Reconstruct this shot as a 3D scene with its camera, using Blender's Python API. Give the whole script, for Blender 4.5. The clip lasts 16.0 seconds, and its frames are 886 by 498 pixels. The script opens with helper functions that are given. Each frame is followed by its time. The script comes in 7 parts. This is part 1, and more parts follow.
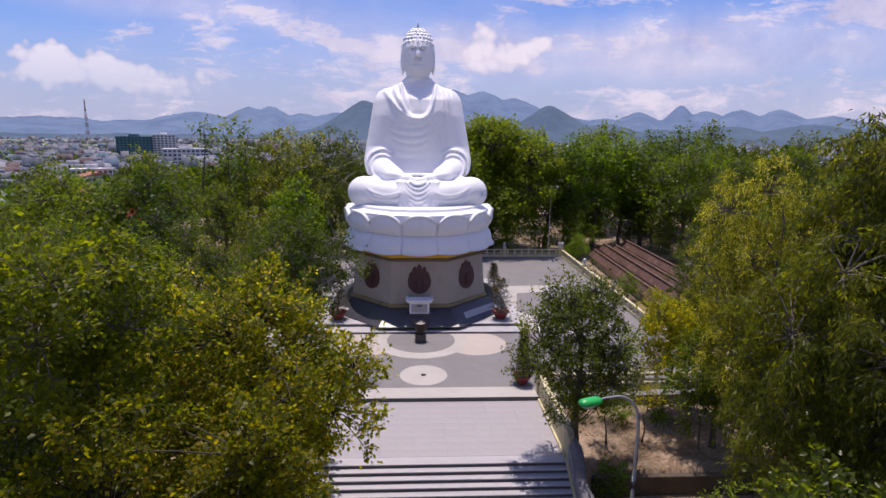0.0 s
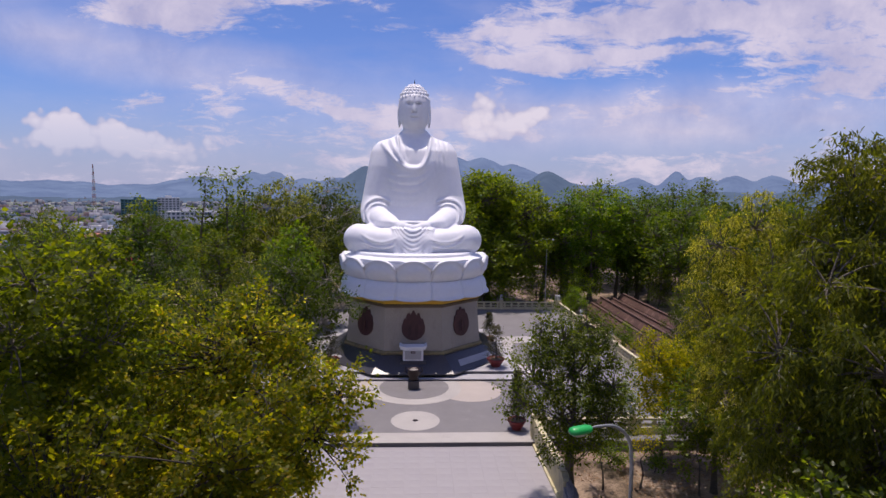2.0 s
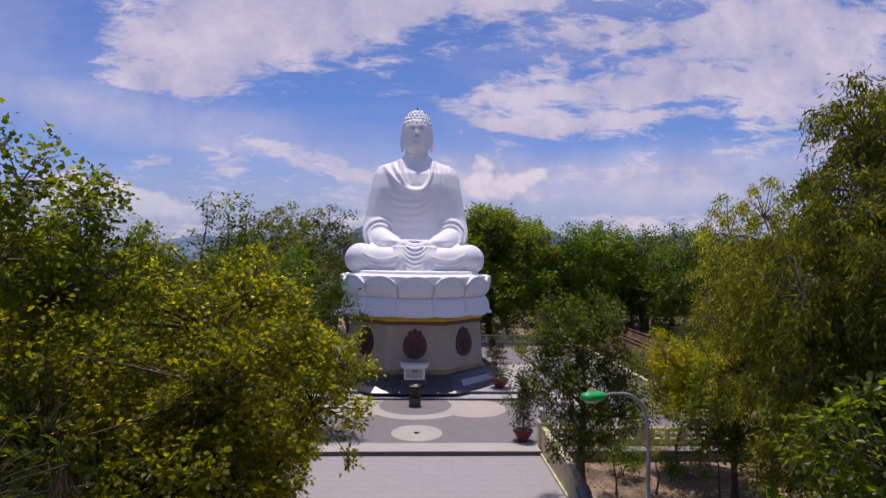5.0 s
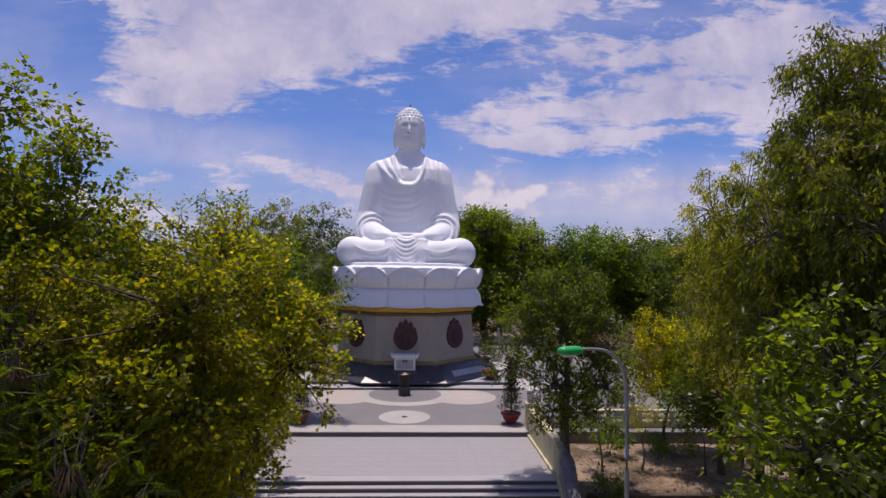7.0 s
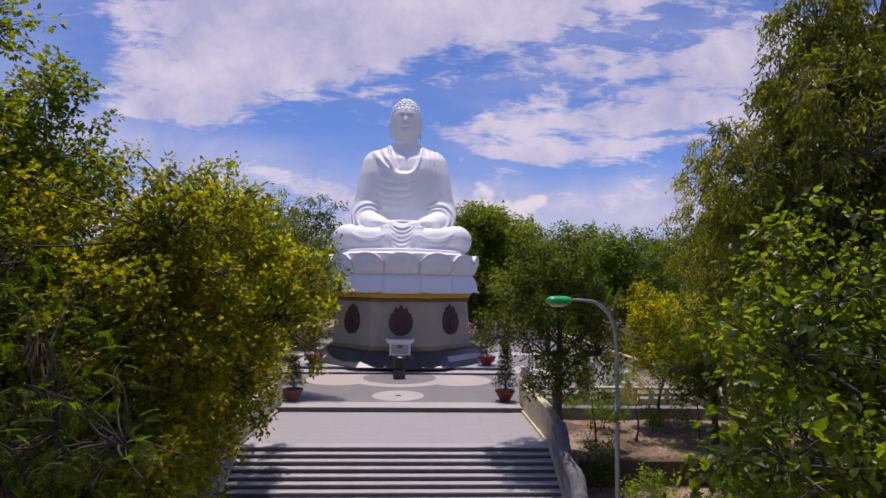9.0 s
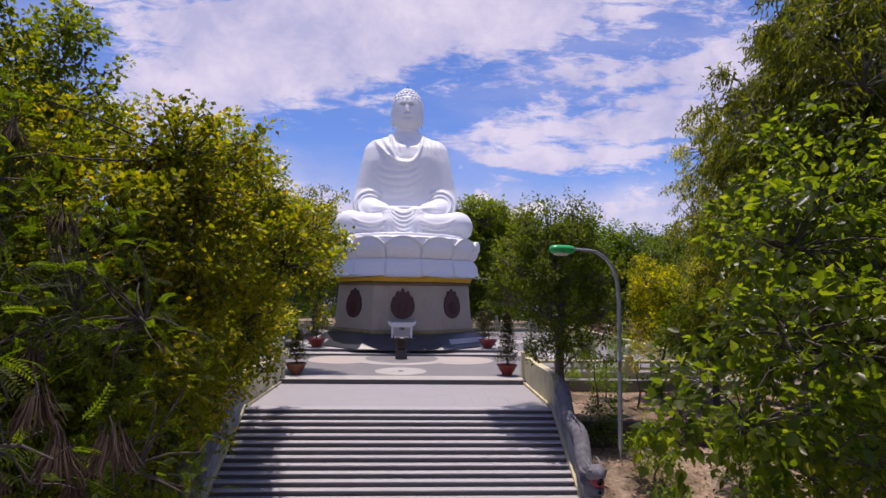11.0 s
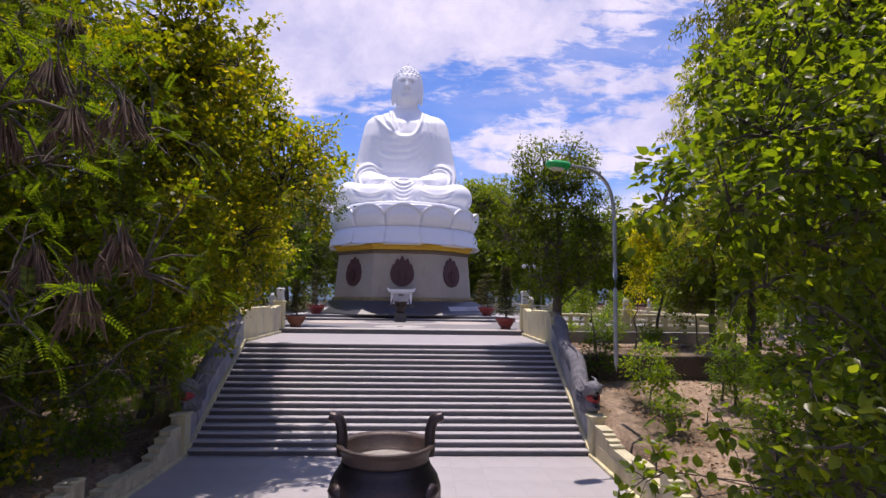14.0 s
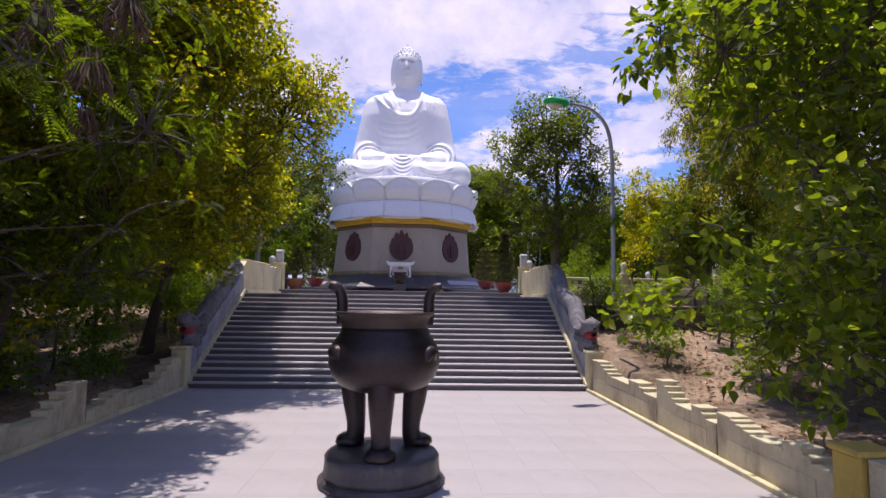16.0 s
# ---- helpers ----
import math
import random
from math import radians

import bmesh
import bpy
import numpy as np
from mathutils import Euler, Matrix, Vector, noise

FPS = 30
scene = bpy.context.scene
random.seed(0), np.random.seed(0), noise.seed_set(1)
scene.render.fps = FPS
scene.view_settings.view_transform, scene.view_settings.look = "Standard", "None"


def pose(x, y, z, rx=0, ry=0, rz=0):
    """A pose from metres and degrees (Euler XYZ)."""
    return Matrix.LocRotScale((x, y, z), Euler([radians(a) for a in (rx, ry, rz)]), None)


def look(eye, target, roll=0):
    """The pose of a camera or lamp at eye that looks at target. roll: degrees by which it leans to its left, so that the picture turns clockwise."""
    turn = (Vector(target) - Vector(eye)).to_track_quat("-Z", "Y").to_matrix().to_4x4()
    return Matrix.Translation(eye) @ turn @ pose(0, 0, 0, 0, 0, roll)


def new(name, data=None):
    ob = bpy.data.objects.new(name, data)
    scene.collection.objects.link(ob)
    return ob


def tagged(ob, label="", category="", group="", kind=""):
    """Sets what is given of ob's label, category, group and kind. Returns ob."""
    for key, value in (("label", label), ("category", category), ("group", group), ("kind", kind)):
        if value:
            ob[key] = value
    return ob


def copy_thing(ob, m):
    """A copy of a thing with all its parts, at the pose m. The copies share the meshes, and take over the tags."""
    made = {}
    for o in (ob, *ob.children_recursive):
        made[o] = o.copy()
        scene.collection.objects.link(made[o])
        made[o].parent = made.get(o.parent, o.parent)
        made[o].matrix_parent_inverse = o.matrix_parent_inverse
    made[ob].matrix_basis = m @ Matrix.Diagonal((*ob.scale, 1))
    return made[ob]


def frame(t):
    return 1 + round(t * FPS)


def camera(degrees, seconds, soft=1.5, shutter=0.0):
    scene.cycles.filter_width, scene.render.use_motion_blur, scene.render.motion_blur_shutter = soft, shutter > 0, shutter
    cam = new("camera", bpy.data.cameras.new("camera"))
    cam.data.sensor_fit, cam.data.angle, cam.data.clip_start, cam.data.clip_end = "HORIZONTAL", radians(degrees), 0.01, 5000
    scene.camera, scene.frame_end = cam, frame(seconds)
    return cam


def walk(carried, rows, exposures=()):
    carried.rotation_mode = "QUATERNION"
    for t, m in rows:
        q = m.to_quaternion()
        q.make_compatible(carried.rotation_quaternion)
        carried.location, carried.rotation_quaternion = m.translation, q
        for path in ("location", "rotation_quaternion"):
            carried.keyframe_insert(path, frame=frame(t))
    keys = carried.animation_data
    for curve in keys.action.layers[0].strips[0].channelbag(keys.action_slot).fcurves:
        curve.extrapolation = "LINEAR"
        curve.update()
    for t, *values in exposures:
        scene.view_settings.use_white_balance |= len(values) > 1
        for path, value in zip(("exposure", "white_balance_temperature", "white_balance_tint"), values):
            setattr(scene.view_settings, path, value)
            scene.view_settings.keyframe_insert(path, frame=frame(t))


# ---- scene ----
cam = camera(76.8, 16.0)
PATH = [
    (0, (-0.349, -18.168, 18.271), (-0.249, -16.213, 17.864), 0.7),
    (0.5, (-0.277, -18.31, 17.961), (-0.179, -16.343, 17.612), 0.7),
    (1, (-0.136, -18.377, 17.602), (-0.039, -16.401, 17.312), 0.7),
    (1.5, (-0.03, -18.398, 17.285), (0.068, -16.414, 17.051), 0.7),
    (2, (0.112, -18.485, 16.965), (0.21, -16.496, 16.781), 0.8),
    (2.5, (0.166, -18.389, 16.557), (0.265, -16.397, 16.418), 0.9),
    (3, (0.154, -18.232, 16.01), (0.251, -16.236, 15.925), 0.8),
    (3.5, (-0.005, -18.104, 15.355), (0.092, -16.107, 15.311), 0.9),
    (6, (0.23, -18.195, 12.689), (0.322, -16.198, 12.744), 0.8),
    (6.5, (0.501, -18.235, 12.209), (0.594, -16.239, 12.279), 0.8),
    (7, (0.804, -18.277, 11.753), (0.895, -16.281, 11.836), 0.8),
    (7.5, (0.972, -18.267, 11.282), (1.062, -16.271, 11.376), 0.9),
    (8, (1.051, -18.178, 10.821), (1.14, -16.182, 10.926), 0.8),
    (8.5, (1.096, -18.079, 10.307), (1.185, -16.084, 10.42), 0.8),
    (9, (1.21, -18.164, 9.854), (1.299, -16.169, 9.975), 0.8),
    (11.5, (1.031, -18.381, 7.52), (1.122, -16.389, 7.672), 0.7),
    (12, (1.018, -18.467, 7.013), (1.109, -16.475, 7.168), 0.7),
    (12.5, (1.068, -18.424, 6.499), (1.156, -16.433, 6.658), 0.6),
    (13, (1.166, -18.335, 6.081), (1.253, -16.344, 6.244), 0.6),
    (13.5, (1.17, -18.325, 5.592), (1.258, -16.334, 5.761), 0.8),
    (14, (1.184, -18.348, 5.064), (1.273, -16.357, 5.235), 0.8),
    (14.5, (1.251, -18.343, 4.55), (1.34, -16.352, 4.724), 1.0),
    (15, (1.197, -18.302, 3.957), (1.29, -16.312, 4.136), 1.3),
    (15.5, (1.197, -18.276, 3.429), (1.289, -16.286, 3.608), 1.2),
    (16, (1.221, -18.303, 2.924), (1.313, -16.313, 3.102), 0.9),
]
walk(cam, [(t, look(eye, target, roll)) for t, eye, target, roll in PATH], [(0, -0.02, 6900, 19), (1.5, -0.17, 6900, 19), (3.5, -0.30, 6900, 19), (7, -0.33, 6900, 19), (9, -0.22, 6900, 19), (12.5, 0.14, 6900, 19), (16, 0.34, 6900, 19)])

# ---- light ----
SUN_DIR = Vector((-0.40, 1.64, 9.25)).normalized()
sun = new("sun", bpy.data.lights.new("sun", "SUN"))
sun.data.energy, sun.data.angle, sun.data.color = 4.6, radians(0.55), (1.0, 0.95, 0.88)
sun.matrix_world = look(SUN_DIR * 100, (0, 0, 0))

world = bpy.data.worlds.new("sky")
scene.world = world
world.use_nodes = True
wt = world.node_tree
wt.nodes.clear()


def wnode(kind, ins=None, **props):
    n = wt.nodes.new(kind)
    for k, v in props.items():
        setattr(n, k, v)
    for k, v in (ins or {}).items():
        if isinstance(v, bpy.types.NodeSocket):
            wt.links.new(v, n.inputs[k])
        else:
            n.inputs[k].default_value = v
    return n


def wmath(op, a, b=0.0, c=0.0, clamp=False):
    return wnode("ShaderNodeMath", {0: a, 1: b, 2: c}, operation=op, use_clamp=clamp).outputs[0]


sky = wnode("ShaderNodeTexSky", sky_type="NISHITA", sun_disc=False, sun_elevation=radians(79.7),
            sun_rotation=radians(-6), altitude=30, air_density=1.0, dust_density=0.6, ozone_density=2.2)
coord = wnode("ShaderNodeTexCoord").outputs["Generated"]
xyz = wnode("ShaderNodeSeparateXYZ", {0: coord})
ahead = wmath("MAXIMUM", wmath("ABSOLUTE", xyz.outputs[1]), 0.12)
cu = wmath("DIVIDE", xyz.outputs[0], ahead)
cv = wmath("DIVIDE", wmath("MAXIMUM", xyz.outputs[2], 0.0), ahead)
flat = wnode("ShaderNodeCombineXYZ", {0: cu, 1: cv, 2: 0.37}).outputs[0]
# streaks lie along a line that rises to the right
streak = wnode("ShaderNodeMapping", {"Vector": flat, "Rotation": (0, 0, radians(-14)), "Scale": (2.6, 8.5, 1)}).outputs[0]
n1 = wnode("ShaderNodeTexNoise", {"Vector": streak, "Scale": 1.5, "Detail": 9.0, "Roughness": 0.58, "Distortion": 0.35}).outputs[0]
n3 = wnode("ShaderNodeTexNoise", {"Vector": streak, "Scale": 6.0, "Detail": 8.0, "Roughness": 0.68, "Distortion": 0.6}).outputs[0]
n2 = wnode("ShaderNodeTexNoise", {"Vector": flat, "Scale": 9.0, "Detail": 8.0, "Roughness": 0.62, "Distortion": 0.2}).outputs[0]
warp = wnode("ShaderNodeTexNoise", {"Vector": flat, "Scale": 6.0, "Detail": 4.0}).outputs["Color"]
drift = wnode("ShaderNodeVectorMath", {0: warp, 1: (0.5, 0.5, 0.5)}, operation="SUBTRACT").outputs[0]
bent = wnode("ShaderNodeVectorMath", {0: drift, 1: (0.16, 0.07, 0), 2: flat}, operation="MULTIPLY_ADD").outputs[0]


near_bent = wnode("ShaderNodeVectorMath", {0: drift, 1: (0.035, 0.025, 0), 2: flat}, operation="MULTIPLY_ADD").outputs[0]


def lobe(u, v, ru, rv, turn, gain, field=bent):
    """A bank of cloud round a direction, with soft sides."""
    m = wnode("ShaderNodeMapping", {"Vector": field, "Location": (u, v, 0.37), "Rotation": (0, 0, radians(turn)), "Scale": (ru, rv, 1)}, vector_type="TEXTURE")
    d = wnode("ShaderNodeVectorMath", {0: m.outputs[0]}, operation="LENGTH").outputs["Value"]
    return wmath("MULTIPLY", wnode("ShaderNodeMapRange", {"Value": d, 1: 0.25, 2: 1.3, 3: 1.0, 4: 0.0}, interpolation_type="SMOOTHSTEP").outputs[0], gain)


LOBES = [(-0.24, 0.425, 0.46, 0.105, 12, 0.72), (0.10, 0.47, 0.26, 0.05, 8, 0.40), (0.00, 0.58, 0.95, 0.12, 4, 0.52), (-0.44, 0.310, 0.17, 0.040, 4, 0.34),
         (0.58, 0.415, 0.46, 0.080, 10, 0.55), (0.46, 0.318, 0.40, 0.026, 5, 0.50), (0.30, 0.252, 0.30, 0.024, 6, 0.48), (0.80, 0.32, 0.24, 0.13, 8, 0.50),
         (0.48, 0.172, 0.52, 0.042, 6, 0.28), (-0.10, 0.160, 0.34, 0.026, -11, 0.44), (-0.78, 0.38, 0.24, 0.26, 0, -0.90),
         (0.08, 0.338, 0.13, 0.028, 10, -0.45), (-0.05, 0.238, 0.20, 0.032, -8, -0.34), (0.50, 0.287, 0.16, 0.007, 4, -0.30), (0.22, 0.213, 0.14, 0.010, -6, -0.28), (-0.52, 0.205, 0.22, 0.050, 0, -0.34), (0.40, 0.100, 0.34, 0.020, 3, -0.35), (0.36, 0.365, 0.12, 0.012, 16, -0.26)]
total = wmath("MULTIPLY_ADD", n1, 1.45, wmath("MULTIPLY_ADD", n3, 1.65, wmath("MULTIPLY_ADD", n2, 0.80, -1.31)))
for spec in LOBES:
    total = wmath("ADD", total, lobe(*spec))
thin = wnode("ShaderNodeMapRange", {"Value": total, 1: 0.58, 2: 1.12, 3: 0.0, 4: 0.86}, interpolation_type="SMOOTHSTEP").outputs[0]
# faint veil between the banks
veil_form = wnode("ShaderNodeMapRange", {"Value": wnode("ShaderNodeTexNoise", {"Vector": streak, "Scale": 0.8, "Detail": 6.0, "Roughness": 0.6}).outputs[0], 1: 0.40, 2: 0.72, 3: 0.0, 4: 0.26}, interpolation_type="SMOOTHSTEP").outputs[0]
thin = wmath("MAXIMUM", thin, veil_form)
# broad milky sheets low in the sky
SHEETS = [(0.46, 0.150, 0.56, 0.070, 2, 0.80), (-0.34, 0.215, 0.48, 0.060, -7, 0.52), (-0.62, 0.30, 0.30, 0.09, 6, 0.20)]
sheet = wmath("ADD", wmath("ADD", lobe(*SHEETS[0]), lobe(*SHEETS[1])), lobe(*SHEETS[2]))
sheet = wmath("MULTIPLY", sheet, wnode("ShaderNodeMapRange", {"Value": n1, 1: 0.30, 2: 0.62, 3: 0.55, 4: 1.0}).outputs[0])
thin = wmath("MAXIMUM", thin, sheet)
# heaped clouds low over the hills
PUFFS = [(0.126, 0.174, 0.034, 0.027, 0, 0.84), (0.125, 0.122, 0.072, 0.034, 0, 0.78), (0.205, 0.146, 0.050, 0.022, 24, 0.80), (-0.615, 0.118, 0.060, 0.038, -30, 0.60), (-0.66, 0.075, 0.16, 0.034, 0, 0.50),
         (-0.50, 0.085, 0.13, 0.034, -18, 0.55), (-0.36, 0.078, 0.08, 0.030, -10, 0.50), (0.75, 0.055, 0.2, 0.02, 0, 0.35), (-0.55, 0.090, 0.22, 0.040, -8, 0.34), (0.12, 0.140, 0.10, 0.050, 0, 0.25), (-0.53, 0.095, 0.13, 0.042, -12, 0.42), (0.150, 0.132, 0.075, 0.034, 14, 0.38)]
billow = wnode("ShaderNodeTexVoronoi", {"Vector": near_bent, "Scale": 22.0, "Smoothness": 0.35}, feature="SMOOTH_F1").outputs["Distance"]
curl = wnode("ShaderNodeTexVoronoi", {"Vector": near_bent, "Scale": 58.0, "Smoothness": 0.35}, feature="SMOOTH_F1").outputs["Distance"]
heap = wmath("MULTIPLY_ADD", wmath("SUBTRACT", n2, 0.5), 0.9, wmath("MULTIPLY_ADD", billow, -0.85, wmath("MULTIPLY_ADD", curl, -0.65, 0.44)))
for spec in PUFFS:
    heap = wmath("ADD", heap, lobe(*spec, field=near_bent))
puff = wnode("ShaderNodeMapRange", {"Value": heap, 1: 0.24, 2: 0.60, 3: 0.0, 4: 0.82}, interpolation_type="SMOOTHSTEP").outputs[0]
puff = wmath("MULTIPLY", puff, wnode("ShaderNodeMapRange", {"Value": cv, 1: 0.045, 2: 0.13, 3: 0.25, 4: 1.0}).outputs[0])
haze = wnode("ShaderNodeMapRange", {"Value": cv, 1: 0.0, 2: 0.22, 3: 0.9, 4: 0.0}, interpolation_type="SMOOTHSTEP").outputs[0]
shade = wnode("ShaderNodeMapRange", {"Value": n2, 1: 0.35, 2: 0.65, 3: 0.0, 4: 1.0}).outputs[0]
cloud_colour = wnode("ShaderNodeMix", {0: shade, 6: (0.52, 0.53, 0.76, 1), 7: (0.80, 0.77, 0.92, 1)}, data_type="RGBA").outputs[2]
heap_shade = wnode("ShaderNodeMapRange", {"Value": heap, 1: 0.30, 2: 0.85, 3: 0.0, 4: 1.0}).outputs[0]
heap_colour = wnode("ShaderNodeMix", {0: heap_shade, 6: (0.56, 0.57, 0.77, 1), 7: (0.87, 0.85, 0.97, 1)}, data_type="RGBA").outputs[2]
sky_lit = wnode("ShaderNodeMix", {0: 1.0, 6: sky.outputs[0], 7: (0.068, 0.091, 0.147, 1)}, data_type="RGBA", blend_type="MULTIPLY").outputs[2]
hazed = wnode("ShaderNodeMix", {0: haze, 6: sky_lit, 7: (0.43, 0.49, 0.72, 1)}, data_type="RGBA").outputs[2]
veiled = wnode("ShaderNodeMix", {0: thin, 6: hazed, 7: cloud_colour}, data_type="RGBA").outputs[2]
mixed = wnode("ShaderNodeMix", {0: puff, 6: veiled, 7: heap_colour}, data_type="RGBA").outputs[2]
back = wnode("ShaderNodeBackground", {0: mixed, 1: 1.0})
wout = wnode("ShaderNodeOutputWorld", {0: back.outputs[0]})


# ---- materials ----
def material(name):
    m = bpy.data.materials.new(name)
    m.use_nodes = True
    return m, m.node_tree, m.node_tree.nodes["Principled BSDF"]


def tnode(t, kind, ins=None, **props):
    n = t.nodes.new(kind)
    for k, v in props.items():
        setattr(n, k, v)
    for k, v in (ins or {}).items():
        if isinstance(v, bpy.types.NodeSocket):
            t.links.new(v, n.inputs[k])
        else:
            n.inputs[k].default_value = v
    return n


def rgb(c):
    return (*c, 1.0)


def surface(name, dark, light, rough=0.7, scale=1.2, fine=18.0, bump=0.25, metal=0.0, stain=None, stain_at=0.6, piece=0.0, spec=0.5, deep=0.02):
    """A surface whose colour wanders between two tones at a coarse and a fine scale, with grain, and stains where wanted."""
    m, t, b = material(name)
    co = tnode(t, "ShaderNodeTexCoord").outputs["Object"]
    a = tnode(t, "ShaderNodeTexNoise", {"Vector": co, "Scale": scale, "Detail": 6.0, "Roughness": 0.6}).outputs[0]
    g = tnode(t, "ShaderNodeTexNoise", {"Vector": co, "Scale": fine, "Detail": 5.0, "Roughness": 0.65}).outputs[0]
    both = tnode(t, "ShaderNodeMath", {0: a, 1: g}, operation="ADD").outputs[0]
    if piece:
        info = tnode(t, "ShaderNodeObjectInfo").outputs["Random"]
        shift = tnode(t, "ShaderNodeMath", {0: tnode(t, "ShaderNodeMath", {0: info, 1: 0.5}, operation="SUBTRACT").outputs[0], 1: piece}, operation="MULTIPLY").outputs[0]
        both = tnode(t, "ShaderNodeMath", {0: both, 1: shift}, operation="ADD").outputs[0]
    f = tnode(t, "ShaderNodeMapRange", {"Value": both, 1: 0.65, 2: 1.35, 3: 0.0, 4: 1.0}).outputs[0]
    col = tnode(t, "ShaderNodeMix", {0: f, 6: rgb(dark), 7: rgb(light)}, data_type="RGBA").outputs[2]
    if stain:
        s = tnode(t, "ShaderNodeTexNoise", {"Vector": tnode(t, "ShaderNodeMapping", {"Vector": co, "Scale": (1.0, 1.0, 0.45), "Location": (7.3, 2.1, 0)}).outputs[0],
                                            "Scale": scale * 1.7, "Detail": 8.0, "Roughness": 0.7}).outputs[0]
        k = tnode(t, "ShaderNodeMapRange", {"Value": s, 1: stain_at - 0.1, 2: stain_at + 0.12, 3: 0.0, 4: 0.85}).outputs[0]
        col = tnode(t, "ShaderNodeMix", {0: k, 6: col, 7: rgb(stain)}, data_type="RGBA").outputs[2]
    t.links.new(col, b.inputs["Base Color"])
    r = tnode(t, "ShaderNodeMapRange", {"Value": g, 1: 0.3, 2: 0.7, 3: max(rough - 0.1, 0.05), 4: min(rough + 0.1, 1.0)}).outputs[0]
    t.links.new(r, b.inputs["Roughness"])
    b.inputs["Metallic"].default_value = metal
    b.inputs["Specular IOR Level"].default_value = spec
    if bump:
        h = tnode(t, "ShaderNodeBump", {"Height": both, "Strength": bump, "Distance": deep}).outputs[0]
        t.links.new(h, b.inputs["Normal"])
    return m


def leaf_material(name, stops, rough=0.5, through_light=0.64, gloss=0.22):
    """Leaves: each takes its own tone between the stops; some light passes through them."""
    m, t, b = material(name)
    r = tnode(t, "ShaderNodeNewGeometry").outputs["Random Per Island"]
    co = tnode(t, "ShaderNodeTexCoord").outputs["Object"]
    big = tnode(t, "ShaderNodeTexNoise", {"Vector": co, "Scale": 0.55, "Detail": 3.0}).outputs[0]
    own = tnode(t, "ShaderNodeMath", {0: tnode(t, "ShaderNodeObjectInfo").outputs["Random"], 1: 0.60, 2: -0.55}, operation="MULTIPLY_ADD").outputs[0]
    mix = tnode(t, "ShaderNodeMath", {0: r, 1: 0.75, 2: tnode(t, "ShaderNodeMath", {0: big, 1: 0.75, 2: own}, operation="MULTIPLY_ADD").outputs[0]}, operation="MULTIPLY_ADD", use_clamp=True).outputs[0]
    ramp = tnode(t, "ShaderNodeValToRGB", {0: mix})
    e = ramp.color_ramp.elements
    while len(e) < len(stops):
        e.new(0.5)
    for i, (p, c) in enumerate(stops):
        e[i].position, e[i].color = p, rgb(c)
    t.links.new(ramp.outputs[0], b.inputs["Base Color"])
    b.inputs["Roughness"].default_value = rough
    b.inputs["Specular IOR Level"].default_value = gloss
    tr = tnode(t, "ShaderNodeBsdfTranslucent", {0: tnode(t, "ShaderNodeMix", {0: 1.0, 6: ramp.outputs[0], 7: (2.55, 2.45, 0.42, 1)}, data_type="RGBA", blend_type="MULTIPLY").outputs[2]})
    both = tnode(t, "ShaderNodeMixShader", {0: through_light, 1: b.outputs[0], 2: tr.outputs[0]})
    t.links.new(both.outputs[0], t.nodes["Material Output"].inputs[0])
    return m


WHITE = surface("white_statue_paint", (0.74, 0.74, 0.77), (0.83, 0.83, 0.85), 0.62, 0.35, 3.0, 0.08, stain=(0.66, 0.67, 0.70), stain_at=0.68)
CREAM = surface("cream_render", (0.30, 0.265, 0.225), (0.39, 0.35, 0.30), 0.75, 0.5, 9.0, 0.15, stain=(0.22, 0.19, 0.16), stain_at=0.66)
GOLD = surface("yellow_ochre_paint", (0.50, 0.29, 0.02), (0.66, 0.42, 0.04), 0.6, 0.8, 10.0, 0.15)
YELLOW = surface("weathered_yellow_wall", (0.50, 0.43, 0.24), (0.64, 0.58, 0.37), 0.8, 0.7, 9.0, 0.3, stain=(0.28, 0.26, 0.23), stain_at=0.58)
PALEWALL = surface("weathered_pale_wall", (0.46, 0.39, 0.25), (0.62, 0.54, 0.36), 0.85, 0.9, 9.0, 0.35, stain=(0.26, 0.20, 0.13), stain_at=0.56)
GREYWALL = surface("stained_grey_render", (0.23, 0.23, 0.25), (0.38, 0.38, 0.40), 0.85, 0.9, 10.0, 0.35, stain=(0.09, 0.09, 0.10), stain_at=0.55)
MAROON = surface("maroon_relief_paint", (0.045, 0.017, 0.018), (0.095, 0.034, 0.034), 0.6, 3.0, 20.0, 0.4)
DARKRED = surface("dark_relief_core", (0.03, 0.012, 0.014), (0.07, 0.02, 0.022), 0.6, 4.0, 20.0, 0.4)
GRANITE = surface("dark_polished_granite", (0.034, 0.034, 0.046), (0.062, 0.062, 0.080), 0.34, 1.0, 60.0, 0.03)
PALESTONE = surface("pale_stone", (0.36, 0.35, 0.37), (0.46, 0.45, 0.47), 0.5, 1.0, 40.0, 0.05)
TILE = surface("pale_granite_slab", (0.288, 0.270, 0.284), (0.352, 0.332, 0.346), 0.55, 0.8, 55.0, 0.06, stain=(0.235, 0.225, 0.235), stain_at=0.64, piece=0.14)
JOINT = surface("grey_joint_mortar", (0.25, 0.237, 0.255), (0.31, 0.296, 0.314), 0.9, 2.0, 40.0, 0.1)
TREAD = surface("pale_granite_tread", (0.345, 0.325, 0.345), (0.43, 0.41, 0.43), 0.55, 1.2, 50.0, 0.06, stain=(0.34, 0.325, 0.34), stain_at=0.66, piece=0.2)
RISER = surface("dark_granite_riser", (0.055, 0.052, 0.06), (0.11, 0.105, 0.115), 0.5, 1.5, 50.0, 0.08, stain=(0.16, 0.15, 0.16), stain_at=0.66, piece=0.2)
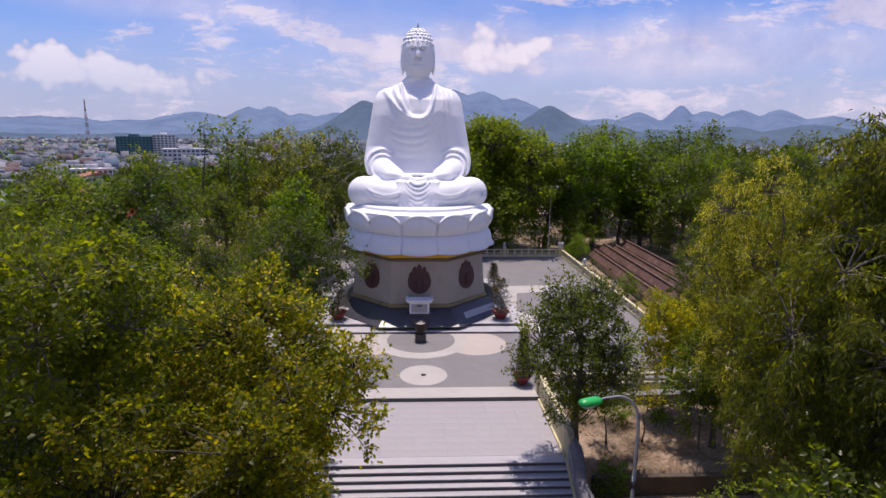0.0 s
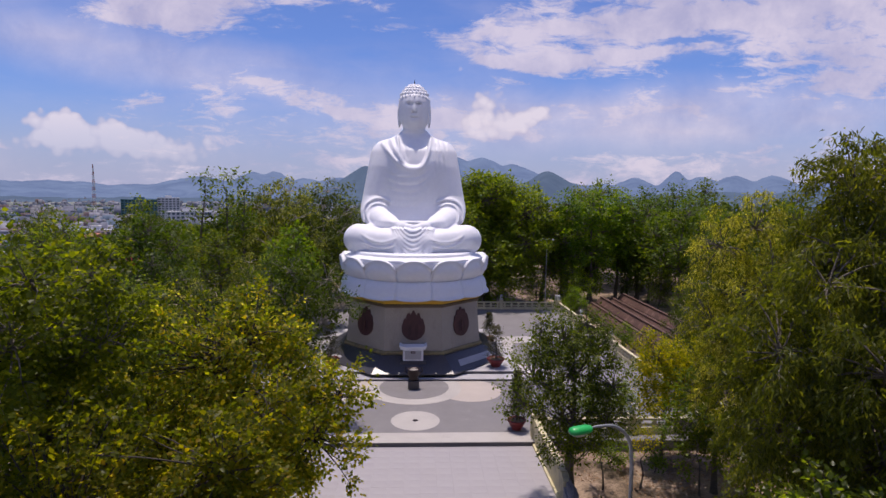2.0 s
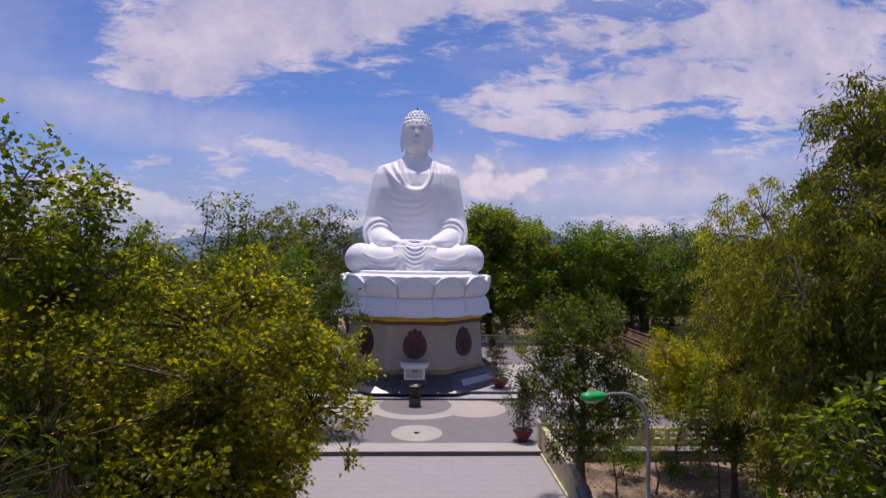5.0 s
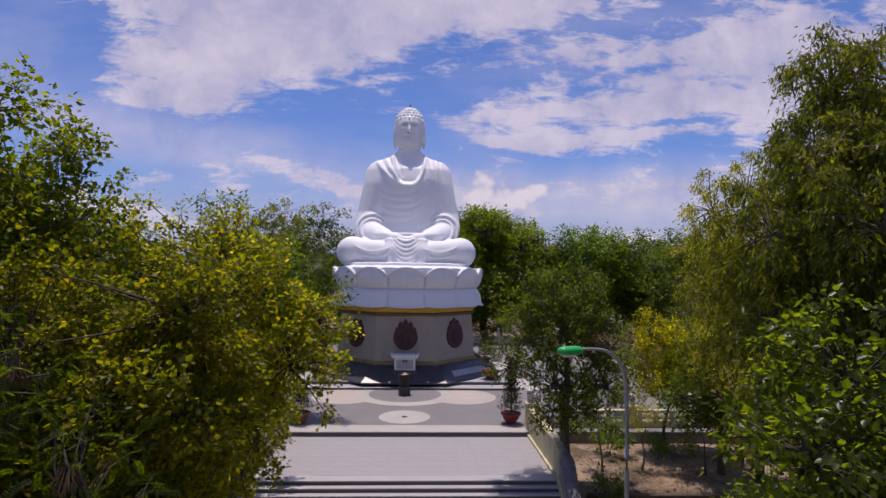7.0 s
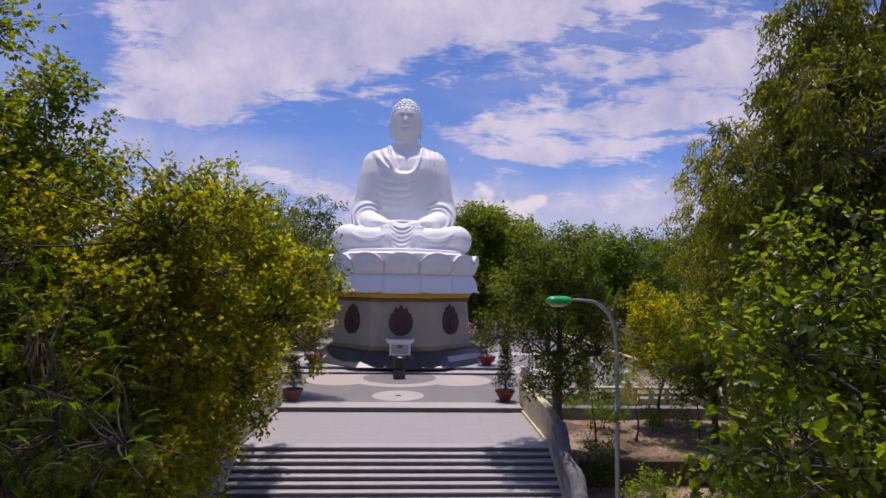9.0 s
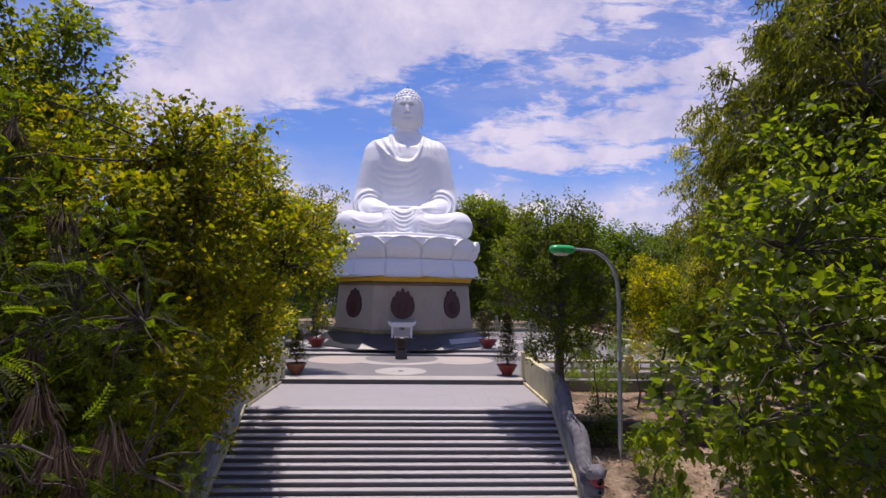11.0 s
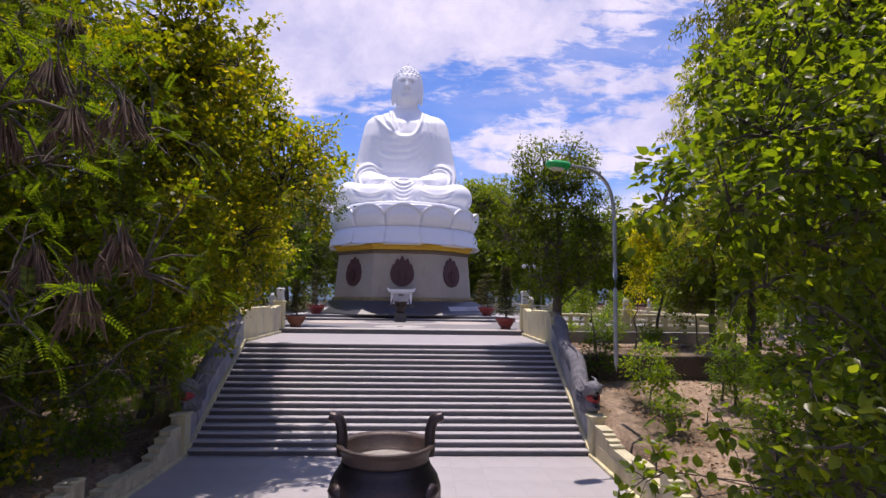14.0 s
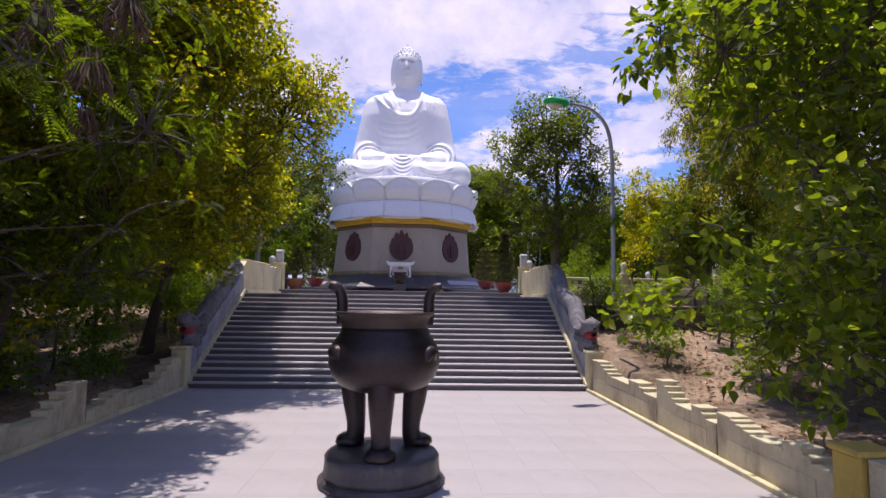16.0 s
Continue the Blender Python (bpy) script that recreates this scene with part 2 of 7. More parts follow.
PAVE = surface("grey_terrace_paving", (0.155, 0.145, 0.15), (0.20, 0.19, 0.195), 0.7, 0.6, 40.0, 0.1, stain=(0.225, 0.215, 0.215), stain_at=0.66)
PALEPAVE = surface("pale_terrace_paving", (0.35, 0.325, 0.31), (0.44, 0.415, 0.39), 0.65, 0.7, 40.0, 0.08, stain=(0.30, 0.28, 0.265), stain_at=0.66)
PINKPAVE = surface("blush_terrace_paving", (0.37, 0.32, 0.29), (0.45, 0.40, 0.36), 0.65, 0.6, 40.0, 0.08)
BRONZE = surface("dark_patinated_bronze", (0.022, 0.016, 0.017), (0.055, 0.04, 0.04), 0.38, 2.0, 22.0, 0.25, metal=0.6)
RIMBRONZE = surface("worn_brown_bronze", (0.036, 0.025, 0.022), (0.085, 0.058, 0.048), 0.5, 4.0, 26.0, 0.3, metal=0.35)
ASH = surface("incense_ash", (0.20, 0.18, 0.16), (0.34, 0.31, 0.28), 0.95, 5.0, 40.0, 0.5)
BLACKSTONE = surface("dark_carved_stone", (0.035, 0.03, 0.035), (0.08, 0.07, 0.075), 0.45, 2.0, 20.0, 0.3, stain=(0.17, 0.14, 0.06), stain_at=0.68)
DRAGON = surface("weathered_dragon_stone", (0.10, 0.097, 0.115), (0.22, 0.213, 0.235), 0.8, 2.5, 16.0, 0.7, stain=(0.08, 0.08, 0.10), stain_at=0.56, deep=0.05)
REDPAINT = surface("red_mouth_paint", (0.20, 0.014, 0.02), (0.34, 0.03, 0.04), 0.5, 5.0, 20.0, 0.1)
REDPOT = surface("red_glazed_pot", (0.14, 0.016, 0.016), (0.22, 0.027, 0.024), 0.45, 3.0, 20.0, 0.1)
CLAYPOT = surface("brown_clay_pot", (0.17, 0.060, 0.034), (0.27, 0.10, 0.055), 0.6, 3.0, 20.0, 0.15)
STEEL = surface("galvanised_steel", (0.28, 0.29, 0.30), (0.40, 0.41, 0.42), 0.5, 2.0, 30.0, 0.05, metal=0.5)
GREENLAMP = surface("bright_green_lamp_shell", (0.0, 0.30, 0.06), (0.01, 0.42, 0.10), 0.35, 2.0, 20.0, 0.02)
LENS = surface("cloudy_lamp_lens", (0.45, 0.42, 0.33), (0.58, 0.55, 0.45), 0.3, 3.0, 20.0, 0.02)
CREAMCOPE = surface("pale_cream_coping", (0.42, 0.38, 0.25), (0.56, 0.51, 0.35), 0.8, 1.2, 12.0, 0.3, stain=(0.30, 0.28, 0.20), stain_at=0.60)
BARK = surface("grey_brown_bark", (0.06, 0.05, 0.04), (0.17, 0.14, 0.115), 0.9, 3.0, 22.0, 0.8, deep=0.04)
PALEBARK = surface("pale_smooth_bark", (0.20, 0.17, 0.14), (0.36, 0.32, 0.27), 0.8, 2.5, 18.0, 0.5, deep=0.03)
SOIL = surface("dry_tan_soil", (0.175, 0.128, 0.088), (0.39, 0.305, 0.23), 0.95, 0.22, 5.0, 0.8, stain=(0.105, 0.074, 0.049), stain_at=0.52, deep=0.06)
RUST = surface("rusty_brown_roof_sheet", (0.045, 0.022, 0.017), (0.13, 0.062, 0.046), 0.75, 0.8, 12.0, 0.3, stain=(0.26, 0.17, 0.14), stain_at=0.63)
POD = surface("dry_brown_pod", (0.032, 0.017, 0.009), (0.105, 0.058, 0.030), 0.85, 6.0, 30.0, 0.2)
LITTER = surface("dry_fallen_leaf", (0.16, 0.08, 0.04), (0.36, 0.22, 0.12), 0.9, 8.0, 30.0, 0.1, piece=0)
DARKBARK = surface("dark_brown_bark", (0.030, 0.022, 0.016), (0.075, 0.058, 0.044), 0.9, 3.0, 14.0, 0.6)
LEAF_YELLOW = leaf_material("yellow_green_leaf", [(0.0, (0.042, 0.063, 0.007)), (0.5, (0.103, 0.130, 0.010)), (0.84, (0.181, 0.185, 0.011)), (0.95, (0.261, 0.188, 0.014)), (1.0, (0.388, 0.358, 0.109))], 0.40, 0.66)
LEAF_TURNING = leaf_material("turning_yellow_leaf", [(0.0, (0.036, 0.052, 0.006)), (0.5, (0.100, 0.113, 0.009)), (0.82, (0.180, 0.167, 0.010)), (0.95, (0.275, 0.175, 0.012)), (1.0, (0.420, 0.376, 0.106))], 0.40, 0.66)
LEAF_BROAD = leaf_material("broad_fresh_leaf", [(0.0, (0.032, 0.054, 0.008)), (0.5, (0.066, 0.097, 0.011)), (1.0, (0.133, 0.157, 0.023))], 0.33, 0.78, 0.60)
LEAF_TALL = leaf_material("mid_green_leaf", [(0.0, (0.052, 0.072, 0.008)), (0.45, (0.119, 0.143, 0.010)), (0.78, (0.210, 0.210, 0.012)), (0.94, (0.335, 0.246, 0.014)), (1.0, (0.639, 0.595, 0.202))], 0.40, 0.62)
LEAF_DARK = leaf_material("deep_green_leaf", [(0.0, (0.022, 0.045, 0.007)), (0.5, (0.050, 0.088, 0.009)), (1.0, (0.105, 0.145, 0.014))], 0.5, 0.52)
LEAF_BRIGHT = leaf_material("fresh_green_leaf", [(0.0, (0.036, 0.078, 0.005)), (0.5, (0.092, 0.160, 0.009)), (1.0, (0.20, 0.265, 0.016))], 0.45, 0.48, 0.22)
LEAF_OLIVE = leaf_material("olive_green_leaf", [(0.0, (0.046, 0.059, 0.013)), (0.5, (0.102, 0.118, 0.018)), (0.85, (0.196, 0.196, 0.031)), (1.0, (0.394, 0.373, 0.103))], 0.42, 0.56)
LEAF_FEATHER = leaf_material("feathery_green_leaflet", [(0.0, (0.020, 0.036, 0.004)), (0.5, (0.045, 0.071, 0.008)), (1.0, (0.101, 0.118, 0.014))], 0.5, 0.78)
LEAF_GOLD = leaf_material("golden_flowering_leaf", [(0.0, (0.065, 0.092, 0.006)), (0.5, (0.16, 0.175, 0.009)), (0.85, (0.30, 0.27, 0.012)), (1.0, (0.46, 0.40, 0.014))])
LEAF_GREYGREEN = leaf_material("grey_green_leaf", [(0.0, (0.030, 0.046, 0.010)), (0.5, (0.074, 0.096, 0.018)), (0.85, (0.140, 0.156, 0.034)), (1.0, (0.26, 0.27, 0.07))], 0.5, 0.42, 0.25)
LEAF_HILL = leaf_material("hillside_leaf", [(0.0, (0.028, 0.056, 0.005)), (0.5, (0.072, 0.116, 0.009)), (1.0, (0.165, 0.21, 0.016))], 0.5, 0.42, 0.2)
LEAF_HILL_DARK = leaf_material("dark_hillside_leaf", [(0.0, (0.022, 0.042, 0.006)), (0.5, (0.054, 0.084, 0.009)), (1.0, (0.125, 0.150, 0.017))], 0.5, 0.42, 0.2)
BLOSSOM = leaf_material("magenta_blossom", [(0.0, (0.16, 0.01, 0.06)), (0.5, (0.42, 0.02, 0.16)), (1.0, (0.60, 0.06, 0.26))], 0.5, 0.3)
LEAF_POT = leaf_material("dark_reddish_shrub_leaf", [(0.0, (0.022, 0.026, 0.010)), (0.5, (0.050, 0.052, 0.018)), (1.0, (0.11, 0.085, 0.035))], 0.45, 0.35)
LEAF_MID = leaf_material("stair_tree_leaf", [(0.0, (0.030, 0.050, 0.010)), (0.5, (0.064, 0.092, 0.015)), (1.0, (0.135, 0.160, 0.026))], 0.5, 0.55)
RAILPAINT = surface("cream_yellow_rail_paint", (0.50, 0.44, 0.27), (0.64, 0.575, 0.38), 0.8, 0.9, 10.0, 0.2, stain=(0.30, 0.27, 0.20), stain_at=0.62)
OCHREWALL = surface("ochre_wall_paint", (0.42, 0.29, 0.05), (0.58, 0.42, 0.10), 0.8, 0.5, 9.0, 0.3, stain=(0.22, 0.17, 0.09), stain_at=0.66)
# retaining stone is coloured darker for the shade on its face
SHADESTONE = surface("dark_shade_stone", (0.045, 0.034, 0.025), (0.11, 0.085, 0.06), 0.9, 1.2, 12.0, 0.6, deep=0.05)
OFFWHITE = surface("weathered_white_stone", (0.46, 0.46, 0.46), (0.62, 0.62, 0.61), 0.7, 2.0, 16.0, 0.2, stain=(0.34, 0.34, 0.33), stain_at=0.62)


# ---- mesh helpers ----
def link(name, mesh, mat, parent=None, label=""):
    ob = new(name, mesh)
    if mat and not mesh.materials:
        mesh.materials.append(mat)
    ob.parent = parent
    if label:
        ob["label"] = label
    return ob


def part(name, bm, mat, parent=None, label="", smooth=False):
    """Links a bmesh as one mesh object, under a thing or a part where one is given."""
    mesh = bpy.data.meshes.new(name)
    bm.normal_update()
    bm.to_mesh(mesh)
    bm.free()
    if smooth:
        mesh.shade_smooth()
    return link(name, mesh, mat, parent, label)


def empty(name, at=(0, 0, 0)):
    ob = new(name)
    ob.location = at
    return ob


def array_mesh(name, verts, faces, smooth=False):
    """A mesh out of arrays: verts N x 3, faces M x k."""
    verts, faces = np.asarray(verts, np.float32), np.asarray(faces, np.int32)
    k = faces.shape[1]
    mesh = bpy.data.meshes.new(name)
    mesh.vertices.add(len(verts))
    mesh.vertices.foreach_set("co", verts.ravel())
    mesh.loops.add(faces.size)
    mesh.loops.foreach_set("vertex_index", faces.ravel())
    mesh.polygons.add(len(faces))
    mesh.polygons.foreach_set("loop_start", np.arange(0, faces.size, k, dtype=np.int32))
    mesh.update(calc_edges=True)
    mesh.validate()
    if smooth:
        mesh.shade_smooth()
    return mesh


def box_bm(x0, x1, y0, y1, z0, z1, bevel=0.0, bm=None):
    bm = bm or bmesh.new()
    made = bmesh.ops.create_cube(bm, size=1.0, matrix=Matrix.LocRotScale(((x0 + x1) / 2, (y0 + y1) / 2, (z0 + z1) / 2), None, (x1 - x0, y1 - y0, z1 - z0)))
    if bevel:
        edges = list({e for v in made["verts"] for e in v.link_edges})
        bmesh.ops.bevel(bm, geom=edges, offset=bevel, segments=1, affect="EDGES")
    return bm


def lathe_bm(profile, sides=32, bm=None, squash=1.0, centre=(0, 0), turn=0.0, wave=None):
    """A turned shape from (radius, height) pairs; wave(angle, i) may scale a ring."""
    bm = bm or bmesh.new()
    rings = []
    for i, (r, z) in enumerate(profile):
        ring = []
        for k in range(sides):
            a = 2 * math.pi * k / sides + turn
            s = wave(a, i) if wave else 1.0
            ring.append(bm.verts.new((centre[0] + r * s * math.cos(a), centre[1] + r * s * squash * math.sin(a), z)))
        rings.append(ring)
    for a, b in zip(rings, rings[1:]):
        for k in range(sides):
            bm.faces.new((a[k], a[(k + 1) % sides], b[(k + 1) % sides], b[k]))
    bm.faces.new(rings[0][::-1])
    bm.faces.new(rings[-1])
    return bm


def profile_bm(points, across, lo, hi, bm=None):
    """A prism: points in the plane of two axes, drawn out along the third ('x' or 'y')."""
    bm = bm or bmesh.new()
    put = (lambda p, d: (d, p[0], p[1])) if across == "x" else (lambda p, d: (p[0], d, p[1]))
    a, b = [bm.verts.new(put(p, lo)) for p in points], [bm.verts.new(put(p, hi)) for p in points]
    n = len(points)
    bm.faces.new(a)
    bm.faces.new(b[::-1])
    for i in range(n):
        bm.faces.new((a[(i + 1) % n], a[i], b[i], b[(i + 1) % n]))
    bmesh.ops.recalc_face_normals(bm, faces=bm.faces[:])
    return bm


def slab_bm(points, z0, z1):
    """A flat plate from an outline in the plan."""
    bm = bmesh.new()
    a, b = [bm.verts.new((*p, z0)) for p in points], [bm.verts.new((*p, z1)) for p in points]
    bm.faces.new(a[::-1])
    bm.faces.new(b)
    for i in range(len(points)):
        j = (i + 1) % len(points)
        bm.faces.new((a[i], a[j], b[j], b[i]))
    bmesh.ops.recalc_face_normals(bm, faces=bm.faces[:])
    return bm


def tube(points, radii, sides=6, cap=True):
    """Arrays of a bent tube."""
    p, r = np.asarray(points, float), np.asarray(radii, float)
    d = np.gradient(p, axis=0)
    d /= np.linalg.norm(d, axis=1, keepdims=True) + 1e-9
    ref = np.array([0.0, 0.0, 1.0]) if abs(d[:, 2]).mean() < 0.8 else np.array([1.0, 0.0, 0.0])
    s = np.cross(d, ref)
    s /= np.linalg.norm(s, axis=1, keepdims=True) + 1e-9
    u = np.cross(s, d)
    ang = np.arange(sides) * 2 * math.pi / sides
    v = p[:, None] + r[:, None, None] * (np.cos(ang)[None, :, None] * s[:, None] + np.sin(ang)[None, :, None] * u[:, None])
    n = len(p)
    i, k = np.meshgrid(np.arange(n - 1), np.arange(sides), indexing="ij")
    f = np.stack([i * sides + k, i * sides + (k + 1) % sides, (i + 1) * sides + (k + 1) % sides, (i + 1) * sides + k], -1).reshape(-1, 4)
    return v.reshape(-1, 3), f


def gather(pieces):
    """Joins several (verts, faces) of one face size."""
    vs, fs, n = [], [], 0
    for v, f in pieces:
        vs.append(v)
        fs.append(np.asarray(f) + n)
        n += len(v)
    return np.concatenate(vs), np.concatenate(fs)


def smooth_curve(points, n):
    """Points along a soft curve through the given ones."""
    p = np.asarray(points, float)
    p = np.vstack([2 * p[0] - p[1], p, 2 * p[-1] - p[-2]])
    out = []
    segs = len(p) - 3
    for t in np.linspace(0, segs - 1e-6, n):
        i, f = int(t), t - int(t)
        a, b, c, d = p[i:i + 4]
        out.append(0.5 * ((2 * b) + (c - a) * f + (2 * a - 5 * b + 4 * c - d) * f * f + (3 * b - a - 3 * c + d) * f ** 3))
    return np.array(out)


def unit(v):
    return v / (np.linalg.norm(v, axis=-1, keepdims=True) + 1e-9)


# ---- the ground ----
def sstep(a, b, x):
    t = np.clip((x - a) / (b - a), 0, 1)
    return t * t * (3 - 2 * t)


def ground_height(x, y):
    """The hill with its yards beside the stairs, and the plain far below it."""
    x, y = np.asarray(x, float), np.asarray(y, float)
    right = 0.35 + 1.40 * sstep(-6, 4.6, y) + 0.95 * sstep(4.74, 5.1, y) + 0.30 * sstep(9.5, 16, x) * sstep(4.0, -4, y)
    left = 0.30 + 1.9 * sstep(-4, 9, y) + 0.3 * sstep(-8, -16, x) * sstep(-10, 0, y)
    side = np.where(x > 0.4, right, left)
    side = side + 0.10 * np.sin(x * 0.9 + 1.3 * np.sin(y * 0.6)) * np.sin(y * 0.8) * sstep(7.5, 9.5, abs(x))
    floor_y = np.where(y < 0.2, -0.12, np.where(y < 5.6, np.clip((y - 0.2) / 5.4, 0, 1) * 2.7 - 0.3, 2.7))
    inside = sstep(7.6, 7.2, x) * sstep(-6.8, -6.4, x)
    h = side * (1 - inside) + floor_y * inside
    h = np.where(y > 13, 2.5, h)
    drop = sstep(45, 190, np.hypot((x + 5) * np.where(x < 0, 1.15, 0.55), (y - 15) * 0.62))
    h = h * (1 - drop) - 27 * drop
    return h


def ground():
    near = np.arange(-34, 34.01, 0.4)
    far = np.array([-4900, -3600, -2400, -1500, -900, -600, -420, -300, -220, -160, -120, -90, -70, -55, -44])
    xs = np.concatenate([far, near, -far[::-1]])
    ys = np.concatenate([far, np.arange(-34, 60.01, 0.45), -far[::-1][np.where(-far[::-1] > 62)]])
    gx, gy = np.meshgrid(xs, ys, indexing="ij")
    gz = ground_height(gx, gy)
    v = np.stack([gx, gy, gz], -1).reshape(-1, 3)
    i, j = np.meshgrid(np.arange(len(xs) - 1), np.arange(len(ys) - 1), indexing="ij")
    n = len(ys)
    f = np.stack([i * n + j, (i + 1) * n + j, (i + 1) * n + j + 1, i * n + j + 1], -1).reshape(-1, 4)
    m, t, b = material("hill_soil_and_plain")
    geo = tnode(t, "ShaderNodeTexCoord").outputs["Object"]
    a = tnode(t, "ShaderNodeTexNoise", {"Vector": geo, "Scale": 0.35, "Detail": 9.0, "Roughness": 0.65}).outputs[0]
    g = tnode(t, "ShaderNodeTexNoise", {"Vector": geo, "Scale": 6.0, "Detail": 8.0, "Roughness": 0.7}).outputs[0]
    soil = tnode(t, "ShaderNodeMix", {0: tnode(t, "ShaderNodeMapRange", {"Value": g, 1: 0.3, 2: 0.7}).outputs[0], 6: (0.17, 0.115, 0.078, 1), 7: (0.41, 0.305, 0.22, 1)}, data_type="RGBA").outputs[2]
    mulch = tnode(t, "ShaderNodeMix", {0: tnode(t, "ShaderNodeMapRange", {"Value": g, 1: 0.35, 2: 0.65}).outputs[0], 6: (0.045, 0.032, 0.02, 1), 7: (0.15, 0.10, 0.06, 1)}, data_type="RGBA").outputs[2]
    near_c = tnode(t, "ShaderNodeMix", {0: tnode(t, "ShaderNodeMapRange", {"Value": a, 1: 0.46, 2: 0.60}).outputs[0], 6: soil, 7: mulch}, data_type="RGBA").outputs[2]
    wide = tnode(t, "ShaderNodeTexNoise", {"Vector": geo, "Scale": 0.012, "Detail": 8.0, "Roughness": 0.7}).outputs[0]
    plain = tnode(t, "ShaderNodeMix", {0: tnode(t, "ShaderNodeMapRange", {"Value": wide, 1: 0.42, 2: 0.58}).outputs[0], 6: (0.075, 0.11, 0.06, 1), 7: (0.26, 0.26, 0.25, 1)}, data_type="RGBA").outputs[2]
    z = tnode(t, "ShaderNodeSeparateXYZ", {0: geo}).outputs[2]
    col = tnode(t, "ShaderNodeMix", {0: tnode(t, "ShaderNodeMapRange", {"Value": z, 1: -3.0, 2: -12.0}).outputs[0], 6: near_c, 7: plain}, data_type="RGBA").outputs[2]
    t.links.new(col, b.inputs["Base Color"])
    b.inputs["Roughness"].default_value = 0.95
    t.links.new(tnode(t, "ShaderNodeBump", {"Height": g, "Strength": 0.8, "Distance": 0.06}).outputs[0], b.inputs["Normal"])
    tagged(link("ground", array_mesh("ground", v, f, True), m), "dry tan soil hillside with leaf mulch", "ground", kind="structure")


ground()


def ridge(name, dist, peaks, base, colour, glow, rough_amp, seed):
    """A far range of hills round the view, its crest a row of soft peaks given by bearing."""
    az = np.radians(np.linspace(-75, 75, 420))
    crest = np.full_like(az, base)
    for deg, h, w in peaks:
        crest = np.maximum(crest, base + h * np.exp(-(np.abs(np.degrees(az) - deg) / (w * 1.5)) ** 1.6))
    crest = crest + rough_amp * np.array([noise.fractal((float(np.degrees(a)) * 0.35, seed, 0.0), 0.9, 2.1, 6) for a in az])
    crest = crest + rough_amp * 0.45 * np.array([noise.fractal((float(np.degrees(a)) * 1.9, seed + 9.0, 0.0), 0.9, 2.1, 5) for a in az])
    rows = []
    for k in range(9):
        f = k / 8
        wob = np.array([noise.fractal((float(np.degrees(a)) * 0.5, seed + 3.0, f * 3), 1.0, 2.0, 4) for a in az])
        d = dist - (1 - f) * dist * 0.16 + wob * 60 * math.sin(math.pi * f)
        rows.append(np.stack([np.sin(az) * d, np.cos(az) * d, -30 + (crest + 30) * f ** 0.85], -1))
    v = np.concatenate(rows)
    n = len(az)
    i, j = np.meshgrid(np.arange(8), np.arange(n - 1), indexing="ij")
    fc = np.stack([i * n + j, i * n + j + 1, (i + 1) * n + j + 1, (i + 1) * n + j], -1).reshape(-1, 4)
    m, t, b = material(name + "_haze")
    co = tnode(t, "ShaderNodeTexCoord").outputs["Object"]
    a = tnode(t, "ShaderNodeTexNoise", {"Vector": co, "Scale": 0.006, "Detail": 9.0, "Roughness": 0.65}).outputs[0]
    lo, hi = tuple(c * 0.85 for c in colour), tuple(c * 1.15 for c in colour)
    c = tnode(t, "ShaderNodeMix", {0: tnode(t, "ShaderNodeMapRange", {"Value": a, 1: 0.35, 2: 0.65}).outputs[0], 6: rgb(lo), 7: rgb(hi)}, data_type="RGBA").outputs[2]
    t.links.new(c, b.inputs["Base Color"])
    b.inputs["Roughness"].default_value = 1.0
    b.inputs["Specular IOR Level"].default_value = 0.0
    # blue air haze is painted on as a glow, mottled by the slopes
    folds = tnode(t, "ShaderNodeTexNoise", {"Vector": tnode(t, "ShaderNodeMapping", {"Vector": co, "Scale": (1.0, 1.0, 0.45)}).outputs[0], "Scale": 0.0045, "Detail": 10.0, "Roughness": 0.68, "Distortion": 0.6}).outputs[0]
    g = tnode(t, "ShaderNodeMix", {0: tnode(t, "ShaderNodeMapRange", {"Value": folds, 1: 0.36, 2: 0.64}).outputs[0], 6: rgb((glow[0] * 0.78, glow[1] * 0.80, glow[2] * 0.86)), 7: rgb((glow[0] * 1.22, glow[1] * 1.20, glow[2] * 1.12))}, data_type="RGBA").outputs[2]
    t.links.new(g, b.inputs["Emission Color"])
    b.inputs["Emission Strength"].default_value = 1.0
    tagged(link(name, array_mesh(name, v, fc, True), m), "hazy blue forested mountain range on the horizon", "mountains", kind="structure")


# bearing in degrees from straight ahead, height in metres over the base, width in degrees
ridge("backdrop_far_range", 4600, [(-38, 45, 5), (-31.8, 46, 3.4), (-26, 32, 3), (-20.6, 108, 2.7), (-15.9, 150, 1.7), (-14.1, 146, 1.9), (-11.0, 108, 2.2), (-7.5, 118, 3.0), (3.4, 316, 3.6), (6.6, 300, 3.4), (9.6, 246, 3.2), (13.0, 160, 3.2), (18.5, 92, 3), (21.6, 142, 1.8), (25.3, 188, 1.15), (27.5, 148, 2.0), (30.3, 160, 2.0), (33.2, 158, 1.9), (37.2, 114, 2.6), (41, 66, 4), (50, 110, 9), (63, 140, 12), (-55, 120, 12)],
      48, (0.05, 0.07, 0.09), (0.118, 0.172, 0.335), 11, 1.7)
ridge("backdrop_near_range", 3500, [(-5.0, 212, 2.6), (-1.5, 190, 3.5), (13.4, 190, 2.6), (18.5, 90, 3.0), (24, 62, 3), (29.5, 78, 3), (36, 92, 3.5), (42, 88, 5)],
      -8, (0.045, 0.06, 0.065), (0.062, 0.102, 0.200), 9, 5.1)


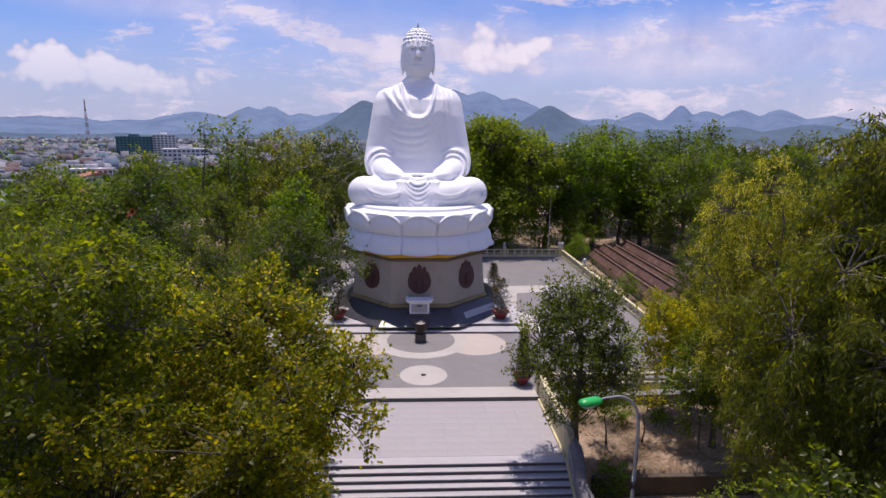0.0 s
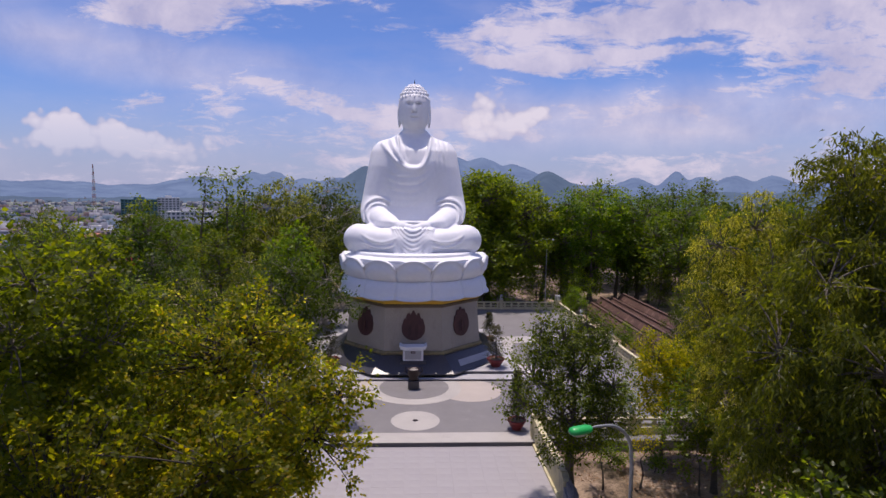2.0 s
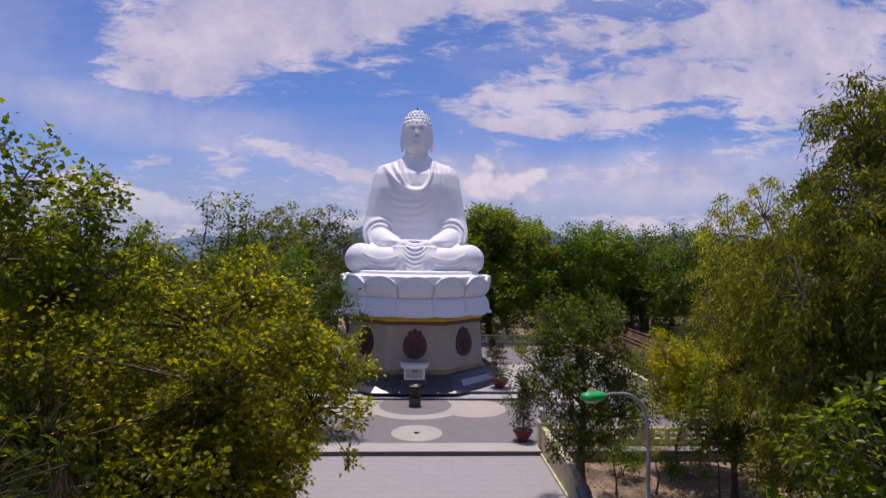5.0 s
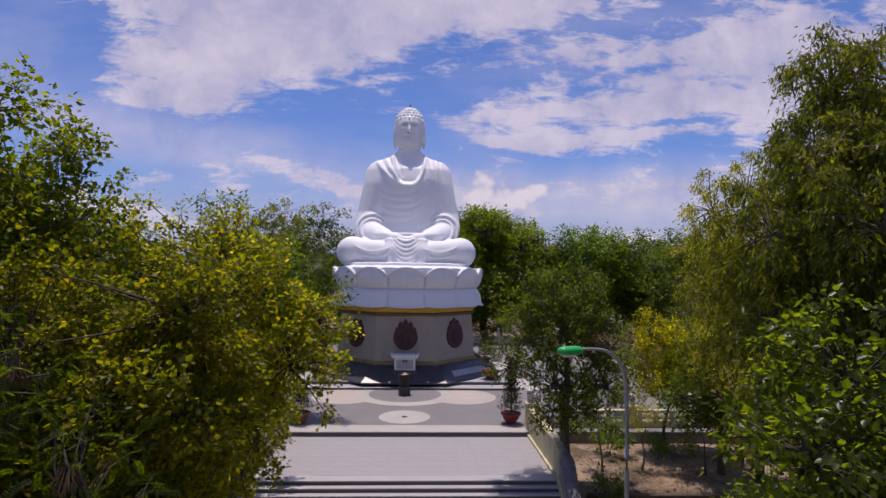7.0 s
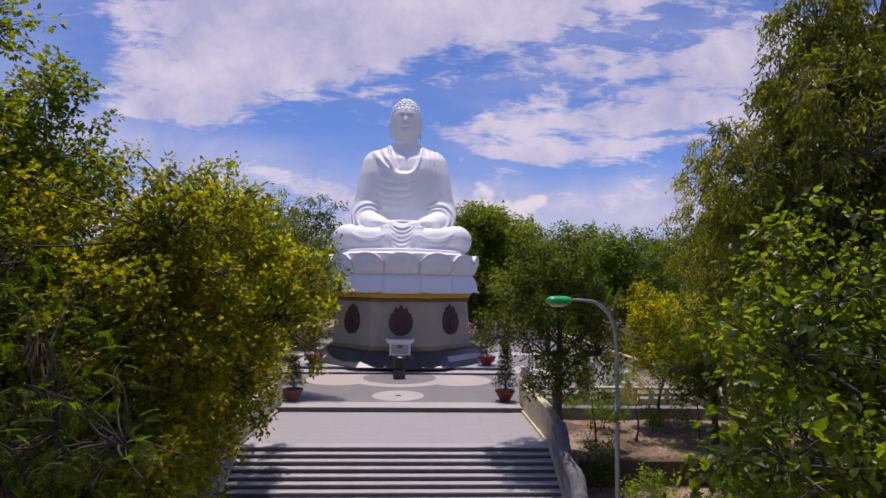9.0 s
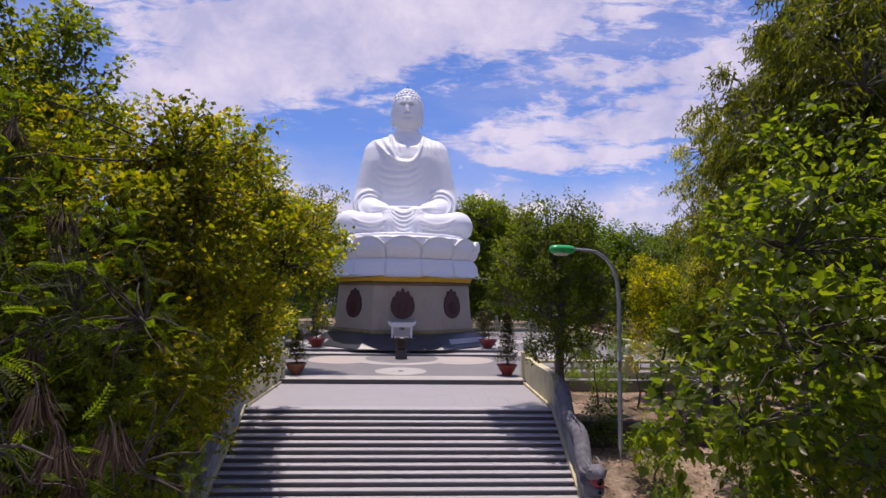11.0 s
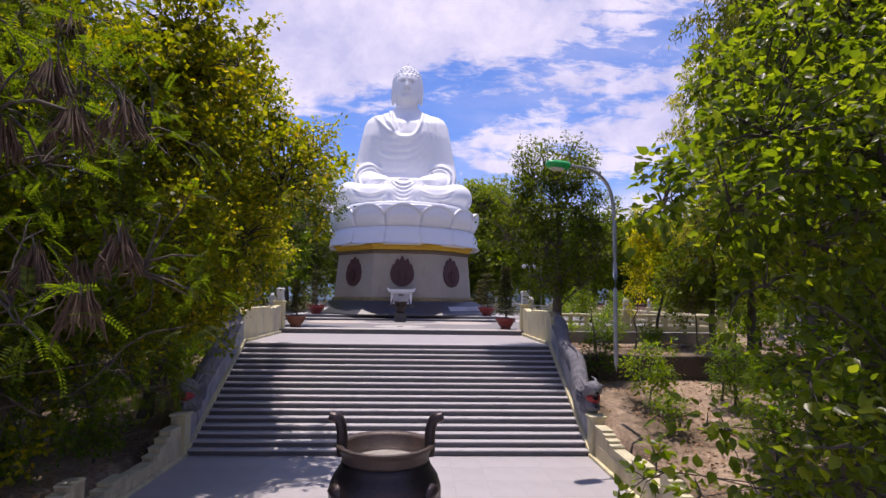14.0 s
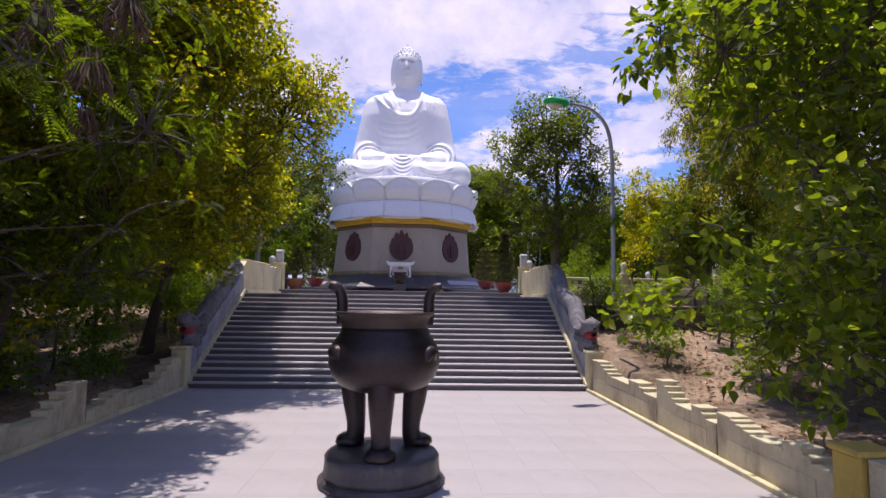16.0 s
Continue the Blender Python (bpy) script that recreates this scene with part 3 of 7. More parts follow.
# ---- lower plaza, stairs, landing and terrace ----
PX0, PX1 = -5.95, 6.85          # sides of plaza and stairs
N_RISE, RISE, GOING = 17, 0.18, 0.34
TOP_Y, LAND_Z = (N_RISE - 1) * GOING, N_RISE * RISE
EDGE_Y, TER_Z = 11.65, 3.30
ANG = lambda n: [2 * math.pi * k / n for k in range(n)]


def disc(cx, cy, r, a0=0.0, a1=2 * math.pi, n=40):
    return [(cx + r * math.cos(a0 + (a1 - a0) * k / n), cy + r * math.sin(a0 + (a1 - a0) * k / n)) for k in range(n + (a1 - a0 < 6.2))]


def below(points, y_max):
    """An outline cut off along a line across the plan."""
    return [(x, min(y, y_max)) for x, y in points]


plaza = tagged(part("plaza", box_bm(PX0 - 0.1, PX1 + 0.1, -33, -0.0, -0.4, -0.006), JOINT), "pale granite paved lower plaza before the stairs", "plaza", kind="structure")
stairs = tagged(part("stairs", profile_bm([(0.02, -0.4)] + [p for k in range(N_RISE) for p in ((k * GOING + 0.03, k * RISE - 0.03), (k * GOING + 0.03, (k + 1) * RISE - 0.05))] + [(TOP_Y + 0.6, LAND_Z - 0.05), (TOP_Y + 0.6, -0.4)],
                                          "x", PX0, PX1), JOINT), "wide granite stairs with pale treads and dark risers", "stairs", kind="structure")
landing = tagged(part("landing", box_bm(PX0 - 0.3, PX1 + 0.3, TOP_Y + 0.6, EDGE_Y + 0.05, 2.4, LAND_Z - 0.03), JOINT), "pale slab landing above the stairs", "landing", kind="structure")
terrace = tagged(part("terrace", box_bm(-17.5, 18.6, EDGE_Y + 0.03, 49.6, 1.6, TER_Z), PAVE), "grey paved statue terrace with pale curved inlays", "terrace", kind="structure")


def inlay(name, points, mat, label="", lift=0.006):
    return part(name, slab_bm(points, TER_Z - 0.02, TER_Z + lift), mat, terrace, label)


STEP_A, STEP_B, PLAT_Z = 22.1, 23.35, 3.66
inlay("border_strip", [(PX0 - 0.1, EDGE_Y - 0.02), (PX1 + 0.1, EDGE_Y - 0.02), (PX1 + 0.1, 12.95), (PX0 - 0.1, 12.95)], PALEPAVE, "pale stone border strip")
inlay("round_inlay", disc(0.2, 14.75, 1.5), PALEPAVE, "pale round stone inlay")
inlay("lobe_inlay", below(disc(4.05, 20.1, 2.25), STEP_A), PINKPAVE, "blush curved stone inlay", 0.005)
inlay("lobe_inlay", below(disc(-3.9, 20.1, 2.25), STEP_A), PINKPAVE, "blush curved stone inlay", 0.005)
inlay("ring_inlay", below(disc(0.1, 20.75, 3.4), STEP_A), PALEPAVE, "pale ring-shaped stone inlay", 0.009)
inlay("ring_core", below(disc(0.1, 20.85, 2.5), STEP_A), PAVE, "grey paving inside the ring", 0.013)
inlay("side_walk", [(7.2, 24), (12.5, 20.5), (13.2, 22.2), (8.4, 27.5), (9.4, 33), (14.5, 34), (14.5, 36), (8.4, 35.5)], PALEPAVE, "pale curved path inlay", 0.007)
inlay("side_walk", [(-7.2, 24), (-12.5, 20.5), (-13.2, 22.2), (-8.4, 27.5), (-9.4, 33), (-14.5, 34), (-14.5, 36), (-8.4, 35.5)], PALEPAVE, "pale curved path inlay", 0.007)
part("edge_riser", box_bm(PX0 - 0.1, PX1 + 0.1, EDGE_Y - 0.012, EDGE_Y + 0.028, LAND_Z - 0.02, TER_Z - 0.035), RISER, terrace, "dark granite riser")
drain = part("drain_cover", lathe_bm([(0.17, TER_Z - 0.01), (0.17, TER_Z + 0.018), (0.13, TER_Z + 0.026), (0.05, TER_Z + 0.03)], 16, centre=(0.2, 14.75)), BRONZE, terrace, "dark metal drain cover")

platform = tagged(part("platform", box_bm(-8.4, 8.3, STEP_A + 0.02, 37.5, TER_Z + 0.002, TER_Z + 0.15), PALESTONE), "pale stone platform round the pedestal", "platform", kind="structure")
part("upper_step", box_bm(-8.1, 8.0, STEP_B + 0.02, 37.2, TER_Z + 0.152, PLAT_Z), PALESTONE, platform)
part("riser", box_bm(-8.42, 8.32, STEP_A - 0.01, STEP_A + 0.018, TER_Z + 0.002, TER_Z + 0.125), RISER, platform, "dark granite riser")
part("riser", box_bm(-8.12, 8.02, STEP_B - 0.01, STEP_B + 0.018, TER_Z + 0.154, PLAT_Z - 0.03), RISER, platform, "dark granite riser")


# ---- statue ----
STAT_Y = 29.9


def surface_net(f, lo, cell):
    """Verts and quads on the zero level of a sampled field."""
    inside = f < 0
    nx, ny, nz = f.shape
    corners = [(i, j, k) for i in (0, 1) for j in (0, 1) for k in (0, 1)]
    cut = lambda c: (slice(c[0], nx - 1 + c[0]), slice(c[1], ny - 1 + c[1]), slice(c[2], nz - 1 + c[2]))
    count = sum(inside[cut(c)].astype(np.int8) for c in corners)
    mixed_cells = (count > 0) & (count < 8)
    idx = -np.ones(mixed_cells.shape, np.int64)
    cells = np.argwhere(mixed_cells)
    idx[mixed_cells] = np.arange(len(cells))
    acc, num = np.zeros((len(cells), 3)), np.zeros((len(cells), 1))
    for a in corners:
        for b in corners:
            if sum(b) - sum(a) == 1 and all(q >= p for p, q in zip(a, b)):
                fa, fb = f[cut(a)][mixed_cells], f[cut(b)][mixed_cells]
                hit = (fa < 0) != (fb < 0)
                t = np.where(hit, fa / np.where(hit, fa - fb, 1.0), 0.0)[:, None]
                acc += hit[:, None] * (np.array(a) + t * (np.array(b) - np.array(a)))
                num += hit[:, None]
    verts = (cells + acc / num) * cell + np.asarray(lo)
    quads = []
    for ax in range(3):
        u, w = (ax + 1) % 3, (ax + 2) % 3
        s0, s1 = [slice(None)] * 3, [slice(None)] * 3
        s0[ax], s1[ax] = slice(0, -1), slice(1, None)
        flip = inside[tuple(s0)] != inside[tuple(s1)]
        p = np.argwhere(flip)
        p = p[(p[:, u] > 0) & (p[:, w] > 0) & (p[:, u] < f.shape[u] - 1) & (p[:, w] < f.shape[w] - 1)]
        du, dw = np.eye(3, dtype=int)[u], np.eye(3, dtype=int)[w]
        q = np.stack([idx[tuple((p - o).T)] for o in (0 * du, du, du + dw, dw)], -1)
        out = ~inside[tuple(p.T)]
        q[out] = q[out][:, ::-1]
        quads.append(q)
    q = np.concatenate(quads)
    return verts, q[(q >= 0).all(1)]


def blend(a, b, k):
    h = np.clip(0.5 + 0.5 * (b - a) / k, 0, 1)
    return b * (1 - h) + a * h - k * h * (1 - h)


def statue():
    cell = 0.085
    lo, hi = np.array([-6.9, 24.6, 12.0]), np.array([6.9, 35.6, 27.8])
    ax = [np.arange(lo[i], hi[i], cell) for i in range(3)]
    X, Y, Z = np.meshgrid(*[a.astype(np.float32) for a in ax], indexing="ij")
    AX = np.abs(X)

    def ball(cx, cy, cz, rx, ry, rz):
        k = np.sqrt(((AX - cx) / rx) ** 2 + ((Y - cy) / ry) ** 2 + ((Z - cz) / rz) ** 2)
        return (k - 1) * min(rx, ry, rz)

    def rod(a, b, ra, rb, flat=1.0):
        a, b = np.array(a, np.float32), np.array(b, np.float32)
        d = b - a
        t = np.clip(((AX - a[0]) * d[0] + (Y - a[1]) * d[1] + (Z - a[2]) * d[2]) / (d @ d), 0, 1)
        q = np.sqrt((AX - a[0] - t * d[0]) ** 2 + (Y - a[1] - t * d[1]) ** 2 + ((Z - a[2] - t * d[2]) / flat) ** 2)
        return (q - (ra + (rb - ra) * t)) * min(flat, 1.0)

    # trunk of the body, by its outline at each height
    zs = [12.0, 14.0, 15.5, 17.0, 18.5, 20.0, 20.9, 21.6, 22.0, 22.4, 23.0]
    w = np.interp(Z, zs, [3.3, 3.2, 3.0, 2.95, 3.05, 3.1, 2.95, 2.35, 1.75, 1.25, 1.05])
    d = np.interp(Z, zs, [2.3, 2.2, 2.05, 2.0, 2.05, 2.05, 1.9, 1.55, 1.3, 1.1, 1.0])
    cy = np.interp(Z, zs, [32.7, 32.75, 32.45, 31.9, 31.9, 31.95, 32.0, 32.1, 32.1, 32.1, 32.1])
    body = (np.sqrt((X / w) ** 2 + ((Y - cy) / d) ** 2) - 1) * np.minimum(w, d)
    arms = blend(rod((2.58, 32.0, 20.42), (3.45, 31.4, 15.9), 1.28, 1.20), rod((3.45, 31.0, 15.4), (1.9, 28.9, 14.80), 0.98, 0.64), 0.5)
    body = np.maximum(body, Z - 22.7)
    body = blend(body, arms, 0.45)
    body = blend(body, rod((1.1, 32.1, 21.65), (2.45, 32.0, 20.92), 0.72, 0.88), 0.5)
    # folds of the robe: hanging loops over the breast, gathered falls over both shoulders
    front = np.clip((31.9 - Y) / 1.0, 0, 1)

    def crease(u, gap, deep):
        """Rounded ridges with a sharper crease below each."""
        p = np.mod(u / gap, 1.0)
        return -deep * (np.sin(math.pi * p ** 0.65) - 0.55)

    def side(x):
        return np.clip(x, 0, 1)

    # hanging loops, drawn up towards the shoulder that carries the robe
    loops = Z - 0.20 * (X + 0.62) ** 2 - 0.025 * np.clip(X, 0, 3) ** 3
    fade = side((19.3 - loops) / 0.5) * side((loops - 16.3) / 0.7) * side((1.9 - X) / 0.9) * side((X + 2.75) / 0.9)
    body += crease(loops + 0.05 * np.sin(2.3 * X), 0.64, 0.085) * front * fade
    low = side((16.9 - loops) / 0.5) * side((loops - 15.2) / 0.8) * side((2.2 - X) / 0.8) * side((X + 2.4) / 0.8)
    body += crease(loops - 0.12 * X, 0.95, 0.05) * front * low
    # pleats over the carrying shoulder
    falls = side((X - 1.55) / 0.3) * side((3.2 - X) / 0.5) * side((Z - 18.6) / 1.9) * side((22.6 - Z) / 0.4)
    body += crease(X + 0.16 * (Z - 20), 0.43, 0.15) * falls * front
    # two heavy folds from the other shoulder down to the hem of the neck
    for x0, z0, x1, z1, wide in ((-1.45, 22.3, -0.95, 20.2, 0.20), (-2.75, 21.6, -1.0, 19.5, 0.24), (-2.05, 22.05, -1.05, 19.85, 0.17)):
        run = side((z0 - Z) / (z0 - z1))
        mid = x0 + (x1 - x0) * run ** 1.25
        ends = side((z0 + 0.4 - Z) / 0.5) * side((Z - z1 + 0.25) / 0.4)
        body -= 0.20 * np.exp(-((X - mid) / wide) ** 2) * ends * front
        body += 0.12 * np.exp(-((X - mid - 0.36) / 0.14) ** 2) * ends * front
    # the open neck, set back behind the hem
    neck_u = np.cbrt((AX / (1.10 + 0.12 * (Z - 20))) ** 3 + np.abs(np.minimum(Z - 21.7, 0) / 2.15) ** 3)
    body += 0.36 * side((1.03 - neck_u) / 0.09) * side((31.6 - Y) / 0.4) * (Z < 22.6)
    body -= 0.16 * np.exp(-((neck_u - 1.12) / 0.085) ** 2) * side((31.6 - Y) / 0.4) * (Z < 22.3)
    # sleeves: two rolled bands round each elbow
    bend = np.sqrt((AX - 3.0) ** 2 + (Z - 15.35) ** 2)
    outer = side((AX - 2.5 + 0.6 * (Z - 15.4)) / 0.4) * side((Z - 14.3) / 0.5) * side((31.4 - Y) / 0.7)
    body -= 0.20 * (np.exp(-((bend - 1.02) / 0.13) ** 2) + np.exp(-((bend - 1.42) / 0.14) ** 2)) * outer
    body += 0.13 * np.exp(-((bend - 1.22) / 0.10) ** 2) * outer
    # legs and lap
    thigh = rod((2.0, 32.0, 13.5), (4.40, 29.0, 13.38), 1.30, 1.16)
    shin = rod((4.62, 28.7, 13.36), (1.1, 27.0, 13.15), 1.15, 0.92)
    legs = blend(thigh, shin, 0.6)
    legs = blend(legs, ball(0, 29.6, 13.2, 4.4, 3.0, 1.35), 0.5)
    # hem lines hanging over each shin
    hem = Z - 0.22 * (AX - 2.6) ** 2
    near = side((4.3 - AX) / 0.4) * side((AX - 1.3) / 0.3) * side((28.9 - Y) / 0.8)
    for level, deep in ((13.30, 0.09), (12.85, 0.08)):
        legs -= deep * np.exp(-((hem - level) / 0.11) ** 2) * near
        legs += 0.07 * np.exp(-((hem - level + 0.2) / 0.10) ** 2) * near
    # flat fold along the top of each thigh
    strip = rod((1.5, 27.75, 14.22), (3.7, 28.75, 14.20), 0.34, 0.20, 0.5)
    legs = blend(legs, strip, 0.10)
    # apron of nested folds between the shins, flaring at head and foot
    flare = 1.30 + 0.55 * np.clip(Z - 13.7, 0, 1) ** 1.5 + 0.35 * np.clip(12.9 - Z, 0, 1)
    apron = np.maximum(np.maximum(AX - flare, np.abs(Y - 27.05 - 0.42 * (Z - 13.4) - 0.12 * X ** 2) - 0.80), np.abs(Z - 13.22) - 1.08) - 0.10
    swag = side((1.75 - AX) / 0.3) * side((Z - 12.25 - 0.25 * AX) / 0.35)
    apron += crease(Z - 0.62 * X ** 2, 0.36, 0.15) * swag
    apron += 0.10 * np.cos(7.5 * AX) * side((12.9 - Z + 0.25 * X ** 2) / 0.4) * side((AX - 0.5) / 0.3)
    legs = blend(legs, apron, 0.28)
    # one hand laid in the other, thumbs along the top
    palms = blend(rod((2.2, 28.9, 14.80), (0.9, 28.0, 14.65), 0.52, 0.40, 0.7), rod((0.0, 27.75, 14.48), (1.1, 27.85, 14.52), 0.30, 0.32, 0.7), 0.2)
    palms = np.minimum(palms, rod((0.0, 27.95, 14.86), (1.2, 28.1, 14.82), 0.19, 0.25, 0.7))
    legs = blend(legs, palms, 0.12)
    figure = blend(body, legs, 0.35)
    # head
    head = blend(ball(0, 32.0, 24.85, 1.30, 1.50, 1.50), ball(0, 31.85, 23.85, 1.21, 1.36, 1.35), 0.4)
    head = blend(head, rod((0, 32.2, 21.8), (0, 32.1, 23.0), 1.04, 0.98), 0.15)
    head = blend(head, ball(1.31, 32.0, 24.15, 0.17, 0.45, 1.20), 0.12)
    hair = blend(ball(0, 32.2, 25.05, 1.40, 1.58, 1.40), ball(0, 32.35, 26.05, 0.88, 0.95, 0.80), 0.55)
    edge = Z - (25.85 - 0.30 * (Y - 30.6) - 0.16 * X ** 2)
    hair = np.maximum(hair, -edge - 0.9 * np.clip(Y - 31.3, 0, 3))
    # curls in rows round the hairline and over the dome
    for row, (zc, ring, n) in enumerate([(25.62, 1.30, 8), (25.92, 1.16, 8), (26.20, 0.98, 7), (26.46, 0.76, 6), (26.68, 0.48, 4)]):
        for k in range(n):
            w = (k + 0.5 * (row % 2)) / n * math.radians(128)
            zk = zc - (0.40 * (w / 1.9) ** 2 if row == 0 else 0.0)
            hair = blend(hair, ball(ring * math.sin(w), 32.25 - 1.12 * ring * math.cos(w), zk, 0.15, 0.15, 0.14), 0.04)
    head = np.minimum(head, hair)
    head = blend(head, rod((0, 30.62, 24.95), (0, 30.42, 24.34), 0.08, 0.13), 0.2)
    head = blend(head, rod((0.18, 30.60, 25.10), (0.72, 30.90, 25.16), 0.08, 0.05), 0.10)
    head = blend(head, rod((0, 30.48, 23.86), (0.26, 30.56, 23.88), 0.09, 0.06), 0.06)
    head = blend(head, ball(0, 30.56, 25.55, 0.07, 0.10, 0.07), 0.03)
    face = Y < 31.3
    head += 0.36 * np.exp(-(((AX - 0.36) / 0.22) ** 2 + ((Z - 24.90) / 0.11) ** 2)) * face
    head += 0.26 * np.exp(-(((AX - 0.12) / 0.10) ** 2 + ((Z - 24.16) / 0.07) ** 2)) * face
    head += 0.22 * np.exp(-((AX / 0.34) ** 2 + ((Z - 23.70) / 0.09) ** 2)) * face
    figure = blend(figure, head, 0.10)
    v, q = surface_net(figure, lo, cell)
    # the trunk leans back from the lap, the head furthest
    lean = np.interp(v[:, 2], [14.9, 16.0, 17.0, 19.6, 21.0, 22.4, 24.0, 27.3], [0, 0.75, 1.15, 1.32, 1.65, 2.10, 2.35, 2.60])
    lift = np.interp(v[:, 2], [14.9, 19.6, 22.4, 24.5, 27.3], [0, 0.10, 0.30, 0.42, 0.56])
    v[:, 0] = v[:, 0] * (1 + lean / 51) - 0.12
    v[:, 1] += lean
    v[:, 2] += lift
    q = q[:, ::-1]
    mesh = array_mesh("seated_statue", v, q, True)
    s, sf = tube([(-0.12, 35.0, 27.2), (-0.12, 35.0, 27.55), (-0.12, 35.0, 27.85)], [0.09, 0.06, 0.015], 8)
    bm = bmesh.new()
    bm.from_mesh(mesh)
    base = [bm.verts.new(p) for p in s]
    bm.verts.ensure_lookup_table()
    for a in sf:
        f = bm.faces.new([base[i] for i in a])
        f.material_index, f.smooth = 1, True
    bm.to_mesh(mesh)
    bm.free()
    mesh.materials.append(WHITE)
    mesh.materials.append(BRONZE)
    tagged(link("seated_statue", mesh, WHITE), "giant white seated monk statue in draped robe on lotus", "statue")


statue()


# ---- lotus throne ----
def petal_mesh(name, half, prof, scallop, roll_out, thick=0.14, cup=0.16, nu=14, nv=10):
    """A broad cupped petal with a rounded head and a raised lip; prof gives (radius, height) from root to tip, half its half angle."""
    pr = np.array(prof)
    rows_o, rows_i = [], []
    for j in range(nv + 1):
        o, n = [], []
        for i in range(nu + 1):
            u = 2 * i / nu - 1
            v = j / nv
            side = abs(u) ** 2.4
            at = v * (1 - scallop * side)
            r = np.interp(at, np.linspace(0, 1, len(pr)), pr[:, 0])
            z = np.interp(at, np.linspace(0, 1, len(pr)), pr[:, 1])
            a = u * half
            lip = max(v - 0.86, 0) / 0.14
            rr = r - cup * u * u + roll_out * (lip - 0.5 * (v > 0.6) * max(1 - abs(v - 0.8) / 0.2, 0))
            o.append((rr * math.sin(a), -rr * math.cos(a), z))
            n.append(((rr - thick) * math.sin(a), -(rr - thick) * math.cos(a), z + 0.02 * (v > 0.5)))
        rows_o.append(o)
        rows_i.append(n)
    V = np.array(rows_o + rows_i).reshape(-1, 3)
    m, h = nu + 1, (nv + 1) * (nu + 1)
    f = []
    for j in range(nv):
        for i in range(nu):
            a = j * m + i
            f.append((a, a + 1, a + m + 1, a + m))
            f.append((h + a + m, h + a + m + 1, h + a + 1, h + a))
    for j in range(nv):
        a, b = j * m, j * m + nu
        f += [(h + a, a, a + m, h + a + m), (b, h + b, h + b + m, b + m)]
    for i in range(nu):
        a, b = i, nv * m + i
        f += [(a, h + a, h + a + 1, a + 1), (h + b, b, b + 1, h + b + 1)]
    mesh = array_mesh(name, V, f, True)
    mesh.materials.append(WHITE)
    return mesh


def lotus():
    base = tagged(empty("lotus_throne", (0, STAT_Y, 0)), "white lotus flower throne with two rings of petals", "lotus throne")
    part("core", lathe_bm([(5.1, 8.98), (5.84, 9.0), (5.93, 9.2), (5.75, 10.1), (5.55, 10.6), (5.75, 11.0), (5.95, 11.2), (6.06, 11.5), (6.10, 11.85), (6.0, 11.98), (5.5, 12.16), (5.3, 12.22), (5.24, 12.40), (5.12, 12.46), (2, 12.5)], 96), WHITE, base, smooth=False)
    n = 14
    upper = petal_mesh("petal", math.pi / n * 0.985, [(5.65, 10.30), (6.04, 10.55), (6.28, 10.95), (6.38, 11.4), (6.34, 11.8), (6.22, 12.10)], 0.40, 0.15, 0.34, 0.09)
    inner = petal_mesh("inner_petal", math.pi / n * 0.95, [(5.55, 10.8), (5.90, 11.2), (6.08, 11.6), (6.10, 11.9), (6.02, 12.06)], 0.30, 0.06, 0.30)
    lower = petal_mesh("lower_petal", math.pi / n * 1.02, [(5.65, 10.50), (5.98, 10.35), (6.20, 10.0), (6.30, 9.6), (6.36, 9.25), (6.48, 9.02)], 0.10, 0.05, 0.14, 0.03)
    for k in range(n):
        for name, mesh, off in (("petal", upper, 0.0), ("inner_petal", inner, 0.5), ("lower_petal", lower, 0.0)):
            ob = link(name, mesh, WHITE, base)
            ob.rotation_euler = (0, 0, 2 * math.pi * (k + off) / n)


lotus()


def octagon(ap):
    r = ap / math.cos(math.pi / 8)
    return [(r * math.cos(a + math.pi / 8), r * math.sin(a + math.pi / 8)) for a in ANG(8)]


def oct_bm(levels):
    """An eight-sided block from (apothem, height) pairs."""
    bm = bmesh.new()
    rings = [[bm.verts.new((x, y, z)) for x, y in octagon(ap)] for ap, z in levels]
    for a, b in zip(rings, rings[1:]):
        for k in range(8):
            bm.faces.new((a[k], a[(k + 1) % 8], b[(k + 1) % 8], b[k]))
    bm.faces.new(rings[0][::-1])
    bm.faces.new(rings[-1])
    return bm


def flame_outline(w, h, teeth, depth, seed):
    """A round border of flame: smooth below, with tongues that stand up over its head."""
    rnd = random.Random(seed)
    pts = []
    for k in range(96):
        a = 2 * math.pi * k / 96
        x, z = math.sin(a), -math.cos(a)
        up = max(z, 0)
        tongue = abs(math.sin(a * teeth / 2)) ** 0.6
        pts.append((x * w * (1 + 0.03 * tongue), z * h * (1 + depth * up * tongue * (0.8 + 0.4 * rnd.random()))))
    return pts


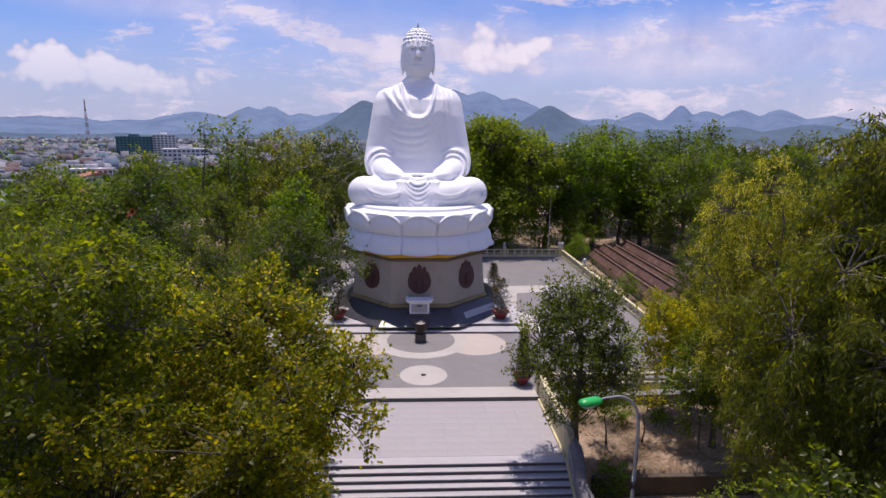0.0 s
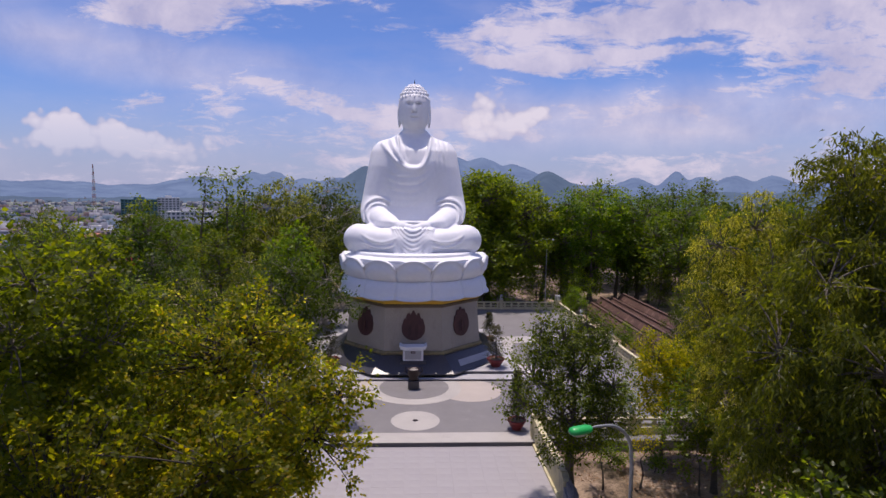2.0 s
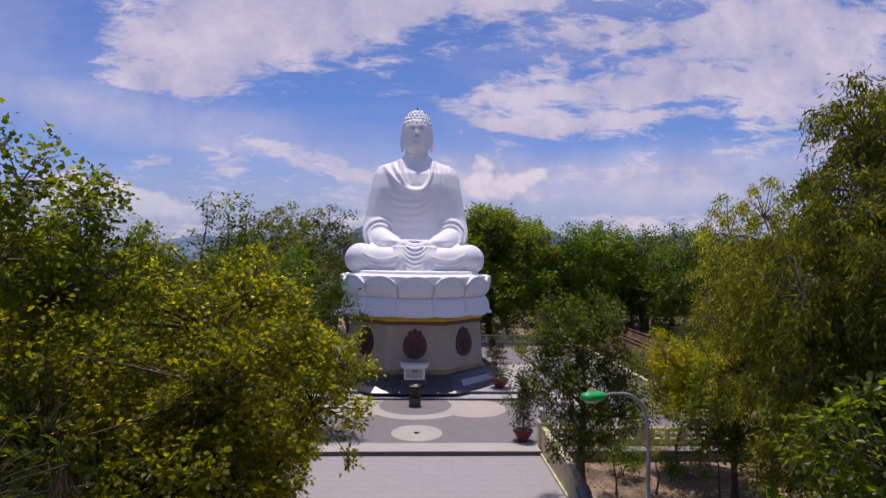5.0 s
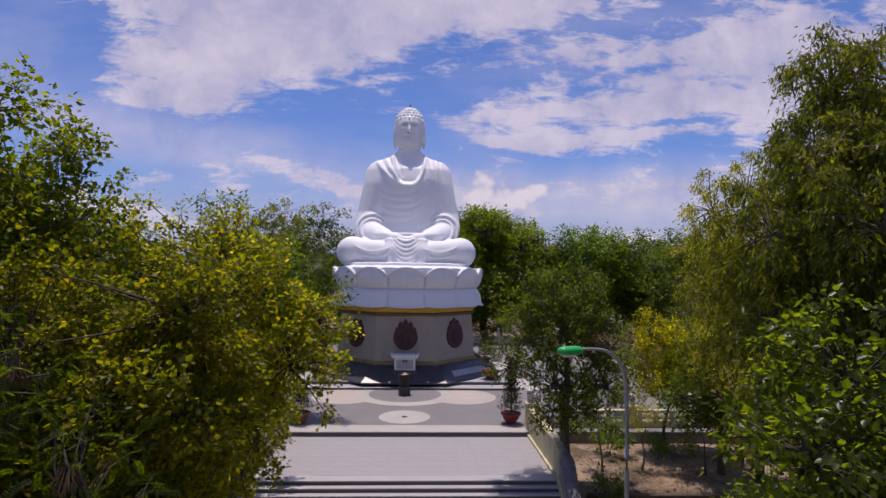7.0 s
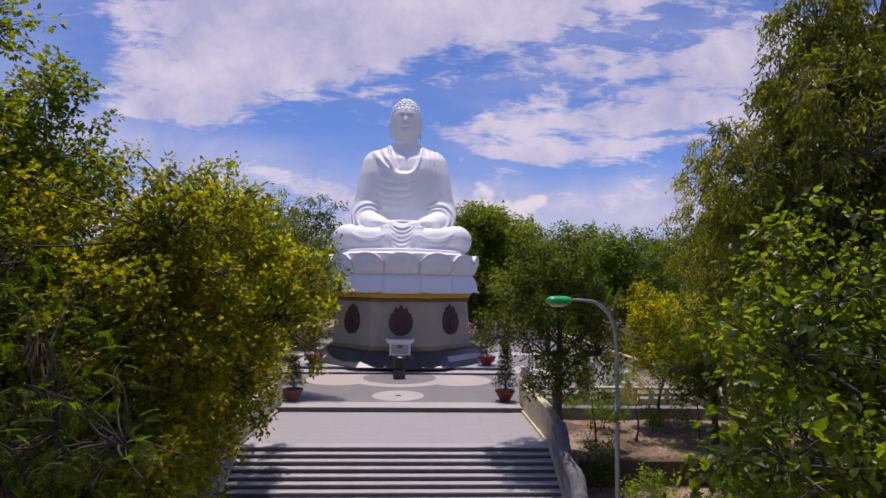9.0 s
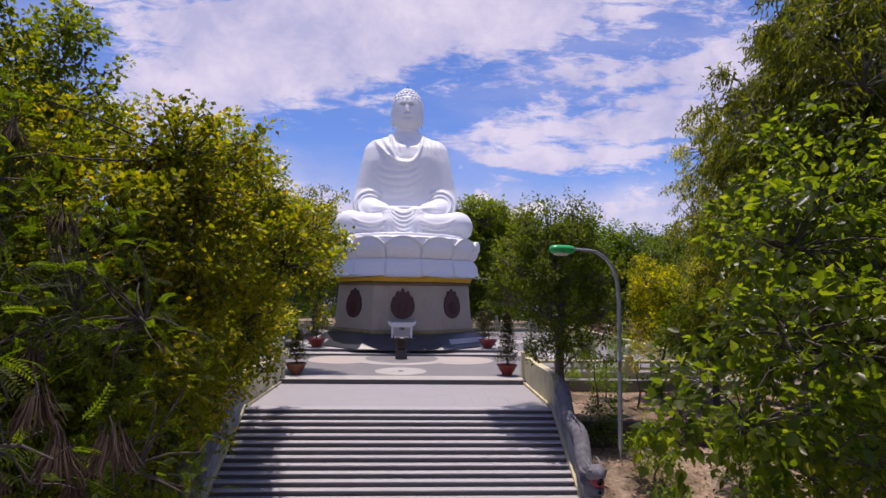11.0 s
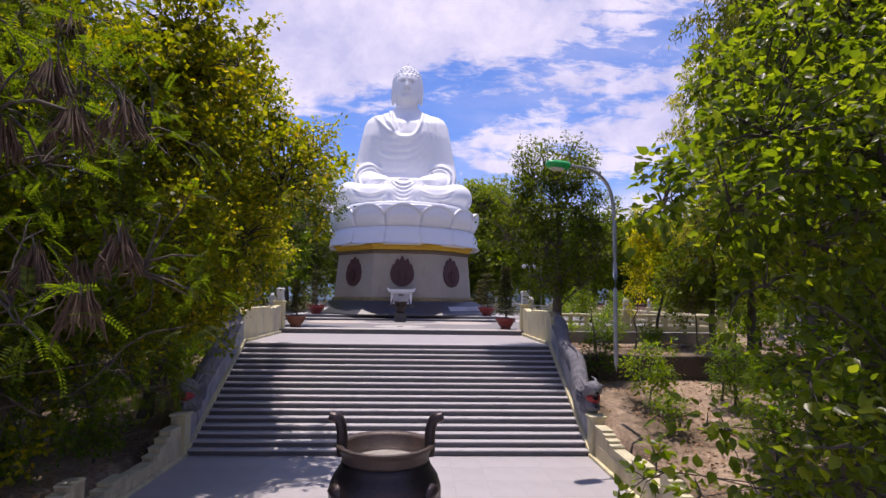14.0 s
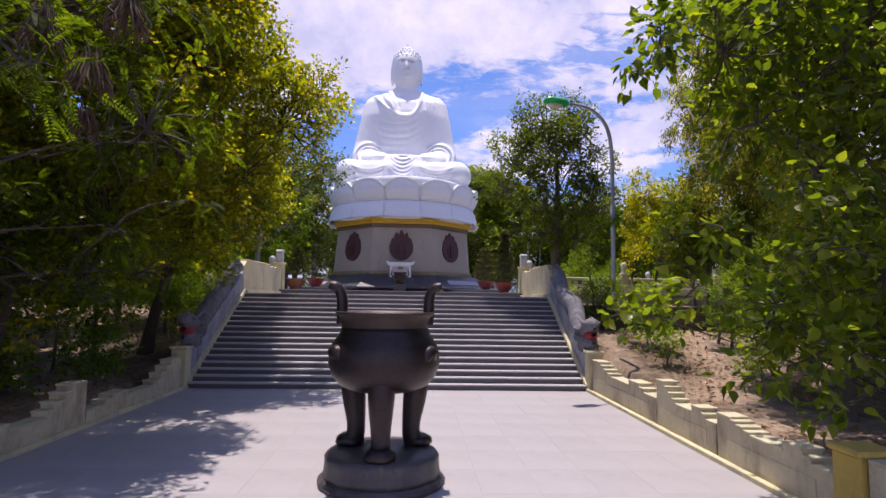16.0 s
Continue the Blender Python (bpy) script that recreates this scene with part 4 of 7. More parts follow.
def pedestal():
    base = tagged(empty("pedestal", (0, STAT_Y, 0)), "cream eight-sided pedestal with maroon flame medallions and yellow cornice", "pedestal")
    part("body", oct_bm([(5.62, 4.55), (5.56, 5.0), (5.28, 8.45)]), CREAM, base)
    part("lower_cornice", oct_bm([(5.33, 8.36), (5.42, 8.40), (5.44, 8.58), (5.36, 8.62)]), surface("brown_cornice_paint", (0.10, 0.07, 0.045), (0.17, 0.12, 0.08), 0.7, 1.0, 12.0, 0.1), base, "brown painted moulding")
    part("cornice", oct_bm([(5.30, 8.62), (5.46, 8.66), (5.52, 8.86), (5.66, 8.92), (5.68, 9.08), (5.5, 9.1)]), GOLD, base, "yellow ochre cornice")
    part("base_moulding", oct_bm([(5.74, 4.60), (5.76, 4.86), (5.68, 4.96), (5.52, 5.0)]), surface("dull_ochre_paint", (0.20, 0.155, 0.075), (0.34, 0.27, 0.13), 0.75, 1.1, 9.0, 0.2, stain=(0.15, 0.12, 0.08), stain_at=0.55), base, "dull ochre base moulding")
    part("skirt", oct_bm([(7.5, PLAT_Z - 0.01), (7.5, PLAT_Z + 0.08), (5.95, 4.68), (5.5, 4.74)]), GRANITE, base, "dark polished granite sloping skirt")
    for k in range(8):
        th = math.pi / 4 * k
        tilt = math.atan2(0.28, 3.45)
        m = Matrix.Rotation(th, 4, "Z") @ Matrix.Translation((0, -5.42, 6.75)) @ Matrix.Rotation(-tilt, 4, "X")
        med = part("medallion", profile_bm(flame_outline(0.90, 0.94, 13, 0.46, 3), "y", -0.10, 0.06), MAROON, base, "maroon carved flame medallion")
        med.matrix_local = m
        for x, hgt in ((-0.26, 0.46), (0.26, 0.46)):
            part("slit_relief", profile_bm([(x + 0.13 * math.sin(a), -0.12 + hgt * math.cos(a)) for a in ANG(18)], "y", -0.125, -0.098), DARKRED, med)
        part("inner_relief", profile_bm([(0.11 * math.sin(a), -0.10 + 0.50 * math.cos(a)) for a in ANG(16)], "y", -0.17, -0.098), MAROON, med)
    # pale strips imitate bright sky mirrored in the polished skirt
    for side, x in ((1, 0.62), (-1, -0.62)):
        th = side * math.pi / 4
        for lo_u, hi_u, lo_f, hi_f in (((-1.9, 2.2, 0.28, 0.62),) if side > 0 else ((-2.5, -1.2, 0.2, 0.42),)):
            a = lambda u, f: Matrix.Rotation(th, 3, "Z") @ Vector((u, -(7.5 - 1.5 * f), PLAT_Z + 0.08 + 0.92 * f))
            pts = [a(lo_u, lo_f), a(hi_u, lo_f), a(hi_u, hi_f), a(lo_u + 0.3, hi_f)]
            nrm = (pts[1] - pts[0]).cross(pts[3] - pts[0]).normalized()
            bm = bmesh.new()
            o = [bm.verts.new(p + nrm * 0.03) for p in pts]
            b = [bm.verts.new(p - nrm * 0.02) for p in pts]
            bm.faces.new(o)
            for i in range(4):
                bm.faces.new((o[i], b[i], b[(i + 1) % 4], o[(i + 1) % 4]))
            part("pale_slab", bm, PALESTONE, base, "pale strip added for the sheen on the skirt")


pedestal()


# ---- things on the terrace ----
def altar():
    y = 23.55
    base = tagged(empty("altar_table", (0, y, PLAT_Z)), "white stone altar table with upturned ends before pedestal", "altar")
    part("plinth", box_bm(-1.0, 1.0, -0.35, 0.75, 0.0, 0.82, 0.03), GRANITE, base, "dark granite plinth")
    part("body", box_bm(-0.78, 0.78, -0.25, 0.6, 0.822, 1.72, 0.03), WHITE, base)
    part("top", profile_bm([(-1.06, 1.98), (-1.02, 2.04), (-0.84, 1.93), (0.84, 1.93), (1.02, 2.04), (1.06, 1.98), (0.92, 1.72), (-0.92, 1.72)], "y", -0.34, 0.66), WHITE, base)
    part("apron_panel", box_bm(-0.62, 0.62, -0.275, -0.252, 0.95, 1.6, 0.006), PALESTONE, base)
    plaque = part("plaque", box_bm(-0.17, 0.17, -0.30, -0.277, 1.42, 1.60, 0.005), DARKRED, base, "small dark plaque")
    for k in range(2):
        part("writing_bar", box_bm(-0.11, 0.11, -0.306, -0.301, 1.47 + 0.06 * k, 1.495 + 0.06 * k), PALESTONE, plaque)


def small_censer():
    base = tagged(empty("incense_burner", (0.06, 20.6, TER_Z)), "dark bronze incense burner on square stone pedestal", "incense burner")
    part("pedestal_block", box_bm(-0.40, 0.40, -0.40, 0.40, 0.0, 0.62, 0.03), BLACKSTONE, base, "dark stone pedestal")
    part("bowl", lathe_bm([(0.30, 0.622), (0.34, 0.70), (0.28, 0.80), (0.40, 0.95), (0.46, 1.12), (0.40, 1.26), (0.46, 1.36), (0.47, 1.42), (0.40, 1.42), (0.37, 1.32)], 28), BRONZE, base, smooth=True)
    part("ash", lathe_bm([(0.36, 1.33), (0.2, 1.36), (0.02, 1.37)], 20), ASH, base, "grey incense ash")
    for s in (-1, 1):
        v, f = tube(smooth_curve([(s * 0.42, 0, 1.1), (s * 0.62, 0, 1.25), (s * 0.56, 0, 1.5), (s * 0.60, 0, 1.58)], 12), np.linspace(0.05, 0.03, 12), 8)
        link("handle", array_mesh("handle", v, f, True), BRONZE, base)


altar()
small_censer()


def urn():
    """The great three-legged urn in the plaza."""
    at = (0.72, -9.0)
    base = tagged(empty("bronze_urn", (*at, 0)), "large dark bronze tripod incense urn on carved plinth", "urn")
    part("plinth_foot", lathe_bm([(0.99, 0.0), (1.0, 0.05), (0.97, 0.10), (0.93, 0.13)], 48, wave=lambda a, i: 1 + 0.025 * abs(math.cos(a * 7))), BLACKSTONE, base, "dark carved stone plinth foot")
    part("plinth", lathe_bm([(0.92, 0.128), (0.91, 0.20), (0.895, 0.34), (0.90, 0.42), (0.885, 0.465), (0.83, 0.50), (0.02, 0.502)], 56, wave=lambda a, i: 1 + (0.022 * abs(math.cos(a * 7)) if i < 4 else 0)), BLACKSTONE, base, "dark carved stone plinth", True)
    part("belly", lathe_bm([(0.25, 1.42), (0.52, 1.45), (0.71, 1.53), (0.84, 1.68), (0.90, 1.86), (0.90, 2.02), (0.85, 2.18), (0.77, 2.30), (0.72, 2.37), (0.71, 2.44)], 48), BRONZE, base, smooth=True)
    part("neck_ring", lathe_bm([(0.70, 2.435), (0.705, 2.49), (0.728, 2.58), (0.755, 2.63), (0.80, 2.665), (0.805, 2.69), (0.79, 2.705), (0.71, 2.695), (0.67, 2.65), (0.66, 2.40)], 48), RIMBRONZE, base, "worn brown bronze rim", True)
    part("ash", lathe_bm([(0.665, 2.42), (0.4, 2.46), (0.05, 2.45)], 32), ASH, base, "grey incense ash")
    for s in (-1, 1):
        pts = smooth_curve([(s * 0.70, 0, 2.50), (s * 0.71, 0, 2.74), (s * 0.72, 0, 2.92), (s * 0.78, 0, 3.07), (s * 0.92, 0, 3.13)], 18)
        v, f = tube(pts, np.interp(np.linspace(0, 1, 18), [0, 0.7, 0.9, 1], [0.095, 0.085, 0.095, 0.075]), 10)
        v[:, 1] *= 1.5
        link("handle", array_mesh("handle", v, f, True), BRONZE, base, "upswept bronze handle")
    # low discs are added where the belly shows a glint
    for s in (-1, 1):
        c, q = s * math.cos(0.55), -math.sin(0.55)
        v, f = tube([(r * c, r * q, z) for r, z in ((0.80, 2.00), (0.885, 2.0), (0.908, 1.99), (0.914, 1.985))], [0.20, 0.19, 0.14, 0.04], 14)
        link("boss", array_mesh("boss", v, f, True), BRONZE, base, "low bronze disc added for the glint on the belly")
    for a in (-math.pi / 2, math.pi / 6, 5 * math.pi / 6):
        c, s = math.cos(a), math.sin(a)
        prof = [(0.60, 1.62, 0.20), (0.60, 1.42, 0.21), (0.565, 1.15, 0.185), (0.53, 0.90, 0.155), (0.53, 0.70, 0.150), (0.58, 0.58, 0.17), (0.62, 0.505, 0.19)]
        pts = smooth_curve([(r * c, r * s, z) for r, z, _ in prof], 18)
        v, f = tube(pts, np.interp(np.linspace(0, 1, 18), np.linspace(0, 1, 7), [p[2] for p in prof]), 14)
        leg = link("leg", array_mesh("leg", v, f, True), BRONZE, base)
        part("paw", lathe_bm([(0.21, 0.50), (0.235, 0.54), (0.22, 0.62), (0.12, 0.68)], 16, centre=(0.65 * c, 0.65 * s), wave=lambda q, i: 1 + 0.08 * math.cos(q * 5)), BRONZE, leg, smooth=True)


urn()


# ---- walls beside the stairs ----
def cloud_wall(name, x0, x1, sections, label):
    """A low wall whose top falls away in small steps, section by section; each section is (y start, y end, high, low)."""
    base = tagged(empty(name), label, "wall", kind="structure")
    for ya, yb, hi, lo in sections:
        run, fall = yb - ya, hi - lo
        # treads: share of the run where each ends, and its height
        treads = [(0.15, hi), (0.21, hi - 0.25 * fall), (0.28, hi - 0.52 * fall), (0.35, hi - 0.78 * fall), (0.64, lo), (0.79, lo + 0.12), (0.85, lo + 0.03), (1.0, lo - 0.06)]
        pts, f = [(ya, -0.1)], 0.0
        cope = bmesh.new()
        for end, z in treads:
            pts += [(ya + run * f, z - 0.035), (ya + run * end, z - 0.035)]
            box_bm(x0 - 0.025, x1 + 0.025, ya + run * end - 0.015, ya + run * f - 0.017, z - 0.033, z + 0.012, 0.008, cope)
            f = end
        pts.append((yb, -0.1))
        part("wall_section", profile_bm(pts, "x", x0, x1), PALEWALL, base)
        part("coping", cope, CREAMCOPE, base, "pale cream stepped coping")
        a, b = min(ya, yb) + 0.35, max(ya, yb) - 0.35
        for face in (x0 - 0.012, x1 - 0.008):
            part("panel", box_bm(face, face + 0.02, a, b, 0.16, lo * 0.66), PALEWALL, base)
    return base


def post(name, x, y, z0, z1, w=0.42, finial="ball", mat=YELLOW, label="yellow square post with white carved finial"):
    base = tagged(empty(name, (x, y, z0)), label, "post", group="balustrade posts")
    h = z1 - z0
    part("shaft", box_bm(-w / 2, w / 2, -w / 2, w / 2, 0, h, 0.02), mat, base)
    part("cap", box_bm(-w / 2 - 0.05, w / 2 + 0.05, -w / 2 - 0.05, w / 2 + 0.05, h + 0.002, h + 0.09, 0.025), mat, base)
    if finial == "block":
        b = box_bm(-w * 0.36, w * 0.36, -w * 0.30, w * 0.30, h + 0.09, h + 0.62, 0.03)
        part("finial", box_bm(-w * 0.42, w * 0.42, -w * 0.36, w * 0.36, h + 0.60, h + 0.78, 0.06, b), OFFWHITE, base, "tall white carved stone block")
    elif finial:
        part("finial", lathe_bm([(w * 0.42, h + 0.09), (w * 0.44, h + 0.2), (w * 0.34, h + 0.3), (w * 0.44, h + 0.42), (w * 0.42, h + 0.60), (w * 0.26, h + 0.70), (0.02, h + 0.73)], 18), OFFWHITE, base, "white carved finial", True)
    return base


WR, WL = (6.92, 7.24), (-6.34, -6.02)
cloud_wall("wall_plaza_east", *WR, [(-0.35, -5.1, 1.05, 0.74), (-5.15, -7.75, 1.12, 0.72), (-7.8, -10.75, 0.88, 0.70), (-11.35, -14.5, 1.0, 0.5), (-14.55, -18.2, 1.0, 0.5), (-18.25, -24, 1.0, 0.5)], "low weathered wall with stepped cloud-shaped top")
cloud_wall("wall_plaza_west", *WL, [(-0.35, -5.3, 1.0, 0.40), (-5.35, -9.0, 1.0, 0.46), (-9.05, -12.5, 0.95, 0.5), (-12.55, -16, 1.0, 0.5), (-16.05, -22, 1.0, 0.5)], "low weathered wall with stepped cloud-shaped top")
tagged(part("kerb_east", box_bm(PX1 - 0.06, WR[0] - 0.002, -24, -0.02, -0.03, 0.09, 0.015), YELLOW), "narrow yellow painted kerb along plaza", "kerb", kind="structure")
tagged(part("kerb_west", box_bm(WL[1] + 0.002, PX0 + 0.06, -24, -0.02, -0.03, 0.09, 0.015), YELLOW), "narrow yellow painted kerb along plaza", "kerb", kind="structure")
for x in (7.08, -6.18):
    post("stair_post", x, 0.02, -0.05, 1.22, 0.46, False, label="weathered yellow square post at stair foot")
post("wall_post", 7.1, -11.06, -0.05, 1.0, 0.50, False, OCHREWALL, label="weathered yellow square post in low wall")
for name, (x0, x1), lip in (("wall_stair_east", WR, PX1 - 0.05), ("wall_stair_west", WL, PX0 - 0.07)):
    w = tagged(part(name, profile_bm([(0.26, -0.3), (0.26, 1.05), (5.5, 3.95), (5.5, 1.6)], "x", x0, x1), GREYWALL), "sloping stained grey wall beside the stairs", "wall", kind="structure")
    slope = [(0.02, 0.22), (TOP_Y + 0.1, LAND_Z + 0.16), (TOP_Y + 0.1, LAND_Z + 0.02), (0.02, 0.06)]
    part("stringer", profile_bm(slope, "x", lip, lip + 0.115), YELLOW, w, "narrow yellow stair stringer")
    tagged(part(name.replace("stair", "landing"), profile_bm([(5.52, 1.6), (5.52, 4.18), (5.9, 4.42), (9.6, 4.42), (9.8, 4.36), (10.3, 4.44), (10.6, 4.36), (11.2, 4.46), (11.95, 4.5), (11.95, 1.6)], "x", x0 + 0.002, x1 - 0.002), YELLOW),
           "yellow landing parapet with stained plaster", "wall", kind="structure")
    cap = part("coping", box_bm(x0 - 0.04, x1 + 0.04, 5.95, 9.6, 4.425, 4.49, 0.015), YELLOW, w, "yellow coping")
    kerb = part("kerb", box_bm(lip, lip + 0.115, TOP_Y + 0.3, EDGE_Y, LAND_Z - 0.02, LAND_Z + 0.13, 0.01), YELLOW, w, "narrow yellow kerb")
    post("gate_post", (x0 + x1) / 2, 12.22, 1.6, 4.66, 0.5, "block", label="yellow square post with tall white block on top")


def dragon(x, side):
    """A rail carved as a long serpent that comes down beside the stairs, jaws open at its foot."""
    n = 70
    t = np.linspace(0, 1, n)
    y = 5.35 - t * 4.75
    z = 4.05 - t * 2.66 + 0.20 + 0.13 * np.sin(t * 2 * math.pi * 2.1 - 0.4)
    pts = np.stack([x + 0.06 * np.sin(t * 2 * math.pi * 2.1), y, z], -1)
    rad = np.interp(t, [0, 0.08, 0.35, 0.8, 1], [0.10, 0.22, 0.29, 0.30, 0.26])
    pieces = [tube(pts, rad * (1 + 0.05 * np.sin(t * 140)), 14)]
    for k in range(3, n - 3, 3):
        b = pts[k] + np.array([0, 0, rad[k] * 0.9])
        h = 0.20 if k < n - 12 else 0.30
        q = np.array([[b[0] - 0.035, b[1] + 0.13, b[2]], [b[0] + 0.035, b[1] + 0.13, b[2]], [b[0] + 0.035, b[1] - 0.10, b[2]], [b[0] - 0.035, b[1] - 0.10, b[2]],
                      [b[0] - 0.01, b[1] + 0.16, b[2] + h], [b[0] + 0.01, b[1] + 0.16, b[2] + h], [b[0] + 0.012, b[1] + 0.05, b[2] + h * 0.7], [b[0] - 0.012, b[1] + 0.05, b[2] + h * 0.7]])
        pieces.append((q, np.array([(0, 1, 5, 4), (1, 2, 6, 5), (2, 3, 7, 6), (3, 0, 4, 7), (4, 5, 6, 7), (3, 2, 1, 0)])))
    c = np.array([x, 0.42, 1.82])
    upper = tube(smooth_curve([c + (0, 0.45, 0.02), c + (0, 0.1, 0.16), c + (0, -0.18, 0.29), c + (0, -0.40, 0.30), c + (0, -0.52, 0.20)], 14), np.interp(np.linspace(0, 1, 14), [0, 0.35, 0.7, 1], [0.28, 0.30, 0.22, 0.06]), 14)
    lower = tube(smooth_curve([c + (0, 0.40, -0.15), c + (0, 0.05, -0.24), c + (0, -0.22, -0.31), c + (0, -0.38, -0.27)], 12), np.interp(np.linspace(0, 1, 12), [0, 0.4, 0.8, 1], [0.24, 0.24, 0.16, 0.05]), 14)
    neck = tube(smooth_curve([c + (0, 0.42, -0.52), c + (0, 0.32, -0.3), c + (0, 0.22, -0.05)], 8), [0.30, 0.31, 0.32, 0.32, 0.31, 0.30, 0.29, 0.26], 14)
    pieces += [upper, lower, neck]
    for s in (-1, 1):
        pieces.append(tube(smooth_curve([c + (s * 0.18, 0.12, 0.34), c + (s * 0.24, 0.4, 0.5), c + (s * 0.22, 0.75, 0.56)], 8), np.linspace(0.07, 0.015, 8), 8))
        pieces.append(tube(smooth_curve([c + (s * 0.2, -0.16, 0.30), c + (s * 0.21, -0.18, 0.38), c + (s * 0.2, -0.16, 0.43)], 5), [0.06, 0.10, 0.11, 0.08, 0.02], 8))
        for j in range(4):
            pieces.append(tube(smooth_curve([c + (s * 0.26, 0.25, 0.12 - 0.12 * j), c + (s * 0.36, 0.5, 0.16 - 0.12 * j), c + (s * 0.33, 0.78, 0.24 - 0.10 * j)], 6), np.linspace(0.075, 0.01, 6), 6))
    body_n = sum(len(f) for _, f in pieces)
    mouth = tube(smooth_curve([c + (0, 0.15, 0.0), c + (0, -0.12, 0.0), c + (0, -0.36, 0.02)], 8), [0.20, 0.22, 0.23, 0.23, 0.22, 0.20, 0.16, 0.09], 12)
    v, f = gather(pieces + [mouth])
    mesh = array_mesh("dragon_rail", v, f, True)
    mesh.materials.append(DRAGON)
    mesh.materials.append(REDPAINT)
    idx = np.zeros(len(f), np.int32)
    idx[body_n:] = 1
    mesh.polygons.foreach_set("material_index", idx)
    tagged(link("dragon_rail", mesh, DRAGON), "weathered grey stone dragon rail with red open mouth", "dragon statue", group="stair dragons")


dragon(7.08, 1)
dragon(-6.18, -1)


# ---- balustrades round the terrace ----
def balustrade(name, a, b, z, posts, label="cream balustrade with long pierced rails"):
    """A run of rails between two points of the plan, on a low plinth."""
    a, b = Vector((*a, 0)), Vector((*b, 0))
    d = b - a
    length, ang = d.length, math.atan2(d.y, d.x)
    base = tagged(empty(name, (a.x, a.y, z)), label, "balustrade", group="terrace balustrades")
    base.rotation_euler = (0, 0, ang)
    part("plinth", box_bm(0, length, -0.14, 0.14, 0, 0.30, 0.02), RAILPAINT, base)
    part("bottom_rail", box_bm(0, length, -0.09, 0.09, 0.44, 0.56, 0.02), RAILPAINT, base)
    part("top_rail", box_bm(0, length, -0.13, 0.13, 0.80, 0.95, 0.03), RAILPAINT, base)
    n = max(int(length / 0.85), 2)
    block = None
    for k in range(n):
        x = (k + 0.5) * length / n
        if block is None:
            block = part("baluster", box_bm(-0.11, 0.11, -0.07, 0.07, 0.298, 0.802), RAILPAINT, base)
        else:
            block = link("baluster", block.data, None, base)
        block.location = (x, 0, 0)
    first = None
    for k in range(posts + 1):
        p = a + d * k / posts
        post("balustrade_post", p.x, p.y, z, z + 1.12, 0.40, "ball", RAILPAINT, "cream balustrade post with white rounded finial")
    return base


tagged(part("retaining_wall_east", box_bm(7.24, 18.55, 12.55, 12.9, 0.8, 3.30), OCHREWALL), "yellow plastered retaining wall below the terrace", "wall", kind="structure")
tagged(part("retaining_wall_west", box_bm(-17.4, -6.34, 12.55, 12.9, 0.8, 3.30), OCHREWALL), "yellow plastered retaining wall below the terrace", "wall", kind="structure")
balustrade("balustrade", (7.5, 12.72), (18.3, 12.72), 3.30, 2)
balustrade("balustrade", (-17.2, 12.72), (-6.7, 12.72), 3.30, 2)
balustrade("balustrade", (18.3, 13.1), (17.9, 49.0), 3.30, 4)
balustrade("balustrade", (-17.2, 13.1), (-17.0, 49.0), 3.30, 4)
balustrade("balustrade", (-16.7, 49.2), (17.6, 49.2), 3.30, 5)
tagged(part("yard_edge", box_bm(7.9, 26, 4.55, 4.85, 0.4, 2.76, 0.03), SHADESTONE), "low stone retaining edge with painted shade in yard", "kerb", kind="structure")
tagged(part("yard_edge_west", box_bm(-26, -6.4, 8.35, 8.6, 0.4, 2.3, 0.03), SHADESTONE), "low stone retaining edge with painted shade in yard", "kerb", kind="structure")


def street_lamp():
    base = tagged(empty("street_lamp", (7.72, -0.1, 0.35)), "slim grey street lamp with bright green head", "street lamp")
    part("base_plate", lathe_bm([(0.16, 0), (0.16, 0.06), (0.09, 0.10), (0.085, 0.5), (0.07, 0.52)], 16), STEEL, base)
    pts = smooth_curve([(0, 0, 0.4), (0, 0, 3.0), (0, 0, 6.0), (-0.02, 0, 7.6), (-0.22, -0.08, 8.45), (-0.75, -0.28, 8.92), (-1.35, -0.48, 9.02), (-1.75, -0.62, 9.02)], 48)
    v, f = tube(pts, np.interp(np.linspace(0, 1, 48), [0, 0.6, 1], [0.078, 0.062, 0.034]), 12)
    link("pole", array_mesh("pole", v, f, True), STEEL, base, "slim galvanised pole with curved arm")
    head = part("lamp_head", lathe_bm([(0.06, 0.0), (0.16, 0.05), (0.20, 0.18), (0.205, 0.55), (0.19, 0.74), (0.12, 0.84), (0.04, 0.86)], 20), GREENLAMP, base, "bright green lamp housing", True)
    way = Vector((-0.93, -0.33, 0.0)).normalized()
    m = Matrix.Translation((-1.68, -0.60, 9.0)) @ way.to_track_quat("Z", "X").to_matrix().to_4x4() @ Matrix.Diagonal((0.72, 1.0, 1.0, 1.0))
    head.matrix_local = m
    lens = part("lens", lathe_bm([(0.02, 0.0), (0.10, 0.01), (0.15, 0.05), (0.155, 0.09)], 18), LENS, base, "cloudy plastic lens", True)
    lens.matrix_local = Matrix.Translation((-2.12, -0.76, 8.80)) @ Matrix.Rotation(math.atan2(way.y, way.x), 4, "Z") @ Matrix.Diagonal((1.9, 0.95, 1, 1))


street_lamp()


